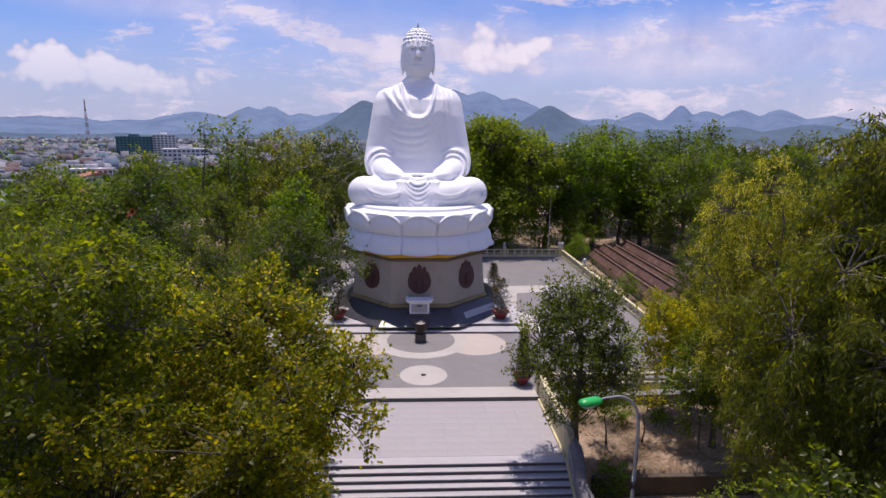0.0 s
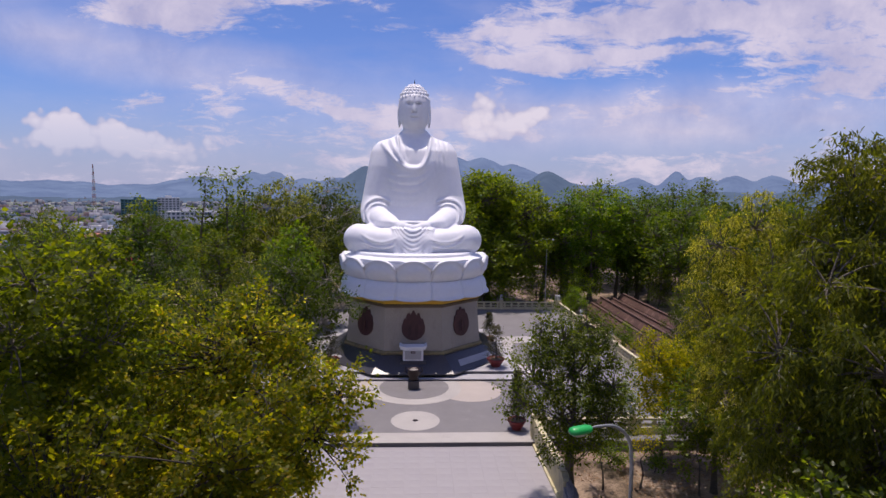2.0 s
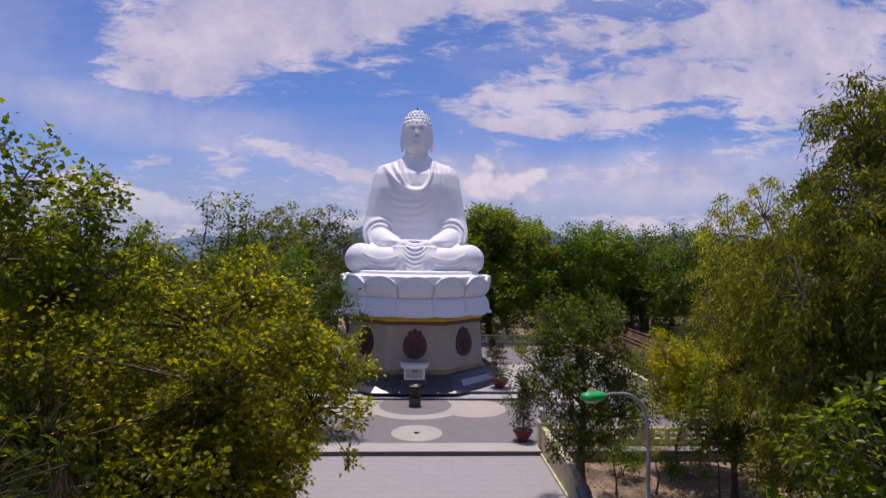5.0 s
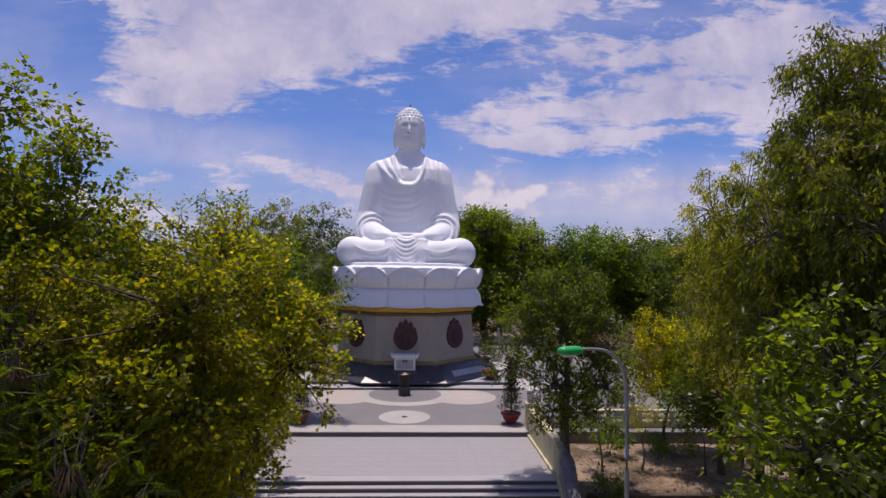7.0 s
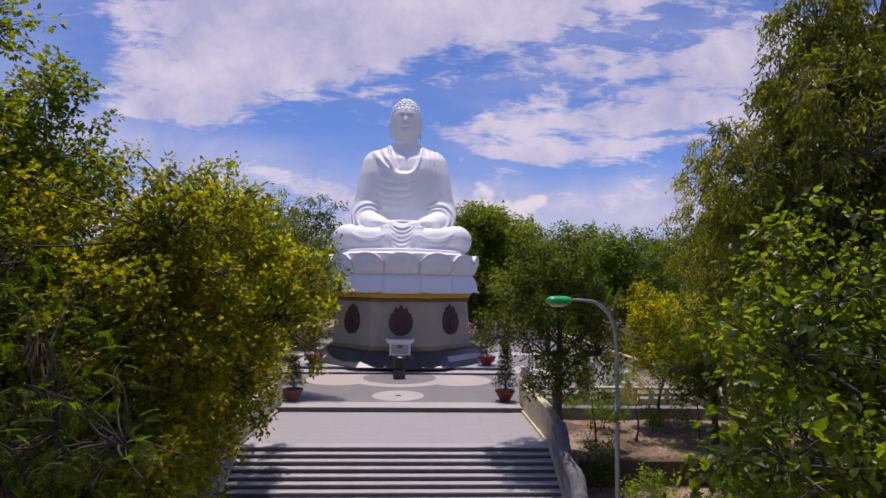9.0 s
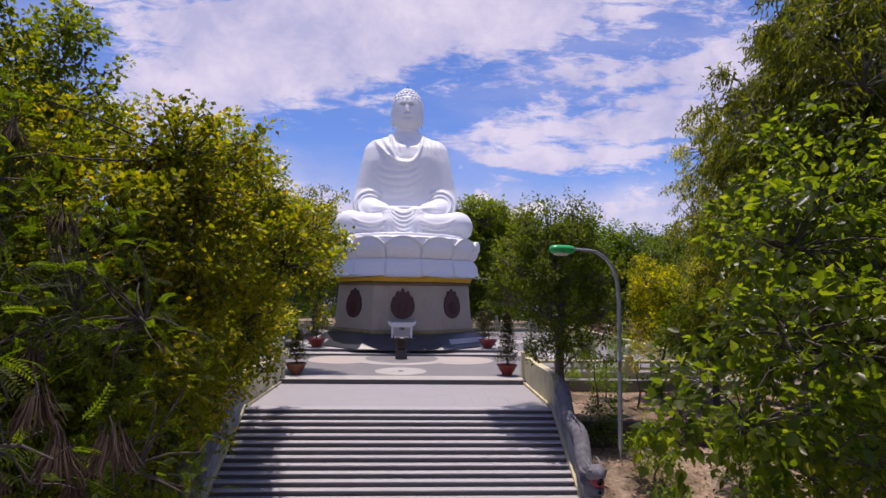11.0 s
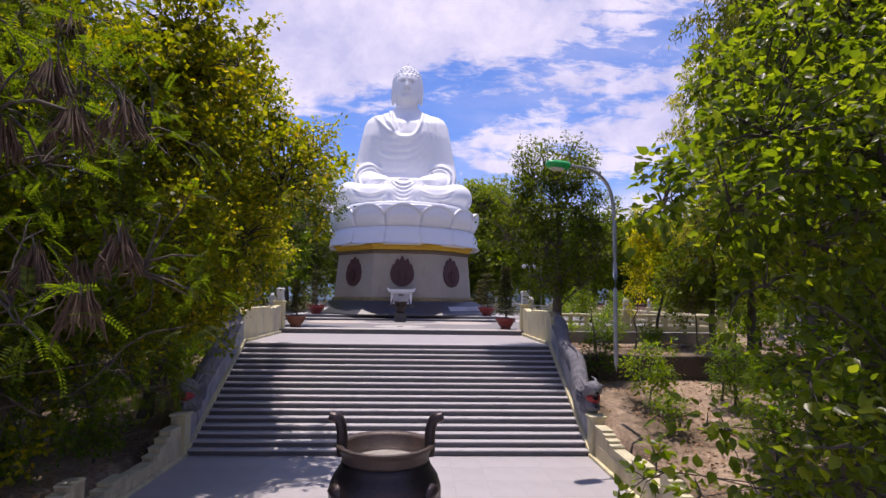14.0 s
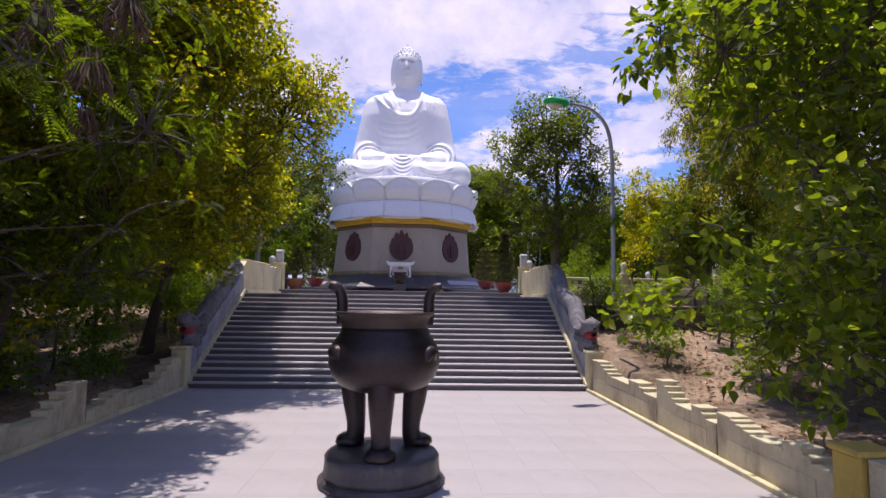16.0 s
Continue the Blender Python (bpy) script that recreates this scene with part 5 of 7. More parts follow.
def lamp_pole(x, y, z, h, arm, label):
    base = tagged(empty("lamp_pole", (x, y, z)), label, "lamp pole")
    part("foot", lathe_bm([(0.12, 0), (0.12, 0.05), (0.07, 0.09)], 12), STEEL, base)
    part("pole", lathe_bm([(0.055, 0.088), (0.045, h * 0.6), (0.035, h)], 12), STEEL, base)
    for side in (-1, 1):
        v, f = tube(smooth_curve([(0, 0, h - 0.1), (side * arm * 0.5, 0, h + 0.06), (side * arm, 0, h + 0.02)], 6), np.full(6, 0.022), 8)
        bar = link("arm", array_mesh("arm", v, f, True), STEEL, base)
        head = part("lamp_head", lathe_bm([(0.0, -0.16), (0.10, -0.13), (0.14, -0.04), (0.11, 0.04), (0.04, 0.07), (0, 0.075)], 12), PALESTONE, bar, "pale lamp head")
        head.location = (side * arm, 0, h - 0.02)


lamp_pole(8.05, 15.8, 3.3, 3.75, 0.34, "slim grey lamp pole on the terrace")
lamp_pole(16.3, 49.6, 3.3, 8.7, 0.75, "tall grey twin lamp pole behind terrace balustrade")


# ---- trees ----
def leaf_arrays(c, axis, normal, length, width, fold, rng):
    """Folded leaf blades: four corners and two triangles each."""
    n = len(c)
    a = unit(axis)
    b = unit(np.cross(normal, a))
    m = np.cross(a, b)
    L, W = length[:, None], width[:, None]
    v = np.stack([c, c + a * L * 0.42 + b * W * 0.5 + m * W * fold, c + a * L, c + a * L * 0.42 - b * W * 0.5 + m * W * fold], 1)
    o = (np.arange(n) * 4)[:, None]
    f = np.concatenate([o + np.array([[0, 1, 2]]), o + np.array([[0, 2, 3]])], 1).reshape(-1, 3)
    return v.reshape(-1, 3), f


def needle_arrays(c, axis, normal, length, width):
    """Slim one-triangle leaves for crowns seen from afar."""
    n = len(c)
    a = unit(axis)
    b = unit(np.cross(normal, a))
    L, W = length[:, None], width[:, None]
    v = np.stack([c + b * W * 0.5, c + a * L, c + a * L * 0.3 - b * W * 0.5], 1)
    return v.reshape(-1, 3), np.arange(n * 3).reshape(-1, 3)


def broad_arrays(c, axis, normal, length, width, rng):
    """Broad heart-shaped blades with a bent middle and a drooping tip."""
    n = len(c)
    a = unit(axis)
    b = unit(np.cross(normal, a))
    m = np.cross(a, b)
    L, W = length[:, None], width[:, None]
    st = c - a * L * 0.02
    v = np.stack([st, c + a * L * 0.12 + b * W * 0.42 + m * W * 0.10, c + a * L * 0.45 + b * W * 0.5 + m * W * 0.10, c + a * L - m * L * 0.14,
                  c + a * L * 0.45 - b * W * 0.5 + m * W * 0.10, c + a * L * 0.12 - b * W * 0.42 + m * W * 0.10], 1)
    o = (np.arange(n) * 6)[:, None]
    f = np.concatenate([o + np.array([t]) for t in ((0, 1, 2), (0, 2, 3), (0, 3, 4), (0, 4, 5))], 1).reshape(-1, 3)
    return v.reshape(-1, 3), f


def crown_shoots(lobes, rng, shoots, reach, hang, leader=0.3):
    """Leafy sprays set evenly over and through each uneven lobe: a row of points along each shoot, and the hub it springs from."""
    out = []
    L = np.array(lobes, float)
    for k, (cx, cy, cz, rx, ry, rz) in enumerate(lobes):
        mean = (rx * ry * rz) ** (1 / 3)
        size = reach * 0.62 * min(1.0, 0.45 + 0.5 * mean)
        gap = size * 1.14
        tries = int(26 * (mean / gap) ** 2) + 5
        d = unit(rng.normal(size=(tries, 3)))
        d[:, 2] = np.where(d[:, 2] < -0.75, -d[:, 2], d[:, 2])
        seed = rng.random() * 50
        swell = np.array([0.94 + 0.70 * noise.noise((q[0] * 1.7 + seed, q[1] * 1.7, q[2] * 1.7)) + 0.30 * noise.noise((q[0] * 4.1 + seed, q[1] * 4.1, q[2] * 4.1)) for q in d])
        deep = np.where(rng.random(tries) < 0.70, rng.uniform(0.74, 1.08, tries), rng.uniform(0.25, 0.70, tries))
        hub = np.array([cx, cy, cz]) + d * np.array([rx, ry, rz]) * (swell * deep * (0.6 if mean < 0.7 else 1.0))[:, None]
        inner = np.zeros(tries, bool)
        for m in range(len(L)):
            if m != k:
                inner |= ((((hub - L[m, :3]) / L[m, 3:]) ** 2).sum(1) < 0.36)
        kept = []
        for i in range(tries):
            if inner[i] and rng.random() < 0.75:
                continue
            if noise.noise(tuple(hub[i] * (0.95 / max(reach, 0.6)) + seed)) < -0.19:
                continue
            if kept and np.min(((hub[kept] - hub[i]) ** 2).sum(1)) < gap * gap * 0.62:
                continue
            kept.append(i)
        for i in kept:
            h, w = hub[i], d[i]
            for q in range(max(int(round(shoots * 0.62 * rng.uniform(0.6, 1.4))), 2)):
                way = unit(w * 0.6 + np.array([0, 0, 0.45]) + rng.normal(size=3) * 0.6)
                ln = size * (0.5 + 0.7 * rng.random())
                if q == 0 and deep[i] > 0.8 and w[2] > 0.0 and rng.random() < leader * 0.55:
                    way, ln = unit(w * 0.7 + np.array([0, 0, 0.9]) + rng.normal(size=3) * 0.35), size * rng.uniform(1.6, 2.7)
                t = np.linspace(0, 1, 6)[:, None]
                out.append((h, h + way * ln * t + np.array([0, 0, -1.0]) * hang * ln * t * t + rng.normal(size=3) * 0.10 * ln * t * (1 - t)))
    return out


def wood_arrays(base, lobes, shoots, rng, girth, lean, twigs):
    """Trunk, limbs to each lobe, boughs off the limbs and a thin twig in some of the shoots."""
    base = np.array(base, float)
    cen = np.array([l[:3] for l in lobes])
    big = np.array([(l[3] * l[4] * l[5]) ** (1 / 3) for l in lobes])
    mid_xy = (cen * big[:, None] ** 2).sum(0) / (big ** 2).sum()
    low, top = cen[:, 2].min(), cen[:, 2].max()
    fork = base + (mid_xy - base) * np.array([0.35, 0.35, 0.0]) + np.array([0, 0, max((low - base[2]) * 0.7, 0.5)])
    tip = np.array([mid_xy[0], mid_xy[1], fork[2] + (top - fork[2]) * 0.85])
    mid = (base + fork) / 2 + np.array([rng.normal() * 0.1 + lean, rng.normal() * 0.1, 0])
    lead = smooth_curve([base - (0, 0, 0.35), mid, fork, (fork + tip) / 2 + rng.normal(size=3) * np.array([0.25, 0.25, 0]), tip], 22)
    lead = np.array(lead)
    hz = np.clip((lead[:, 2] - base[2]) / max(tip[2] - base[2], 0.1), 0, 1)
    pieces = [tube(lead, np.interp(hz, [0, 0.05, 0.4, 1], [girth * 1.4, girth, girth * 0.75, girth * 0.15]), 10)]
    for c, r in zip(cen, big):
        out = math.hypot(c[0] - mid_xy[0], c[1] - mid_xy[1])
        zs = min(max(c[2] - 0.75 * out - 0.3, min(fork[2], c[2] - 0.3)), tip[2] - 0.1)
        st = lead[np.argmin(np.abs(lead[:, 2] - zs))]
        way = c - st
        far = np.linalg.norm(way)
        bend = st + way * 0.5 + rng.normal(size=3) * 0.07 * far * np.array([1, 1, 0.4]) + np.array([0, 0, 0.06 * far])
        g = girth * 0.42 * min(1.0, 0.10 + r / 2.0)
        pieces.append(tube(smooth_curve([st, bend, c], 8), np.linspace(g, g * 0.3, 8), 6))
    for h in np.unique(np.array([q[0] for q in shoots]), axis=0):
        near = cen[np.argmin(((cen - h) ** 2).sum(1))]
        way = h - near
        far = min(1.0, float(np.linalg.norm(way)))
        pieces.append(tube(smooth_curve([near - (0, 0, 0.15 * far), near + way * 0.5 + rng.normal(size=3) * 0.10 * far, h], 4), np.linspace(girth * 0.16, girth * 0.06 + 0.004, 4) * (0.5 + 0.5 * far), 4))
    for h, line in shoots:
        if rng.random() < twigs:
            pieces.append(tube(line[::2], np.array([0.011, 0.008, 0.004]) * (0.6 + girth * 3), 3))
    return gather(pieces)


def feather_arrays(c, axis, normal, rng, length=0.42, pairs=9):
    """Pinnate sprays: two rows of narrow leaflets along a bent stalk."""
    n = len(c)
    a = unit(axis)
    b = unit(np.cross(normal, a))
    m = np.cross(a, b)
    L = length * (0.75 + 0.5 * rng.random(n))[:, None]
    cs, ax, nm = [], [], []
    for i in range(pairs):
        s = (i + 1) / pairs
        p = c + a * L * s - m * L * 0.35 * s * s
        for side in (-1, 1):
            cs.append(p)
            ax.append(unit(b * side + a * 0.45 - m * 0.15))
            nm.append(m)
    cs, ax, nm = np.concatenate(cs), np.concatenate(ax), np.concatenate(nm)
    return needle_arrays(cs, ax, nm, np.full(len(cs), length * 0.24), np.full(len(cs), length * 0.095))


def tree(name, label, base, lobes, leaf, seed, kind="blade", shoots=6, reach=0.9, dense=60, size=0.15, wide=0.6, spread=0.10, girth=0.16, lean=0.0, bark=None, hang=0.25, twigs=0.5, category="tree", slim=False, leader=0.3):
    """A tree: trunk with limbs and twigs, and a crown of leaves set along its shoots (dense: leaves to a metre of shoot)."""
    rng = np.random.default_rng(seed)
    rows = crown_shoots(lobes, rng, shoots, reach, hang, leader)
    thing = tagged(empty(name, base), label, category)
    b = np.array(base, float)
    v, f = wood_arrays(base, lobes, rows, rng, girth, lean, twigs)
    link("trunk", array_mesh("trunk", v - b, f, True), bark or BARK, thing)
    lines = np.array([r[1] for r in rows])
    span = np.linalg.norm(lines[:, -1] - lines[:, 0], axis=1)
    n = np.maximum((span * dense).astype(int), 3)
    pick = np.repeat(np.arange(len(lines)), n)
    t = rng.random(len(pick)) ** 0.75 * 4.999
    i, fr = t.astype(int), (t - t.astype(int))[:, None]
    on = lines[pick, i] * (1 - fr) + lines[pick, i + 1] * fr
    along = unit(lines[pick, i + 1] - lines[pick, i])
    m = len(pick)
    off = rng.normal(size=(m, 3)) * spread
    p = on + off
    axis = unit(along * 0.6 + unit(off) * 0.9 + rng.normal(size=(m, 3)) * 0.3 - np.array([0, 0, 0.25]))
    nrm = unit(np.array([0, 0, 1.0]) + along * 0.3 + rng.normal(size=(m, 3)) * 0.5)
    ln = size * (0.6 + 0.8 * rng.random(m))
    if kind == "weep":
        axis = unit(along * 0.5 + rng.normal(size=(m, 3)) * 0.5 - np.array([0, 0, 0.6]))
        nrm = unit(rng.normal(size=(m, 3)) + np.array([0, 0, 0.6]))
    if kind == "broad":
        v, f = broad_arrays(p, axis, nrm, ln, ln * wide, rng)
    elif kind == "feather":
        v, f = feather_arrays(p, axis, nrm, rng, size, 11)
    elif slim:
        v, f = needle_arrays(p, axis, nrm, ln, ln * wide)
    else:
        v, f = leaf_arrays(p, axis, nrm, ln, ln * wide, 0.12, rng)
    link("crown", array_mesh("crown", v - b, f), leaf, thing)
    return thing


# trees that stand close to the plaza and stairs
# the last three lobes are added unseen behind the crown to shade the stairs
tree("broadleaf_tree", "broad yellow-green leafy tree beside the stairs", (-7.9, 1.2, 1.0),
     [(-6.6, 0.6, 11.2, 2.3, 2.6, 2.1), (-4.6, 0.3, 10.4, 1.8, 2.2, 1.9), (-3.3, 0.2, 8.8, 1.5, 1.8, 1.7), (-4.5, -0.4, 6.8, 1.4, 1.7, 1.6), (-8.4, 1.0, 7.8, 2.3, 2.6, 2.3), (-5.8, -1.6, 7.8, 2.2, 1.8, 2.3), (-6.2, 1.5, 5.4, 1.9, 1.8, 1.5), (-2.6, 1.0, 9.9, 0.8, 1.0, 0.9), (-5.6, 0.4, 12.0, 0.8, 0.8, 0.8), (-5.8, -0.9, 4.6, 1.4, 1.5, 1.1), (-6.6, -2.4, 5.0, 1.8, 1.6, 1.5), (-5.3, 3.0, 8.2, 1.2, 1.5, 1.5), (-5.5, 4.8, 7.0, 1.1, 1.4, 1.2), (-5.1, 2.2, 6.2, 1.0, 1.0, 0.9)],
     LEAF_YELLOW, 11, shoots=7, reach=0.86, dense=38, size=0.135, wide=0.80, spread=0.11, girth=0.19, leader=0.5, bark=DARKBARK)
tree("tall_leafy_tree", "tall open-crowned green tree behind low wall", (-11.2, -1.5, 1.1),
     [(-11.0, 0.0, 12.6, 1.5, 1.6, 1.5), (-8.4, -3.5, 14.8, 0.75, 0.75, 0.85), (-8.1, -6.3, 15.1, 0.75, 0.75, 0.85), (-8.9, -5.8, 13.6, 1.2, 1.2, 1.2), (-8.3, -3.3, 13.0, 0.95, 1.0, 1.0), (-8.9, 0.0, 12.6, 0.7, 0.8, 0.8), (-10.4, -2.8, 13.4, 1.3, 1.3, 1.3), (-12.4, 1.0, 11.0, 2.2, 2.3, 2.4), (-11.6, -3.4, 12.8, 1.9, 1.9, 2.0), (-14.0, 1.0, 12.2, 1.9, 2.0, 1.9), (-10.0, -3.2, 10.4, 1.8, 1.8, 2.0)],
     LEAF_TALL, 12, shoots=7, reach=0.90, dense=40, size=0.135, wide=0.85, spread=0.11, girth=0.17, leader=0.9)
tree("yellowing_tree", "yellow-green tree with turning leaves near plaza", (-7.9, -6.0, 0.5),
     [(-5.2, -6.0, 8.9, 1.9, 2.0, 1.6), (-4.1, -6.2, 10.9, 0.8, 0.8, 0.9), (-3.8, -3.9, 11.2, 0.8, 0.8, 0.9), (-4.0, -6.2, 8.6, 1.2, 1.5, 1.7), (-4.5, -6.4, 6.4, 1.5, 1.7, 1.5), (-7.6, -6.4, 9.4, 2.2, 2.2, 2.2), (-3.9, -5.8, 10.2, 0.9, 1.0, 1.1), (-6.4, -5.6, 6.0, 1.9, 1.8, 1.8), (-9.6, -6.2, 7.8, 2.2, 2.2, 2.3), (-5.3, -6.5, 4.5, 1.2, 1.4, 1.1), (-6.7, -7.4, 4.0, 1.7, 1.6, 1.3)],
     LEAF_TURNING, 13, shoots=8, reach=0.80, dense=40, size=0.125, wide=0.84, spread=0.10, girth=0.17, leader=0.6, bark=DARKBARK)
tree("feathery_tree", "dark feathery-leaved tree hung with dry pods", (-8.2, -11.2, 0.4),
     [(-2.6, -13.4, 6.7, 0.8, 0.7, 0.8), (-2.2, -13.5, 5.0, 0.75, 0.6, 0.7), (-3.4, -13.4, 5.8, 0.9, 0.8, 1.1), (-3.7, -13.2, 8.0, 1.0, 0.8, 1.0), (-5.7, -10.6, 8.2, 1.9, 2.2, 2.2), (-5.6, -11.0, 5.2, 1.6, 2.0, 1.7), (-6.9, -9.4, 9.9, 1.9, 1.9, 1.7), (-5.0, -12.0, 6.6, 1.1, 1.3, 1.4), (-7.6, -11.5, 6.6, 2.0, 2.0, 2.2), (-6.0, -9.2, 3.8, 1.6, 1.5, 1.2), (-4.1, -9.5, 7.7, 1.1, 1.2, 1.4), (-3.8, -9.4, 5.4, 1.0, 1.0, 1.2), (-2.9, -9.9, 5.5, 0.8, 0.7, 0.9), (-2.9, -9.9, 7.6, 0.8, 0.7, 0.8), (-4.1, -7.4, 3.4, 0.8, 1.0, 0.7), (-4.9, -7.6, 3.4, 1.0, 1.2, 0.8), (-3.6, -9.4, 4.0, 0.6, 0.8, 0.5), (-6.1, -7.0, 3.3, 1.2, 1.2, 0.8)],
     LEAF_FEATHER, 14, "feather", shoots=5, reach=0.95, dense=5.8, size=0.29, spread=0.12, girth=0.16, bark=DARKBARK)
tree("stair_tree", "slim dark-green tree beside the landing", (7.32, 6.1, 2.5),
     [(7.2, 6.0, 9.2, 1.6, 1.6, 1.6), (6.9, 6.0, 10.7, 1.0, 1.0, 1.0), (8.3, 6.2, 10.1, 1.0, 1.1, 1.3), (5.5, 6.0, 8.9, 1.1, 1.1, 1.2), (5.1, 5.8, 7.8, 0.8, 0.8, 0.8), (8.9, 5.6, 7.0, 1.2, 1.2, 1.0), (6.9, 6.0, 7.0, 1.3, 1.2, 1.1), (9.2, 6.0, 8.5, 0.9, 1.0, 1.1), (7.8, 5.8, 11.5, 0.55, 0.55, 0.8), (6.3, 6.0, 10.1, 1.0, 1.0, 1.0), (6.8, 6.0, 5.9, 0.8, 0.8, 0.8), (8.3, 6.0, 5.7, 0.9, 0.8, 0.8), (9.4, 6.2, 9.8, 0.6, 0.6, 0.7), (5.8, 6.0, 11.0, 0.5, 0.5, 0.6)],
     LEAF_MID, 15, shoots=7, reach=0.78, dense=38, leader=1.3, size=0.135, wide=0.6, spread=0.10, girth=0.23, lean=0.0)
tree("weeping_tree", "tall weeping olive-green tree with hanging leaves", (13.2, -1.7, 0.9),
     [(12.5, -3.2, 15.6, 1.5, 1.7, 2.0), (12.9, -2.6, 17.4, 1.2, 1.3, 1.3), (14.4, -3.0, 17.6, 1.6, 1.6, 1.6), (10.1, -4.0, 13.0, 1.2, 1.4, 1.6), (10.9, -4.5, 14.9, 1.0, 1.1, 1.3), (12.4, -2.7, 12.6, 2.1, 2.1, 2.5), (10.5, -3.4, 10.6, 1.3, 1.4, 1.7), (14.6, -2.0, 14.6, 2.2, 2.2, 2.6), (15.9, -2.4, 17.0, 1.7, 1.6, 1.8), (16.2, -2.0, 11.6, 2.4, 2.4, 2.6), (12.8, -1.5, 8.6, 1.8, 1.8, 2.0), (13.8, -3.4, 9.4, 2.2, 2.0, 2.2), (13.0, -4.4, 14.2, 1.5, 1.1, 2.4), (12.6, -4.2, 11.4, 1.6, 1.1, 2.0), (11.4, -6.0, 13.0, 1.3, 1.2, 1.5)],
     LEAF_OLIVE, 16, "weep", slim=True, shoots=10, reach=1.15, dense=74, size=0.19, wide=0.30, spread=0.13, girth=0.24, hang=0.95, twigs=0.7, leader=0.0)
tree("olive_tree", "tall airy olive-green tree with drooping branches in yard", (16.2, 6.4, 2.4),
     [(14.7, 7.4, 14.9, 1.1, 1.3, 1.5), (16.2, 7.2, 15.8, 1.4, 1.5, 1.4), (15.4, 6.8, 12.6, 1.7, 1.7, 1.9), (17.6, 6.5, 14.0, 1.8, 1.8, 1.8), (14.3, 7.0, 11.2, 1.1, 1.2, 1.5), (16.2, 6.2, 10.0, 2.0, 2.0, 1.9), (18.4, 6.0, 10.8, 2.0, 2.0, 2.0), (17.2, 4.4, 8.2, 2.0, 2.0, 1.8), (14.6, 5.6, 8.6, 1.4, 1.4, 1.4)],
     LEAF_OLIVE, 17, "weep", slim=True, shoots=8, reach=1.1, dense=66, size=0.17, wide=0.34, spread=0.13, girth=0.19, hang=0.85, twigs=0.4, leader=0.0)
tree("flowering_tree", "slender tree with golden-yellow flowering branches", (13.8, 10.4, 2.4),
     [(13.2, 10.6, 8.4, 0.9, 1.0, 1.2), (14.3, 10.8, 7.2, 1.5, 1.5, 1.5), (13.2, 9.8, 6.2, 1.0, 1.0, 1.0), (15.6, 10.4, 8.0, 1.3, 1.3, 1.2)],
     LEAF_GOLD, 18, shoots=6, reach=0.7, dense=55, size=0.14, wide=0.6, spread=0.10, girth=0.09)
tree("large_leaved_tree", "fresh green large-leaved tree overhanging the plaza", (9.8, -9.0, 0.7),
     [(9.0, -8.0, 9.9, 1.5, 1.6, 1.2), (7.4, -9.1, 8.9, 1.4, 1.6, 1.1), (9.8, -8.4, 8.4, 2.0, 1.8, 1.8), (6.3, -10.6, 7.6, 1.2, 1.4, 0.9), (8.0, -9.6, 7.2, 1.6, 1.6, 1.2), (5.3, -11.2, 6.4, 0.8, 0.9, 0.5), (4.4, -11.2, 6.4, 0.45, 0.6, 0.35), (6.6, -10.8, 6.0, 1.2, 1.2, 0.8), (9.6, -10.6, 6.4, 1.6, 1.6, 1.5), (8.0, -11.6, 5.5, 1.2, 1.2, 0.8), (5.6, -11.4, 5.3, 0.7, 0.7, 0.35), (4.5, -12.5, 3.75, 0.42, 0.4, 0.32), (5.6, -12.3, 4.35, 0.6, 0.5, 0.35), (4.5, -10.6, 2.75, 0.42, 0.4, 0.34), (5.7, -11.3, 2.75, 0.6, 0.6, 0.35), (7.2, -11.4, 3.4, 1.0, 0.9, 0.7), (8.6, -11.4, 3.6, 1.3, 1.1, 1.0), (9.0, -10.2, 2.6, 1.2, 1.0, 0.9), (10.6, -9.8, 9.2, 1.4, 1.4, 1.2), (5.6, -12.4, 3.55, 0.5, 0.5, 0.32), (6.5, -12.2, 3.2, 0.7, 0.6, 0.5), (6.4, -11.2, 2.3, 0.7, 0.7, 0.5), (3.4, -12.4, 2.75, 0.24, 0.24, 0.2), (4.85, -12.4, 2.1, 0.40, 0.35, 0.28), (5.5, -12.5, 2.55, 0.35, 0.35, 0.24), (5.85, -12.5, 1.9, 0.32, 0.3, 0.24), (4.2, -12.5, 3.05, 0.25, 0.25, 0.2)],
     LEAF_BROAD, 19, "broad", shoots=7, reach=0.84, dense=24, size=0.142, wide=0.70, spread=0.10, girth=0.15, hang=0.3, leader=0.1, bark=DARKBARK)


tree("terrace_tree", "dark open-branched tree beside the terrace", (-8.4, 15.2, TER_Z),
     [(-8.6, 15.4, 11.4, 1.5, 1.6, 1.4), (-6.6, 15.4, 10.8, 1.2, 1.3, 1.2), (-5.6, 15.6, 9.4, 0.9, 1.0, 0.8), (-4.2, 14.8, 10.3, 0.8, 0.8, 0.7), (-5.2, 15.2, 12.0, 0.8, 0.8, 0.9), (-7.6, 15.0, 8.8, 1.5, 1.4, 1.2), (-10.2, 15.6, 9.6, 1.6, 1.6, 1.4), (-9.0, 15.2, 7.4, 1.4, 1.4, 1.0), (-6.4, 15.2, 7.2, 1.0, 1.0, 0.9), (-7.4, 15.6, 12.4, 0.8, 0.8, 0.9)],
     LEAF_MID, 20, shoots=6, reach=0.9, dense=30, size=0.17, wide=0.6, spread=0.11, girth=0.17, leader=0.9, bark=PALEBARK)


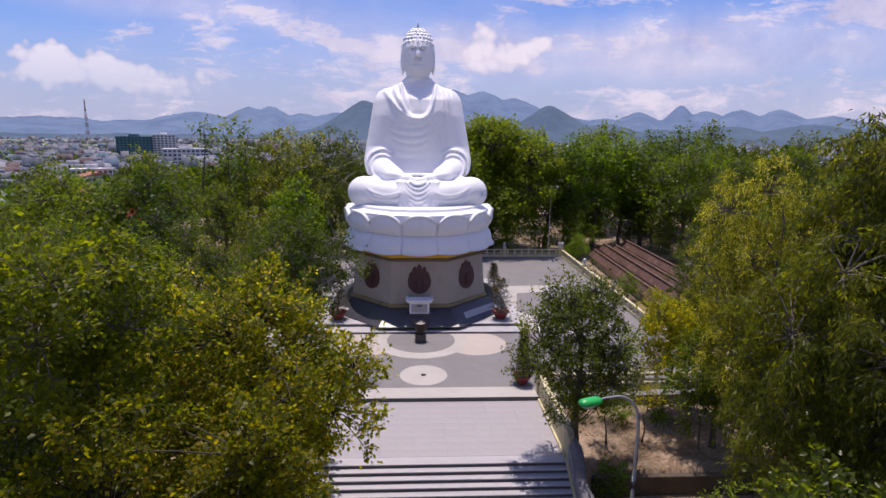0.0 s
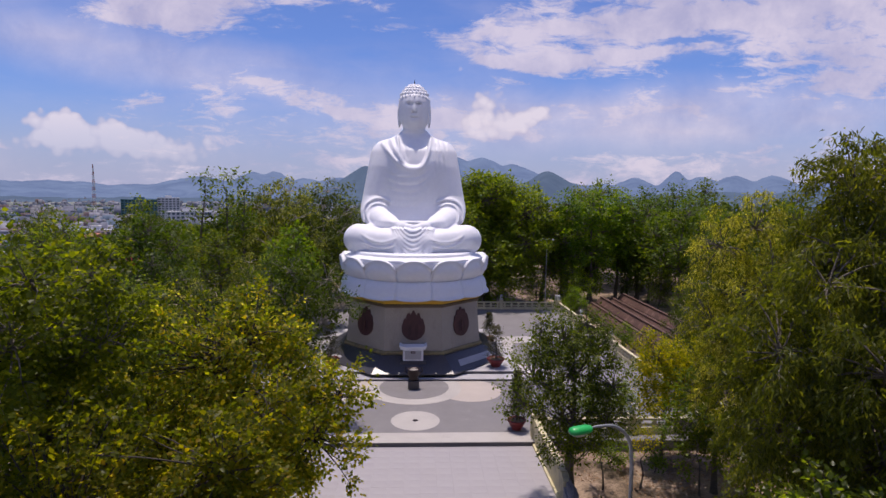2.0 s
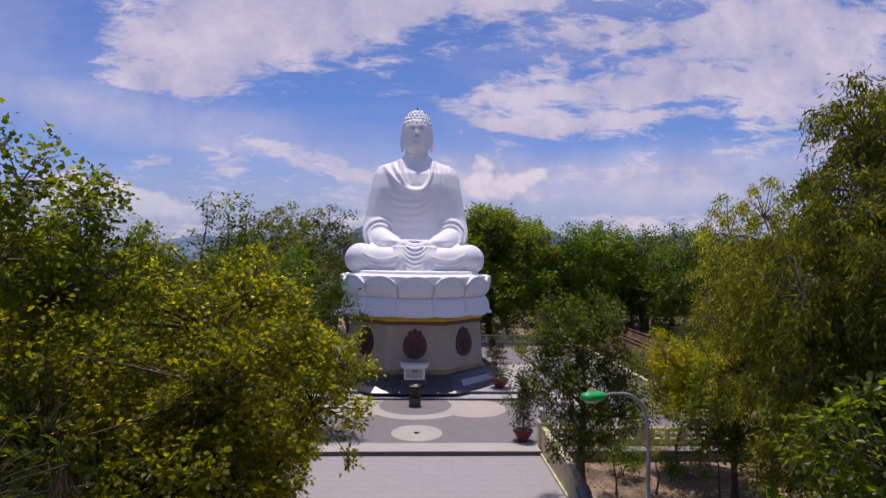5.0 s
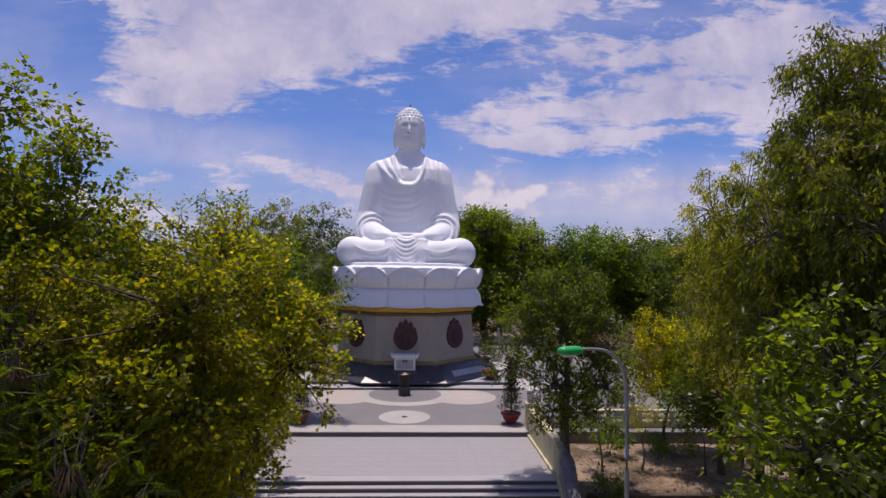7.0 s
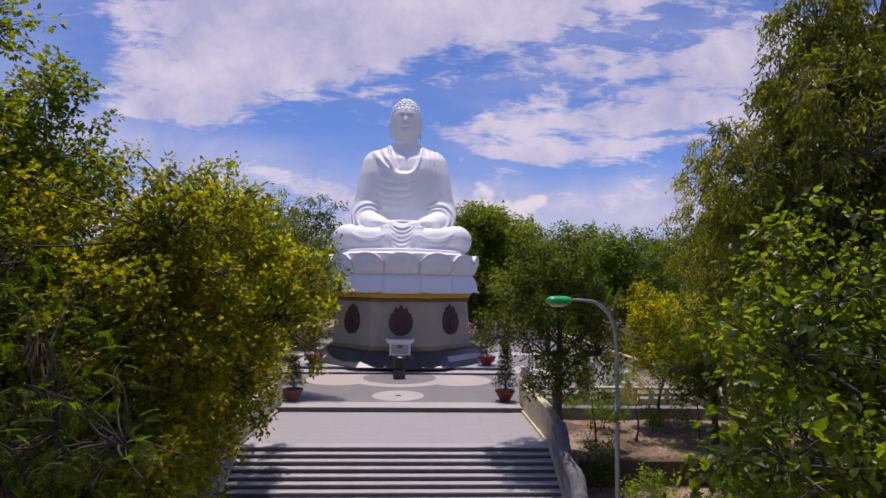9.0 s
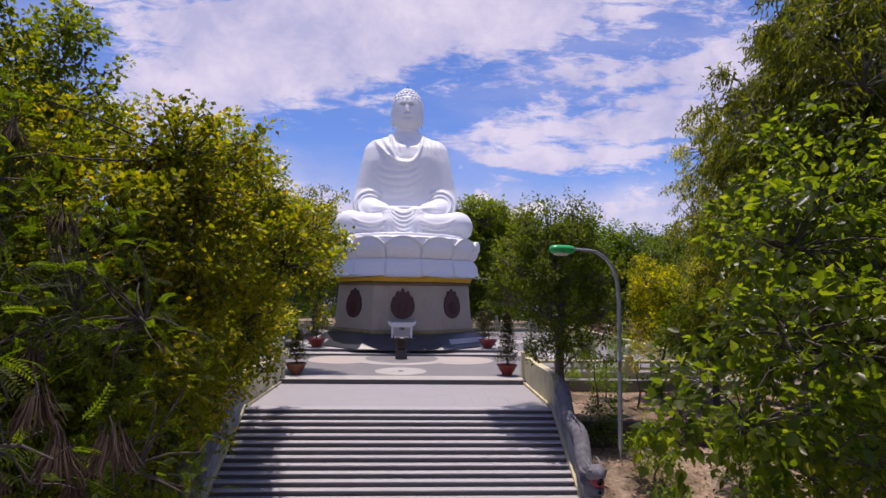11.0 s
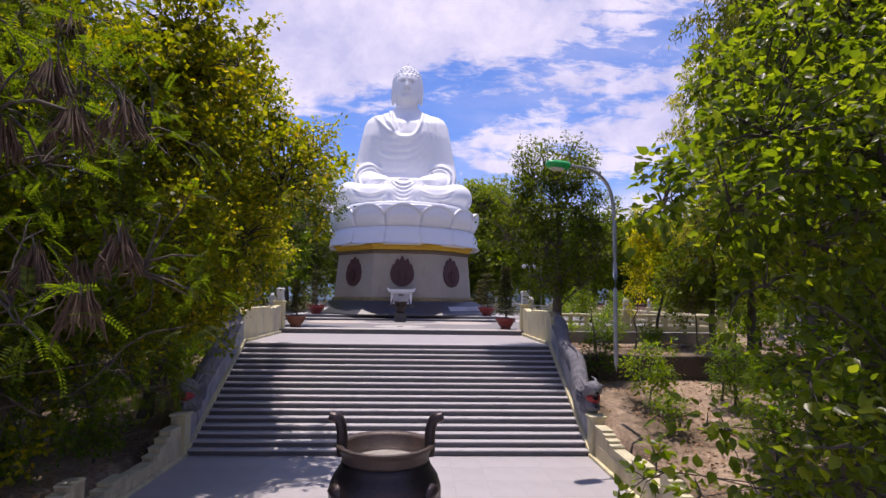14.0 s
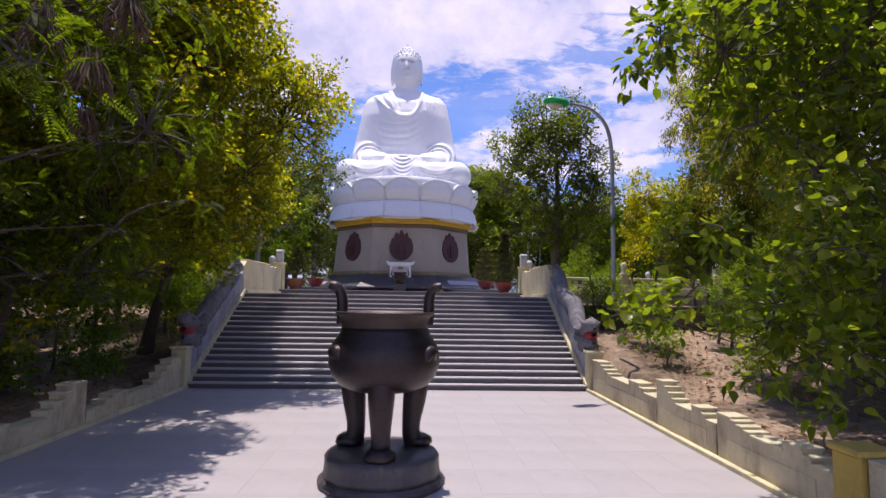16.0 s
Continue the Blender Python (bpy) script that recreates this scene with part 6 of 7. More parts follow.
def pods(clusters):
    """Bunches of dry pods that hang under the feathery tree."""
    for i, (x, y, z) in enumerate(clusters):
        rng = np.random.default_rng(40 + i)
        pieces = []
        for k in range(46):
            a, r = rng.random() * 6.28, 0.15 * math.sqrt(rng.random())
            q = np.array([x + r * math.cos(a), y + r * math.sin(a), z - 0.5 * r + rng.normal() * 0.05])
            ln = 0.10 + 0.12 * rng.random()
            pieces.append(tube([q + (-0.4 * r * math.cos(a), -0.4 * r * math.sin(a), 0.14), q, q + (0.05 * math.cos(a), 0.05 * math.sin(a), -ln * 0.5), q + (0.06 * math.cos(a) + rng.normal() * 0.03, 0.06 * math.sin(a), -ln)], [0.004, 0.010, 0.011, 0.003], 4))
        stem = tube([(x - 0.05, y, z + 0.26), (x - 0.02, y, z + 0.18), (x, y, z + 0.05)], [0.006, 0.008, 0.016], 5)
        o = np.array([x, y, z])
        bunch = tagged(empty("pod_bunch", o), "bunch of dry brown seed pods hanging from branches", "seed pods", group="hanging pods")
        link("stem", array_mesh("stem", stem[0] - o, stem[1], True), BARK, bunch)
        v, f = gather(pieces)
        tagged(link("seed_head", array_mesh("seed_head", v - o, f), POD, bunch), kind="stuff")


pods([(-2.7, -13.3, 8.45), (-2.15, -13.3, 7.0), (-1.95, -13.3, 6.6), (-1.5, -13.3, 6.65), (-2.55, -13.3, 6.45), (-1.75, -13.3, 4.95), (-1.4, -13.4, 5.45), (-2.1, -13.4, 5.3), (-2.7, -13.3, 7.0), (-5.0, -9.8, 10.3), (-4.0, -10.6, 7.05), (-3.4, -10.6, 5.35), (-4.7, -10.8, 6.3), (-3.9, -10.3, 8.9)])


# ---- further trees, a few forms set out many times ----
FORMS = {}


def form(name, label, lobes, leaf, seed, **kw):
    t = tree(name, label, (0, 0, 0), lobes, leaf, seed, **kw)
    FORMS[name] = [t, False]
    t["group"] = "hill trees"


def crown_lobes(seed, n, low, high, wide, size, narrow=0.35):
    """Lobes set round an oval crown between two heights, widest below its middle."""
    rng = np.random.default_rng(seed)
    out = []
    for k in range(n):
        f = (k + 0.5) / n
        z = low + (high - low) * f
        girth = wide * (math.sin(math.pi * min(0.14 + 0.80 * f, 1.0)) ** 0.7) * (1 - narrow * f)
        a = k * 2.4 + rng.random() * 0.9
        r = size * rng.uniform(0.75, 1.25) * (1.05 - 0.35 * f)
        off = max(girth - r * 0.75, 0.0)
        out.append((off * math.cos(a), off * math.sin(a), z, r, r, r * rng.uniform(0.75, 1.05)))
    return out


form("round_tree", "round-crowned green tree on the hillside", crown_lobes(1, 12, 3.4, 9.2, 3.4, 1.45, 0.2), LEAF_HILL, 21, slim=True, shoots=5, reach=0.95, dense=20, size=0.215, wide=0.78, spread=0.16, girth=0.2, twigs=0.05, leader=0.0)
form("dense_tree", "dense deep-green tree on the hillside", crown_lobes(2, 9, 3.0, 9.8, 2.8, 1.35, 0.4), LEAF_HILL_DARK, 22, slim=True, shoots=5, reach=0.95, dense=17, size=0.22, wide=0.76, spread=0.16, girth=0.2, twigs=0.05, leader=0.1)
form("column_tree", "tall narrow green tree on the hillside", crown_lobes(3, 9, 3.6, 10.6, 1.35, 0.80, 0.45), LEAF_HILL, 23, slim=True, shoots=5, reach=0.85, dense=24, size=0.22, wide=0.6, spread=0.14, girth=0.14, twigs=0.1, leader=0.3)
form("olive_hill_tree", "airy olive-green weeping tree on the hillside", crown_lobes(4, 11, 3.8, 10.4, 2.5, 1.05, 0.3), LEAF_GREYGREEN, 24, slim=True, kind="weep", shoots=5, reach=1.15, dense=42, size=0.21, wide=0.46, spread=0.15, girth=0.18, twigs=0.15, bark=PALEBARK, hang=0.7, leader=0.3)
form("bright_tree", "fresh green bushy tree on the hillside", crown_lobes(5, 9, 1.8, 6.0, 2.5, 1.15, 0.3), LEAF_BRIGHT, 25, slim=True, shoots=5, reach=0.9, dense=22, size=0.20, wide=0.74, spread=0.15, girth=0.14, twigs=0.06, leader=0.15)


form("great_tree", "great spreading dense green tree behind the terrace", crown_lobes(6, 26, 4.0, 14.0, 6.8, 2.3, 0.0) + [(0, 0, 12.2, 3.4, 3.4, 2.2), (0, 0, 8.5, 4.6, 4.6, 3.0)], LEAF_HILL, 26, slim=True, shoots=6, reach=0.95, dense=17, size=0.30, wide=0.80, spread=0.18, girth=0.34, twigs=0.03, leader=0.05)
form("fresh_tree", "tall fresh-green tree on the hillside", crown_lobes(7, 11, 3.2, 10.4, 2.1, 1.05, 0.45), LEAF_BRIGHT, 27, slim=True, shoots=5, reach=0.95, dense=20, size=0.25, wide=0.78, spread=0.15, girth=0.16, twigs=0.05, leader=0.2)


def plant(name, x, y, top, spread=1.0):
    """Stands a hill tree at a place of the plan so that its top comes to the given height."""
    ob, used = FORMS[name]
    z = float(ground_height(x, y)) - 0.05
    if abs(x) < 17.4 and 12.9 < y < 49.5:
        z = TER_Z
    tall = max((Vector(c).z for c in ob.children[1].bound_box))
    s = max((top - z) / tall, 0.2)
    m = pose(x, y, z, 0, 0, (x * 37 + y * 91) % 360) @ Matrix.Diagonal((s * spread, s * spread, s, 1))
    if not used:
        ob.matrix_basis = m
        FORMS[name][1] = True
        return ob
    made = copy_thing(ob, Matrix.Identity(4))
    made.matrix_basis = m
    return made


R, D, C, O, B, G, F = "round_tree", "dense_tree", "column_tree", "olive_hill_tree", "bright_tree", "great_tree", "fresh_tree"
HILL = [
    # west of the terrace and stairs
    (F, -10.4, 31.0, 14.2), (F, -11.9, 29.5, 12.8), (B, -11.8, 27.0, 10.4), (O, -12.5, 37.0, 18.5), (O, -9.3, 40.0, 18.6), (O, -14.4, 39.0, 18.3), (D, -12.0, 42.0, 17.2), (D, -11.0, 39.0, 14.5), (O, -17.6, 39.0, 17.2), (C, -18.6, 38.0, 19.2), (C, -20.6, 38.0, 19.0), (C, -16.0, 35.0, 18.8),
    (D, -20.5, 26.0, 12.5), (R, -24.5, 33.0, 15.0), (O, -26.0, 36.0, 16.0), (C, -25.0, 34.0, 16.4), (R, -31.0, 33.0, 14.8), (O, -34.5, 35.0, 15.4), (D, -38.0, 39.0, 14.0), (R, -19.0, 19.0, 11.2), (O, -14.8, 21.0, 11.0),
    (D, -11.8, 15.6, 9.6), (R, -15.5, 10.5, 10.6), (B, -10.2, 10.5, 8.2), (D, -19.5, 9.0, 11.8), (O, -22.0, 15.0, 12.4), (R, -26.0, 22.0, 12.0), (R, -17.0, 2.5, 12.8), (D, -22.5, 1.5, 13.2),
    (D, -14.2, 20.0, 10.4), (B, -13.6, 16.5, 8.4), (O, -13.0, 25.5, 12.4), (D, -17.6, 24.0, 11.4), (D, -16.8, 30.0, 13.6), (F, -13.4, 13.0, 9.2),
    (B, -9.6, 5.6, 6.8), (D, -9.4, -3.2, 7.6), (D, -12.6, 3.6, 9.6), (B, -8.6, -9.4, 4.2), (B, -10.6, -6.8, 4.6), (B, -9.0, 0.2, 4.4), (B, -8.2, 3.4, 4.8), (D, -12.4, -9.0, 8.8), (D, -13.6, -5.5, 10.2), (R, -16.5, -11.0, 11.0), (D, -11.8, -13.5, 9.5), (B, -9.8, -8.8, 5.4), (B, -11.4, -3.6, 6.2), (D, -14.0, 47.5, 15.2), (R, -22.0, 52.0, 15.4), (D, -8.6, 52.5, 16.8), (O, -31.0, 52.0, 14.0),
    # behind the statue and to the east
    (G, 9.9, 56.5, 20.2),  (D, 17.4, 55.5, 16.6), (F, 20.2, 55.5, 17.6), (B, 11.5, 52.0, 10.0), (F, 24.4, 57.0, 17.8), (C, 22.8, 61.0, 18.4), (F, 28.4, 58.0, 17.4), (R, 31.6, 59.0, 17.2), (D, 0.5, 58.5, 15.2), (D, -3.8, 57.0, 16.0),
    (R, 34.5, 52.0, 16.8), (D, 38.0, 46.0, 15.4), (O, 33.0, 40.0, 13.4), (R, 36.0, 33.0, 14.0), (D, 31.0, 26.0, 12.4), (O, 26.6, 20.0, 12.6), (R, 23.5, 13.0, 12.2), (O, 21.0, 7.5, 12.2), (R, 25.5, 3.5, 14.0),
    (D, 19.0, -2.5, 13.0), (O, 21.0, -6.0, 17.0), (R, 16.0, -8.5, 12.4), (D, 13.4, -12.5, 10.6), (O, 27.0, -4.0, 16.5), (B, 11.2, -5.8, 6.0), (O, 20.0, 21.0, 9.6), (O, 22.8, 24.0, 11.2), (D, 20.4, 19.5, 7.6), (B, 20.2, 24.5, 5.6), (R, 42.0, 58.0, 17.0), (D, 48.0, 50.0, 16.2), (R, 46.0, 38.0, 15.4), (O, 52.0, 64.0, 18.0),
    (R, 36.0, 68.0, 18.6), (D, 28.0, 72.0, 19.0), (R, 44.0, 76.0, 19.4), (D, 54.0, 84.0, 20.4), (R, 34.0, 84.0, 20.2), (D, 62.0, 70.0, 18.6), (D, 22.0, 64.0, 15.0), (B, 15.5, 51.5, 8.0), (B, 20.5, 52.5, 8.6), (B, 25.0, 60.0, 9.0), (D, 21.0, 57.0, 10.0), (D, 24.5, 58.5, 9.0), (D, 29.5, 57.0, 9.6), (D, 33.0, 58.0, 11.0), (D, 31.0, 50.0, 9.0), (D, 31.5, 43.0, 8.6), (D, 30.5, 38.0, 8.4), (D, 9.0, 52.5, 8.0), (D, 5.0, 53.0, 8.0), (B, 31.0, 33.0, 8.0), (D, 27.5, 26.0, 9.6), (D, 17.5, 1.0, 8.4), (R, 14.8, 7.0, 9.4), (B, 18.6, 9.6, 6.4), (B, 16.4, -5.0, 6.4), (B, 12.2, 0.8, 3.8), (D, 15.8, -2.0, 6.2), (B, 14.4, -4.6, 4.4), (B, 11.0, -3.2, 3.2), (B, 12.6, 25.5, 5.4), (B, 19.6, 48.2, 6.4), (B, 10.8, 14.4, 6.0), (B, 13.4, 15.6, 5.6), (B, 20.2, 33.0, 5.4),
]
for name, x, y, top in HILL:
    plant(name, x, y, top, 1.18 if name in (R, D) else 1.1)


def far_woods():
    """Crowns of the wood that runs on over the hill, too many to count."""
    rng = np.random.default_rng(77)
    cs, ax, nm, ln = [], [], [], []
    for k in range(300):
        a, d = math.radians(rng.uniform(2, 56)), rng.uniform(75, 330)
        x, y = d * math.sin(a), d * math.cos(a) - 5
        if k > 225:
            a = math.radians(rng.uniform(-52, 2))
            d = rng.uniform(60, 210)
            x, y = d * math.sin(a), d * math.cos(a)
        g = float(ground_height(x, y))
        h = rng.uniform(9, 15) if x > 0 else rng.uniform(8, 12.5)
        r = rng.uniform(2.6, 4.6)
        n = 520
        u = unit(rng.normal(size=(n, 3)))
        u[:, 2] = np.abs(u[:, 2]) * 1.2 - 0.35
        p = np.array([x, y, g + h - r]) + u * np.array([r, r, r * 0.95]) * (0.7 + 0.4 * rng.random(n))[:, None]
        cs.append(p)
        ax.append(unit(u + rng.normal(size=(n, 3)) * 0.8))
        nm.append(unit(u + np.array([0, 0, 0.8]) + rng.normal(size=(n, 3)) * 0.4))
        ln.append(np.full(n, 0.9) * (0.6 + 0.7 * rng.random(n)))
    cs, ax, nm, ln = map(np.concatenate, (cs, ax, nm, ln))
    v, f = needle_arrays(cs, ax, nm, ln, ln * 0.75)
    tagged(link("far_woods", array_mesh("far_woods", v, f), LEAF_HILL_DARK), "distant green woodland running over the hill", "woods", kind="stuff")


far_woods()


# ---- potted plants ----
def potted(x, y, z, pot, h, seed, label, tiers, r, wide=1.0):
    base = tagged(empty("potted_plant", (x, y, z)), label, "potted plant", group="terrace pots")
    p = part("pot", lathe_bm([(0.26, 0), (0.30, 0.05), (0.27, 0.09), (0.42, 0.28), (0.52, 0.50), (0.58, 0.56), (0.56, 0.62), (0.46, 0.62), (0.44, 0.54)], 28), pot, base, smooth=True)
    p.scale = (wide, wide, 1.0 + 0.35 * (wide - 1))
    part("soil", lathe_bm([(0.44, 0.54), (0.2, 0.57), (0.02, 0.57)], 20), SOIL, p)
    rng = np.random.default_rng(seed)
    pieces = [tube(smooth_curve([(0, 0, 0.5), (0.05, 0.03, h * 0.4), (-0.04, 0.02, h * 0.7), (0, 0, h)], 12), np.linspace(0.055, 0.012, 12), 7)]
    cs, ax, nm = [], [], []
    for i in range(tiers):
        f = (i + 0.6) / tiers
        zc, rr = 0.75 + (h - 0.75) * f, r * (1 - 0.72 * f) * (0.85 + 0.3 * rng.random())
        for a in np.arange(4) * 1.571 + i * 0.7 + rng.random(4) * 0.5:
            q = np.array([rr * 0.62 * math.cos(a), rr * 0.62 * math.sin(a), zc])
            pieces.append(tube([(0, 0, zc - 0.12), q * (0.5, 0.5, 1), q], [0.018, 0.014, 0.006], 4))
            n = 120
            o = rng.normal(size=(n, 3)) * np.array([rr * 0.24, rr * 0.24, 0.065])
            cs.append(q + o)
            ax.append(unit(o + rng.normal(size=(n, 3)) * 0.1))
            nm.append(unit(np.array([0, 0, 1.0]) + rng.normal(size=(n, 3)) * 0.5))
    v, f = gather(pieces)
    link("stem", array_mesh("stem", v, f, True), BARK, base)
    cs, ax, nm = map(np.concatenate, (cs, ax, nm))
    ln = 0.10 * (0.7 + 0.6 * rng.random(len(cs)))
    v, f = leaf_arrays(cs, ax, nm, ln, ln * 0.5, 0.1, rng)
    link("foliage", array_mesh("foliage", v, f), LEAF_POT, base)


potted(6.2, 13.35, TER_Z, REDPOT, 3.5, 51, "clipped dark-green shrub in red glazed pot", 9, 0.68)
potted(-5.55, 13.35, TER_Z, CLAYPOT, 2.4, 52, "clipped green shrub in brown clay pot", 5, 0.8)
potted(6.55, 24.6, PLAT_Z, REDPOT, 3.3, 53, "tiered bonsai tree in wide red pot", 6, 1.15, 1.25)
potted(-6.45, 24.6, PLAT_Z, REDPOT, 3.3, 54, "tiered bonsai tree in wide red pot", 6, 1.15, 1.25)
potted(6.9, 31.5, PLAT_Z, CLAYPOT, 2.9, 55, "tall dark clipped shrub in clay pot", 7, 0.8)


# ---- long sheds east of the terrace ----
def shed(x0, y0, x1, y1, z, width, label):
    d = Vector((x1 - x0, y1 - y0, 0))
    L = d.length
    base = tagged(empty("long_shed", (x0, y0, z)), label, "shed", group="long sheds")
    base.rotation_euler = (0, 0, math.atan2(d.y, d.x))
    part("wall", box_bm(0, L, -width / 2 + 0.3, width / 2 - 0.3, -3.2, -0.15), PALEWALL, base)
    for s in (-1, 1):
        n, pts = int(width / 2 / 0.2), []
        for k in range(n + 1):
            w = s * width / 2 * k / n
            pts.append((w, 0.75 - 0.75 * k / n + (0.05 if k % 2 else 0.0)))
        rows = []
        for k in range(int(L / 0.28) + 1):
            rows.append([(k * 0.28, w, h + (0.05 if k % 2 else 0.0)) for w, h in ((0, 0.75), (s * width / 4, 0.38), (s * width / 2, 0.0))])
        a = np.array(rows).reshape(-1, 3)
        v = np.concatenate([a, a - (0, 0, 0.04)])
        f, m, h = [], 3, len(a)
        for i in range(len(rows) - 1):
            for j in range(2):
                q = (i * m + j, (i + 1) * m + j, (i + 1) * m + j + 1, i * m + j + 1)
                f += [q, tuple(h + t for t in q[::-1])]
        link("roof_sheet", array_mesh("roof_sheet", v, f), RUST, base, "rusty corrugated roof sheet")
    part("ridge_cap", box_bm(0, L, -0.16, 0.16, 0.76, 0.84, 0.02), RUST, base)


shed(21.9, 24.5, 22.3, 50.0, 3.3, 1.45, "long low shed with rusty brown roof")
shed(23.6, 26.0, 24.0, 51.5, 3.75, 1.30, "long low shed with rusty brown roof")
shed(25.6, 28.0, 25.9, 53.0, 3.4, 1.45, "long low shed with rusty brown roof")
shed(27.4, 29.5, 27.7, 54.0, 3.8, 1.30, "long low shed with rusty brown roof")


# ---- the town on the plain ----
def box_arrays(x, y, z, w, d, h, a):
    c, s = math.cos(a), math.sin(a)
    q = np.array([(i, j, k) for k in (0, 1) for i, j in ((-1, -1), (1, -1), (1, 1), (-1, 1))], float)
    v = np.stack([x + c * q[:, 0] * w / 2 - s * q[:, 1] * d / 2, y + s * q[:, 0] * w / 2 + c * q[:, 1] * d / 2, z + q[:, 2] * h], -1)
    return v, np.array([(0, 1, 2, 3)[::-1], (4, 5, 6, 7), (0, 1, 5, 4), (1, 2, 6, 5), (2, 3, 7, 6), (3, 0, 4, 7)])


def town():
    rng = np.random.default_rng(91)
    m, t, b = material("hazed_town_walls_and_roofs")
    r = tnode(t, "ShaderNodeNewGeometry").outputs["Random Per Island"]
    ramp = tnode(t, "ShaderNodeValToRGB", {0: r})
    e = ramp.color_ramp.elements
    # distance haze is put into these tones, dimmed and blued
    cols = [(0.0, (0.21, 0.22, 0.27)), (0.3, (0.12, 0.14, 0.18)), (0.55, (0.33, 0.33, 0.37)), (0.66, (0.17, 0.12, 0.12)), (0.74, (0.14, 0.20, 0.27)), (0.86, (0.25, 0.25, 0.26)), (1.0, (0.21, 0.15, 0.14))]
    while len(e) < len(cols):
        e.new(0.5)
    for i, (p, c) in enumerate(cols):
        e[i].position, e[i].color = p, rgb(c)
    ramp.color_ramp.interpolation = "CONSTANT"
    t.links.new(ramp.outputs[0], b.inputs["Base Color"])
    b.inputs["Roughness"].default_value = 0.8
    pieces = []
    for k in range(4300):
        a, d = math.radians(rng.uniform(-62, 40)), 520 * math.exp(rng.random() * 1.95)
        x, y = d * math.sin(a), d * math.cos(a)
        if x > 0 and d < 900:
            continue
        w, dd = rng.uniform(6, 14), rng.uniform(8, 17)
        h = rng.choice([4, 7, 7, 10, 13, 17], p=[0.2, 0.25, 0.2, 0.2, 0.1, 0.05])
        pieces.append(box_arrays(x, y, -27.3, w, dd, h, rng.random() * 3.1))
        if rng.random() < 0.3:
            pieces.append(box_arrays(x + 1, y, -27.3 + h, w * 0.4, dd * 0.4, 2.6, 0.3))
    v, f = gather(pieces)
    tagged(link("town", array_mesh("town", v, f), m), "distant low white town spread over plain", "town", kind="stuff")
    cs, ax, nm, ln = [], [], [], []
    for k in range(1150):
        a, d = math.radians(rng.uniform(-60, 30)), 250 * math.exp(rng.random() * 2.1)
        n = 22
        u = unit(rng.normal(size=(n, 3)))
        u[:, 2] = np.abs(u[:, 2])
        rr = rng.uniform(4, 8)
        cs.append(np.array([d * math.sin(a), d * math.cos(a), -26]) + u * rr * np.array([1.3, 1.3, 1.0]))
        ax.append(unit(u + rng.normal(size=(n, 3))))
        nm.append(unit(u + (0, 0, 1.0)))
        ln.append(np.full(n, 4.4))
    cs, ax, nm, ln = map(np.concatenate, (cs, ax, nm, ln))
    v, f = leaf_arrays(cs, ax, nm, ln, ln * 0.8, 0.12, rng)
    tagged(link("town_trees", array_mesh("town_trees", v, f), LEAF_DARK), "dark trees scattered between the town's houses", "trees", kind="stuff")


town()


def tower_block(name, x, y, w, d, h, turn, floors, cols, wall, glass, label, z=-27.3):
    base = tagged(empty(name, (x, y, z)), label, "building")
    base.rotation_euler = (0, 0, turn)
    part("wall", box_bm(-w / 2, w / 2, -d / 2, d / 2, 0, h), wall, base)
    part("roof", box_bm(-w / 2 - 0.5, w / 2 + 0.5, -d / 2 - 0.5, d / 2 + 0.5, h + 0.02, h + 0.9), wall, base)
    part("stair_head", box_bm(-w * 0.15, w * 0.15, -d * 0.2, d * 0.2, h + 0.92, h + 4.2), wall, base)
    pane = None
    for i in range(floors):
        for j in range(cols):
            px, pz = -w / 2 + (j + 0.5) * w / cols, (i + 0.5) * h / floors
            if pane is None:
                pane = part("window", box_bm(-w / cols * 0.32, w / cols * 0.32, -0.12, 0.12, -h / floors * 0.28, h / floors * 0.28), glass, base)
            else:
                pane = link("window", pane.data, None, base)
            pane.location = (px, -d / 2 - 0.02, pz)


GLASS = surface("dark_window_glass", (0.05, 0.07, 0.09), (0.09, 0.12, 0.15), 0.15, 0.5, 5.0, 0.0)
# haze of the distance is mixed into the net's green
NET = surface("hazed_scaffold_net", (0.05, 0.13, 0.15), (0.075, 0.17, 0.20), 0.8, 0.05, 0.6, 0.1)
PLASTER = surface("pale_town_plaster", (0.52, 0.52, 0.54), (0.66, 0.66, 0.67), 0.8, 0.05, 0.6, 0.1, stain=(0.40, 0.40, 0.41))
ROOFRED = surface("red_clay_roof", (0.30, 0.10, 0.06), (0.42, 0.16, 0.10), 0.8, 0.2, 3.0, 0.2)
tower_block("netted_tower", -432, 880, 50, 30, 34, 0.45, 9, 10, NET, surface("dark_net_opening", (0.01, 0.045, 0.04), (0.02, 0.07, 0.06), 0.9, 0.1, 1.0, 0), "tall building wrapped in dark green scaffold netting")
tower_block("hotel_block", -398, 905, 32, 24, 37, 0.42, 10, 6, PLASTER, GLASS, "pale multi-storey hotel block with rows of windows")
tower_block("white_hall", -308, 760, 56, 22, 20, 0.40, 4, 10, PLASTER, GLASS, "long white public building with flat roof")
tower_block("school_block", -272, 470, 30, 14, 12, 0.5, 3, 8, PLASTER, GLASS, "pale three-storey building with window rows")


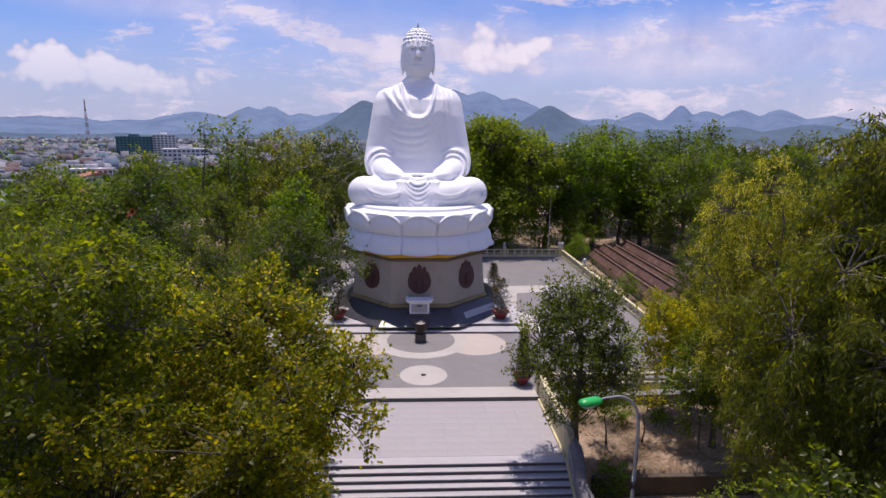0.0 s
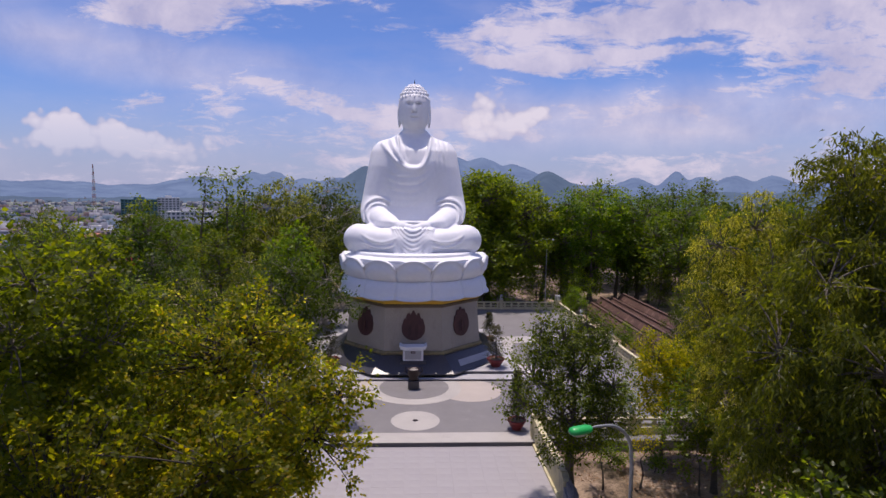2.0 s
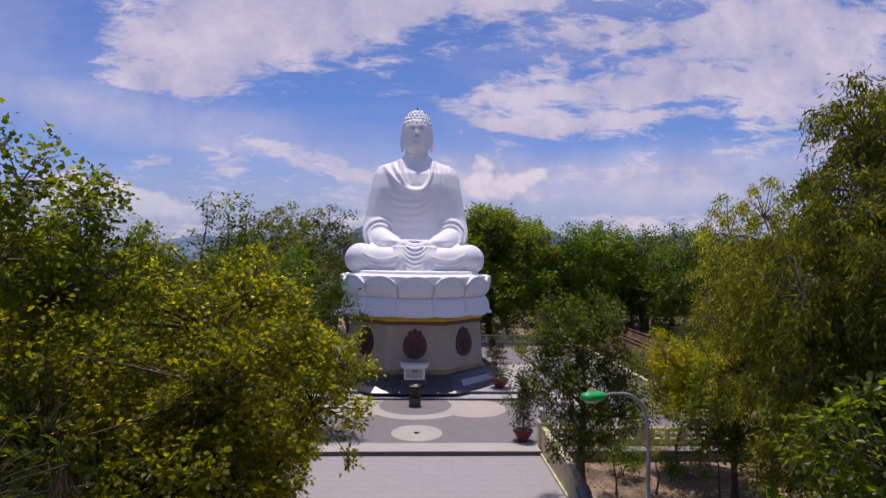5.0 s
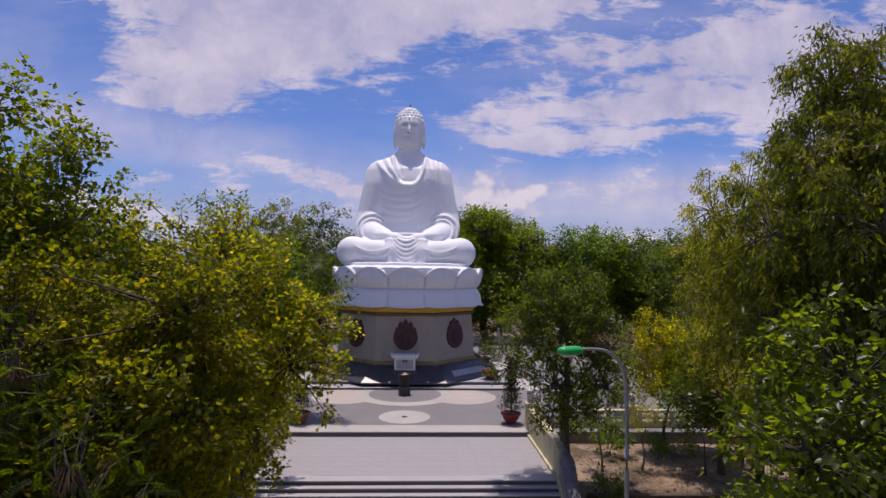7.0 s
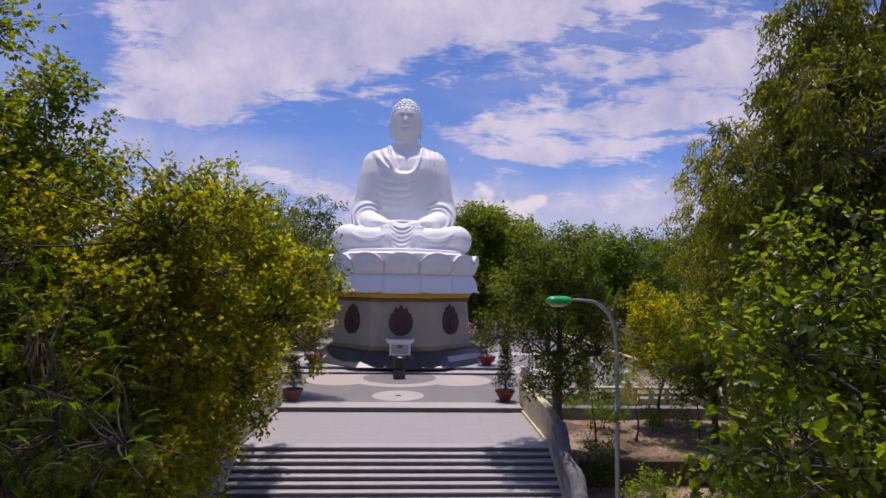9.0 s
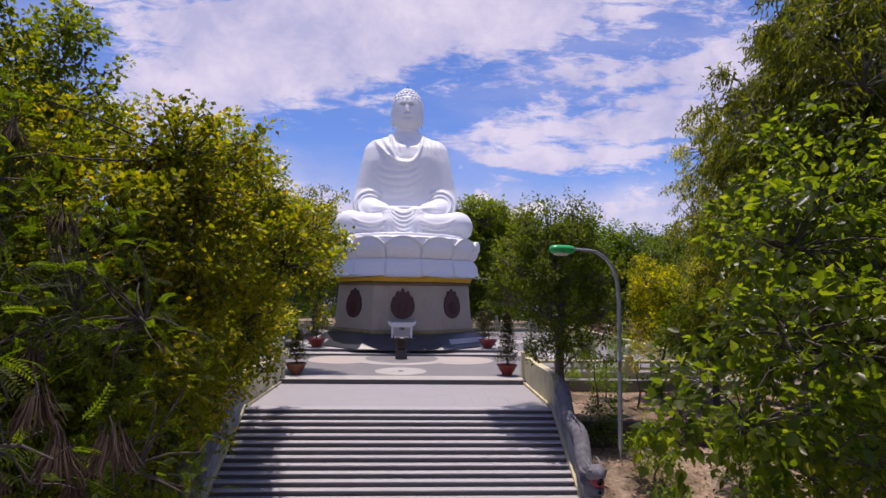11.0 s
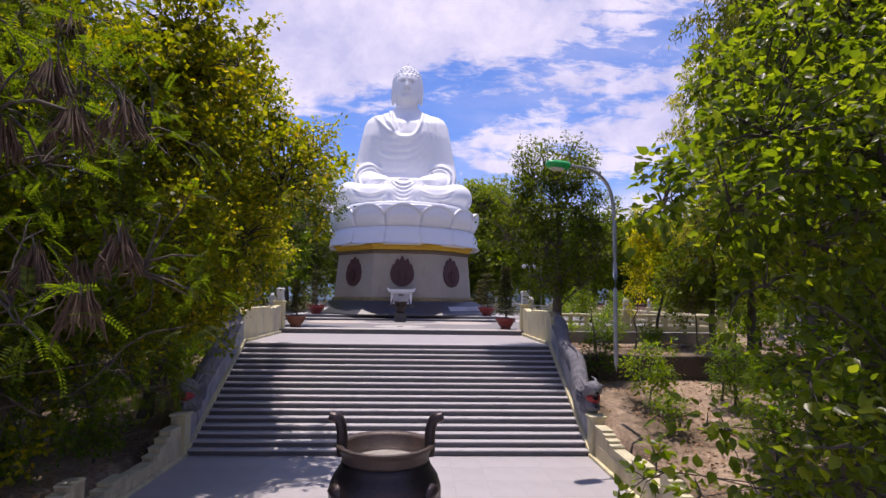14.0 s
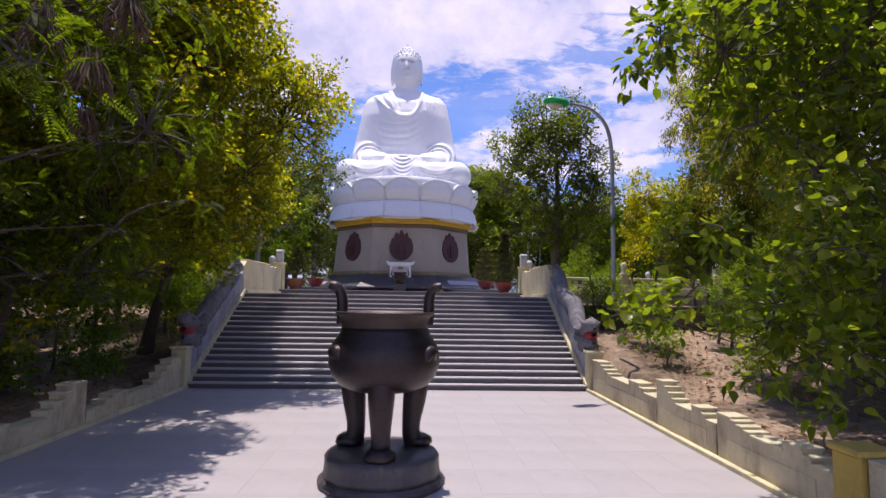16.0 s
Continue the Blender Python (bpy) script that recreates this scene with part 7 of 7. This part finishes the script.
def red_house(x, y, w, d, h, turn, label):
    base = tagged(empty("town_house", (x, y, -27.3)), label, "house", group="town houses")
    base.rotation_euler = (0, 0, turn)
    part("wall", box_bm(-w / 2, w / 2, -d / 2, d / 2, 0, h), PLASTER, base)
    part("roof", profile_bm([(-w / 2 - 0.8, h), (0, h + 3.2), (w / 2 + 0.8, h)], "y", -d / 2 - 0.8, d / 2 + 0.8), ROOFRED, base, "red clay gabled roof")
    win = None
    for i in range(5):
        win = part("window", box_bm(-0.8, 0.8, -0.1, 0.1, -0.9, 0.9), GLASS, base) if win is None else link("window", win.data, None, base)
        win.location = (-w / 2 + (i + 0.5) * w / 5, -d / 2 - 0.03, h * 0.6)


red_house(-262, 455, 20, 14, 8, 0.9, "pale house with red clay roof")
red_house(-205, 330, 16, 12, 7, 0.3, "pale house with red clay roof")
red_house(-176, 300, 14, 12, 6, 0.7, "pale house with red clay roof")
red_house(-150, 290, 13, 10, 8, 0.2, "pale house with red clay roof")


def mast():
    base = tagged(empty("lattice_mast", (-893, 1585, -27.3)), "red and white steel lattice radio mast", "radio mast")
    h = 122
    cor = lambda w, z: [np.array((sx * w, sy * w, z)) for sx, sy in ((-1, -1), (1, -1), (1, 1), (-1, 1))]
    for k in range(12):
        f0, f1 = k / 12, (k + 1) / 12
        a, b = cor(4.2 * (1 - f0) + 0.6, h * f0), cor(4.2 * (1 - f1) + 0.6, h * f1)
        bars = []
        for i in range(4):
            j = (i + 1) % 4
            for p, q in ((a[i], b[i]), (a[i], b[j]), (a[j], b[i]), (a[i], a[j])):
                bars.append(tube([p, (p + q) / 2, q], [0.26, 0.26, 0.26], 4))
        v, f = gather(bars)
        link("lattice_section", array_mesh("lattice_section", v, f), ROOFRED if k % 2 else PLASTER, base)


mast()


# ---- fallen leaves in the yards ----
def litter():
    rng = np.random.default_rng(63)
    n = 30000
    x = np.where(rng.random(n) < 0.6, rng.uniform(7.5, 22, n), rng.uniform(-18, -6.6, n))
    y = rng.uniform(-17, 12.3, n)
    keep = np.array([noise.noise((float(a) * 0.45, float(b) * 0.45, 4.0)) for a, b in zip(x, y)]) > -0.12
    x, y = x[keep], y[keep]
    p = np.stack([x, y, ground_height(x, y) + 0.03], -1)
    ax = unit(rng.normal(size=(len(p), 3)) * np.array([1, 1, 0.25]))
    nm = unit(np.array([0, 0, 1.0]) + rng.normal(size=(len(p), 3)) * 0.35)
    ln = 0.11 * (0.6 + 0.9 * rng.random(len(p)))
    v, f = leaf_arrays(p, ax, nm, ln, ln * 0.6, 0.2, rng)
    tagged(link("leaf_litter", array_mesh("leaf_litter", v, f), LITTER), "dry brown leaf litter on yard soil", "leaf litter", kind="stuff")


litter()


def shrubs(name, label, spots, leaf, seed):
    for i, (x, y, r, h) in enumerate(spots):
        z = float(ground_height(x, y))
        t = tree(name, label, (x, y, z), [(x, y, z + h * 0.6, r, r, h * 0.42), (x + r * 0.4, y - r * 0.3, z + h * 0.42, r * 0.7, r * 0.7, h * 0.35)], leaf, seed + i, shoots=6, reach=0.6, dense=36, size=0.13, wide=0.5, spread=0.08, girth=0.035, category="shrub")
        t["group"] = "yard shrubs"


shrubs("yard_shrub", "leafy green shrub in the dry yard", [(9.3, 0.9, 0.7, 2.2), (9.0, -1.0, 0.55, 1.5), (8.6, 4.2, 0.7, 1.9), (10.6, 9.6, 0.8, 1.6), (12.8, 9.4, 0.7, 1.3), (-7.6, 2.8, 0.9, 2.2), (-7.4, 5.4, 0.8, 2.4), (-7.7, -2.2, 0.8, 1.4), (-9.2, -4.0, 1.0, 1.6), (9.6, 12.0, 0.5, 1.0)], LEAF_BRIGHT, 301)


def sapling(x, y, h, lean, seed, leaf):
    z = float(ground_height(x, y))
    tree("sapling", "thin young tree with sparse leaves in yard", (x, y, z), [(x + lean, y, z + h, 0.7, 0.7, 0.6), (x + lean - 0.4, y + 0.2, z + h * 0.8, 0.5, 0.5, 0.5)], leaf, seed, shoots=4, reach=0.6, dense=45, size=0.12, wide=0.5, spread=0.08, girth=0.05, category="tree")


for i, (x, y, h, lean, lf) in enumerate([(11.3, 7.6, 2.6, 0.3, LEAF_GOLD), (13.9, 6.6, 2.8, -0.1, LEAF_OLIVE), (9.5, 7.6, 2.6, -0.3, LEAF_DARK), (16.2, 7.8, 3.0, 0.2, LEAF_GOLD), (12.2, 1.8, 2.4, 0.2, LEAF_BRIGHT), (14.5, -5.5, 3.0, 0.3, LEAF_BRIGHT), (-9.5, -1.0, 2.8, 0.2, LEAF_DARK)]):
    sapling(x, y, h, lean, 400 + i, lf)


def spear_plant(x, y, heads, label):
    """Thin stems that end in rosettes of stiff strap leaves."""
    z = float(ground_height(x, y))
    rng = np.random.default_rng(int(abs(x * 31 + y * 17)))
    base = tagged(empty("spear_plant", (x, y, z)), label, "plant")
    for dx, dy, h in heads:
        v, f = tube(smooth_curve([(0, 0, -0.2), (dx * 0.4, dy * 0.4, h * 0.5), (dx, dy, h)], 8), np.linspace(0.09, 0.05, 8), 7)
        stem = link("stem", array_mesh("stem", v, f, True), BARK, base)
        n = 44
        a, up = rng.random(n) * 6.283, rng.uniform(-0.35, 1.2, n)
        ax = unit(np.stack([np.cos(a), np.sin(a), up], -1))
        side = unit(np.cross(ax, np.array([0, 0, 1.0])))
        ln, w = rng.uniform(0.6, 0.95, n)[:, None], 0.035
        o = np.array([dx, dy, h]) + rng.normal(size=(n, 3)) * 0.04
        mid, tip = o + ax * ln * 0.55, o + ax * ln - np.array([0, 0, 1.0]) * ln * 0.16
        vv = np.stack([o - side * w * 0.6, o + side * w * 0.6, mid + side * w, tip, mid - side * w], 1).reshape(-1, 3)
        k = (np.arange(n) * 5)[:, None]
        ff = np.concatenate([k + np.array([[0, 1, 2]]), k + np.array([[0, 2, 4]]), k + np.array([[4, 2, 3]])], 1).reshape(-1, 3)
        link("rosette", array_mesh("rosette", vv, ff), LEAF_MID, stem)


spear_plant(-10.6, 4.6, [(0, 0, 8.2), (0.55, -0.3, 7.3), (-0.5, 0.2, 7.6), (0.3, 0.4, 6.5), (-0.1, -0.5, 6.7)], "spiky strap-leaved plant with several bare stems")
tree("bougainvillea", "bushy climber with magenta blossom on slope", (-31.9, 45, float(ground_height(-31.9, 45))), [(-31.9, 45, 9.6, 1.1, 1.1, 0.8), (-30.9, 44.6, 8.7, 0.9, 0.9, 0.8)], BLOSSOM, 501, shoots=6, reach=0.6, dense=40, size=0.16, wide=0.8, spread=0.1, girth=0.07, category="shrub")


# ---- slabs, treads and risers ----
def tiles(parent, x0, x1, y0, y1, top, tx, ty, thick, mat):
    """Slabs in even rows with open joints, each its own piece on one of a few meshes."""
    nx, ny = round((x1 - x0) / tx), round((y1 - y0) / ty)
    wx, wy = (x1 - x0) / nx, (y1 - y0) / ny
    meshes = []
    for k in range(3):
        bm = box_bm(-wx / 2 + 0.0008, wx / 2 - 0.0008, -wy / 2 + 0.0008, wy / 2 - 0.0008, -thick, -0.0007 * k, 0.0012)
        mesh = bpy.data.meshes.new("tile")
        bm.to_mesh(mesh)
        bm.free()
        mesh.materials.append(mat)
        meshes.append(mesh)
    for i in range(nx):
        for j in range(ny):
            ob = link("tile", meshes[(i * 7 + j * 5) % 3], None, parent)
            ob.location = (x0 + (i + 0.5) * wx, y0 + (j + 0.5) * wy, top)


for k in range(N_RISE):
    y, z = k * GOING, (k + 1) * RISE
    deep = GOING + 0.03 if k < N_RISE - 1 else 0.62
    tread = part("tread", box_bm(PX0 + 0.01, PX1 - 0.01, -0.025, deep - 0.03, -0.046, 0, 0.006), TREAD, stairs) if k in (0, N_RISE - 1) else link("tread", tread.data, None, stairs)
    tread.location = (0, y, z)
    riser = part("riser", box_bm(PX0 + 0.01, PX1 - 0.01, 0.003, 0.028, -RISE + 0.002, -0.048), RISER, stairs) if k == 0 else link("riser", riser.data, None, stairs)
    riser.location = (0, y, z)
tiles(landing, PX0, PX1, TOP_Y + 0.6, EDGE_Y - 0.014, LAND_Z, 0.8, 0.6, 0.028, TILE)
tiles(plaza, PX0, PX1, -20.4, -0.01, 0.0, 0.914, 1.2, 0.028, TILE)
rest = bmesh.new()
for i in range(14):
    for j in range(10):
        w, d = (PX1 - PX0) / 14, 1.2
        box_bm(PX0 + i * w + 0.0014, PX0 + (i + 1) * w - 0.0014, -20.4 - (j + 1) * d + 0.0014, -20.4 - j * d - 0.0014, -0.028, -0.0007 * ((i * 7 + j * 5) % 3), 0, rest)
tagged(part("tile_field", rest, TILE, plaza), kind="stuff")
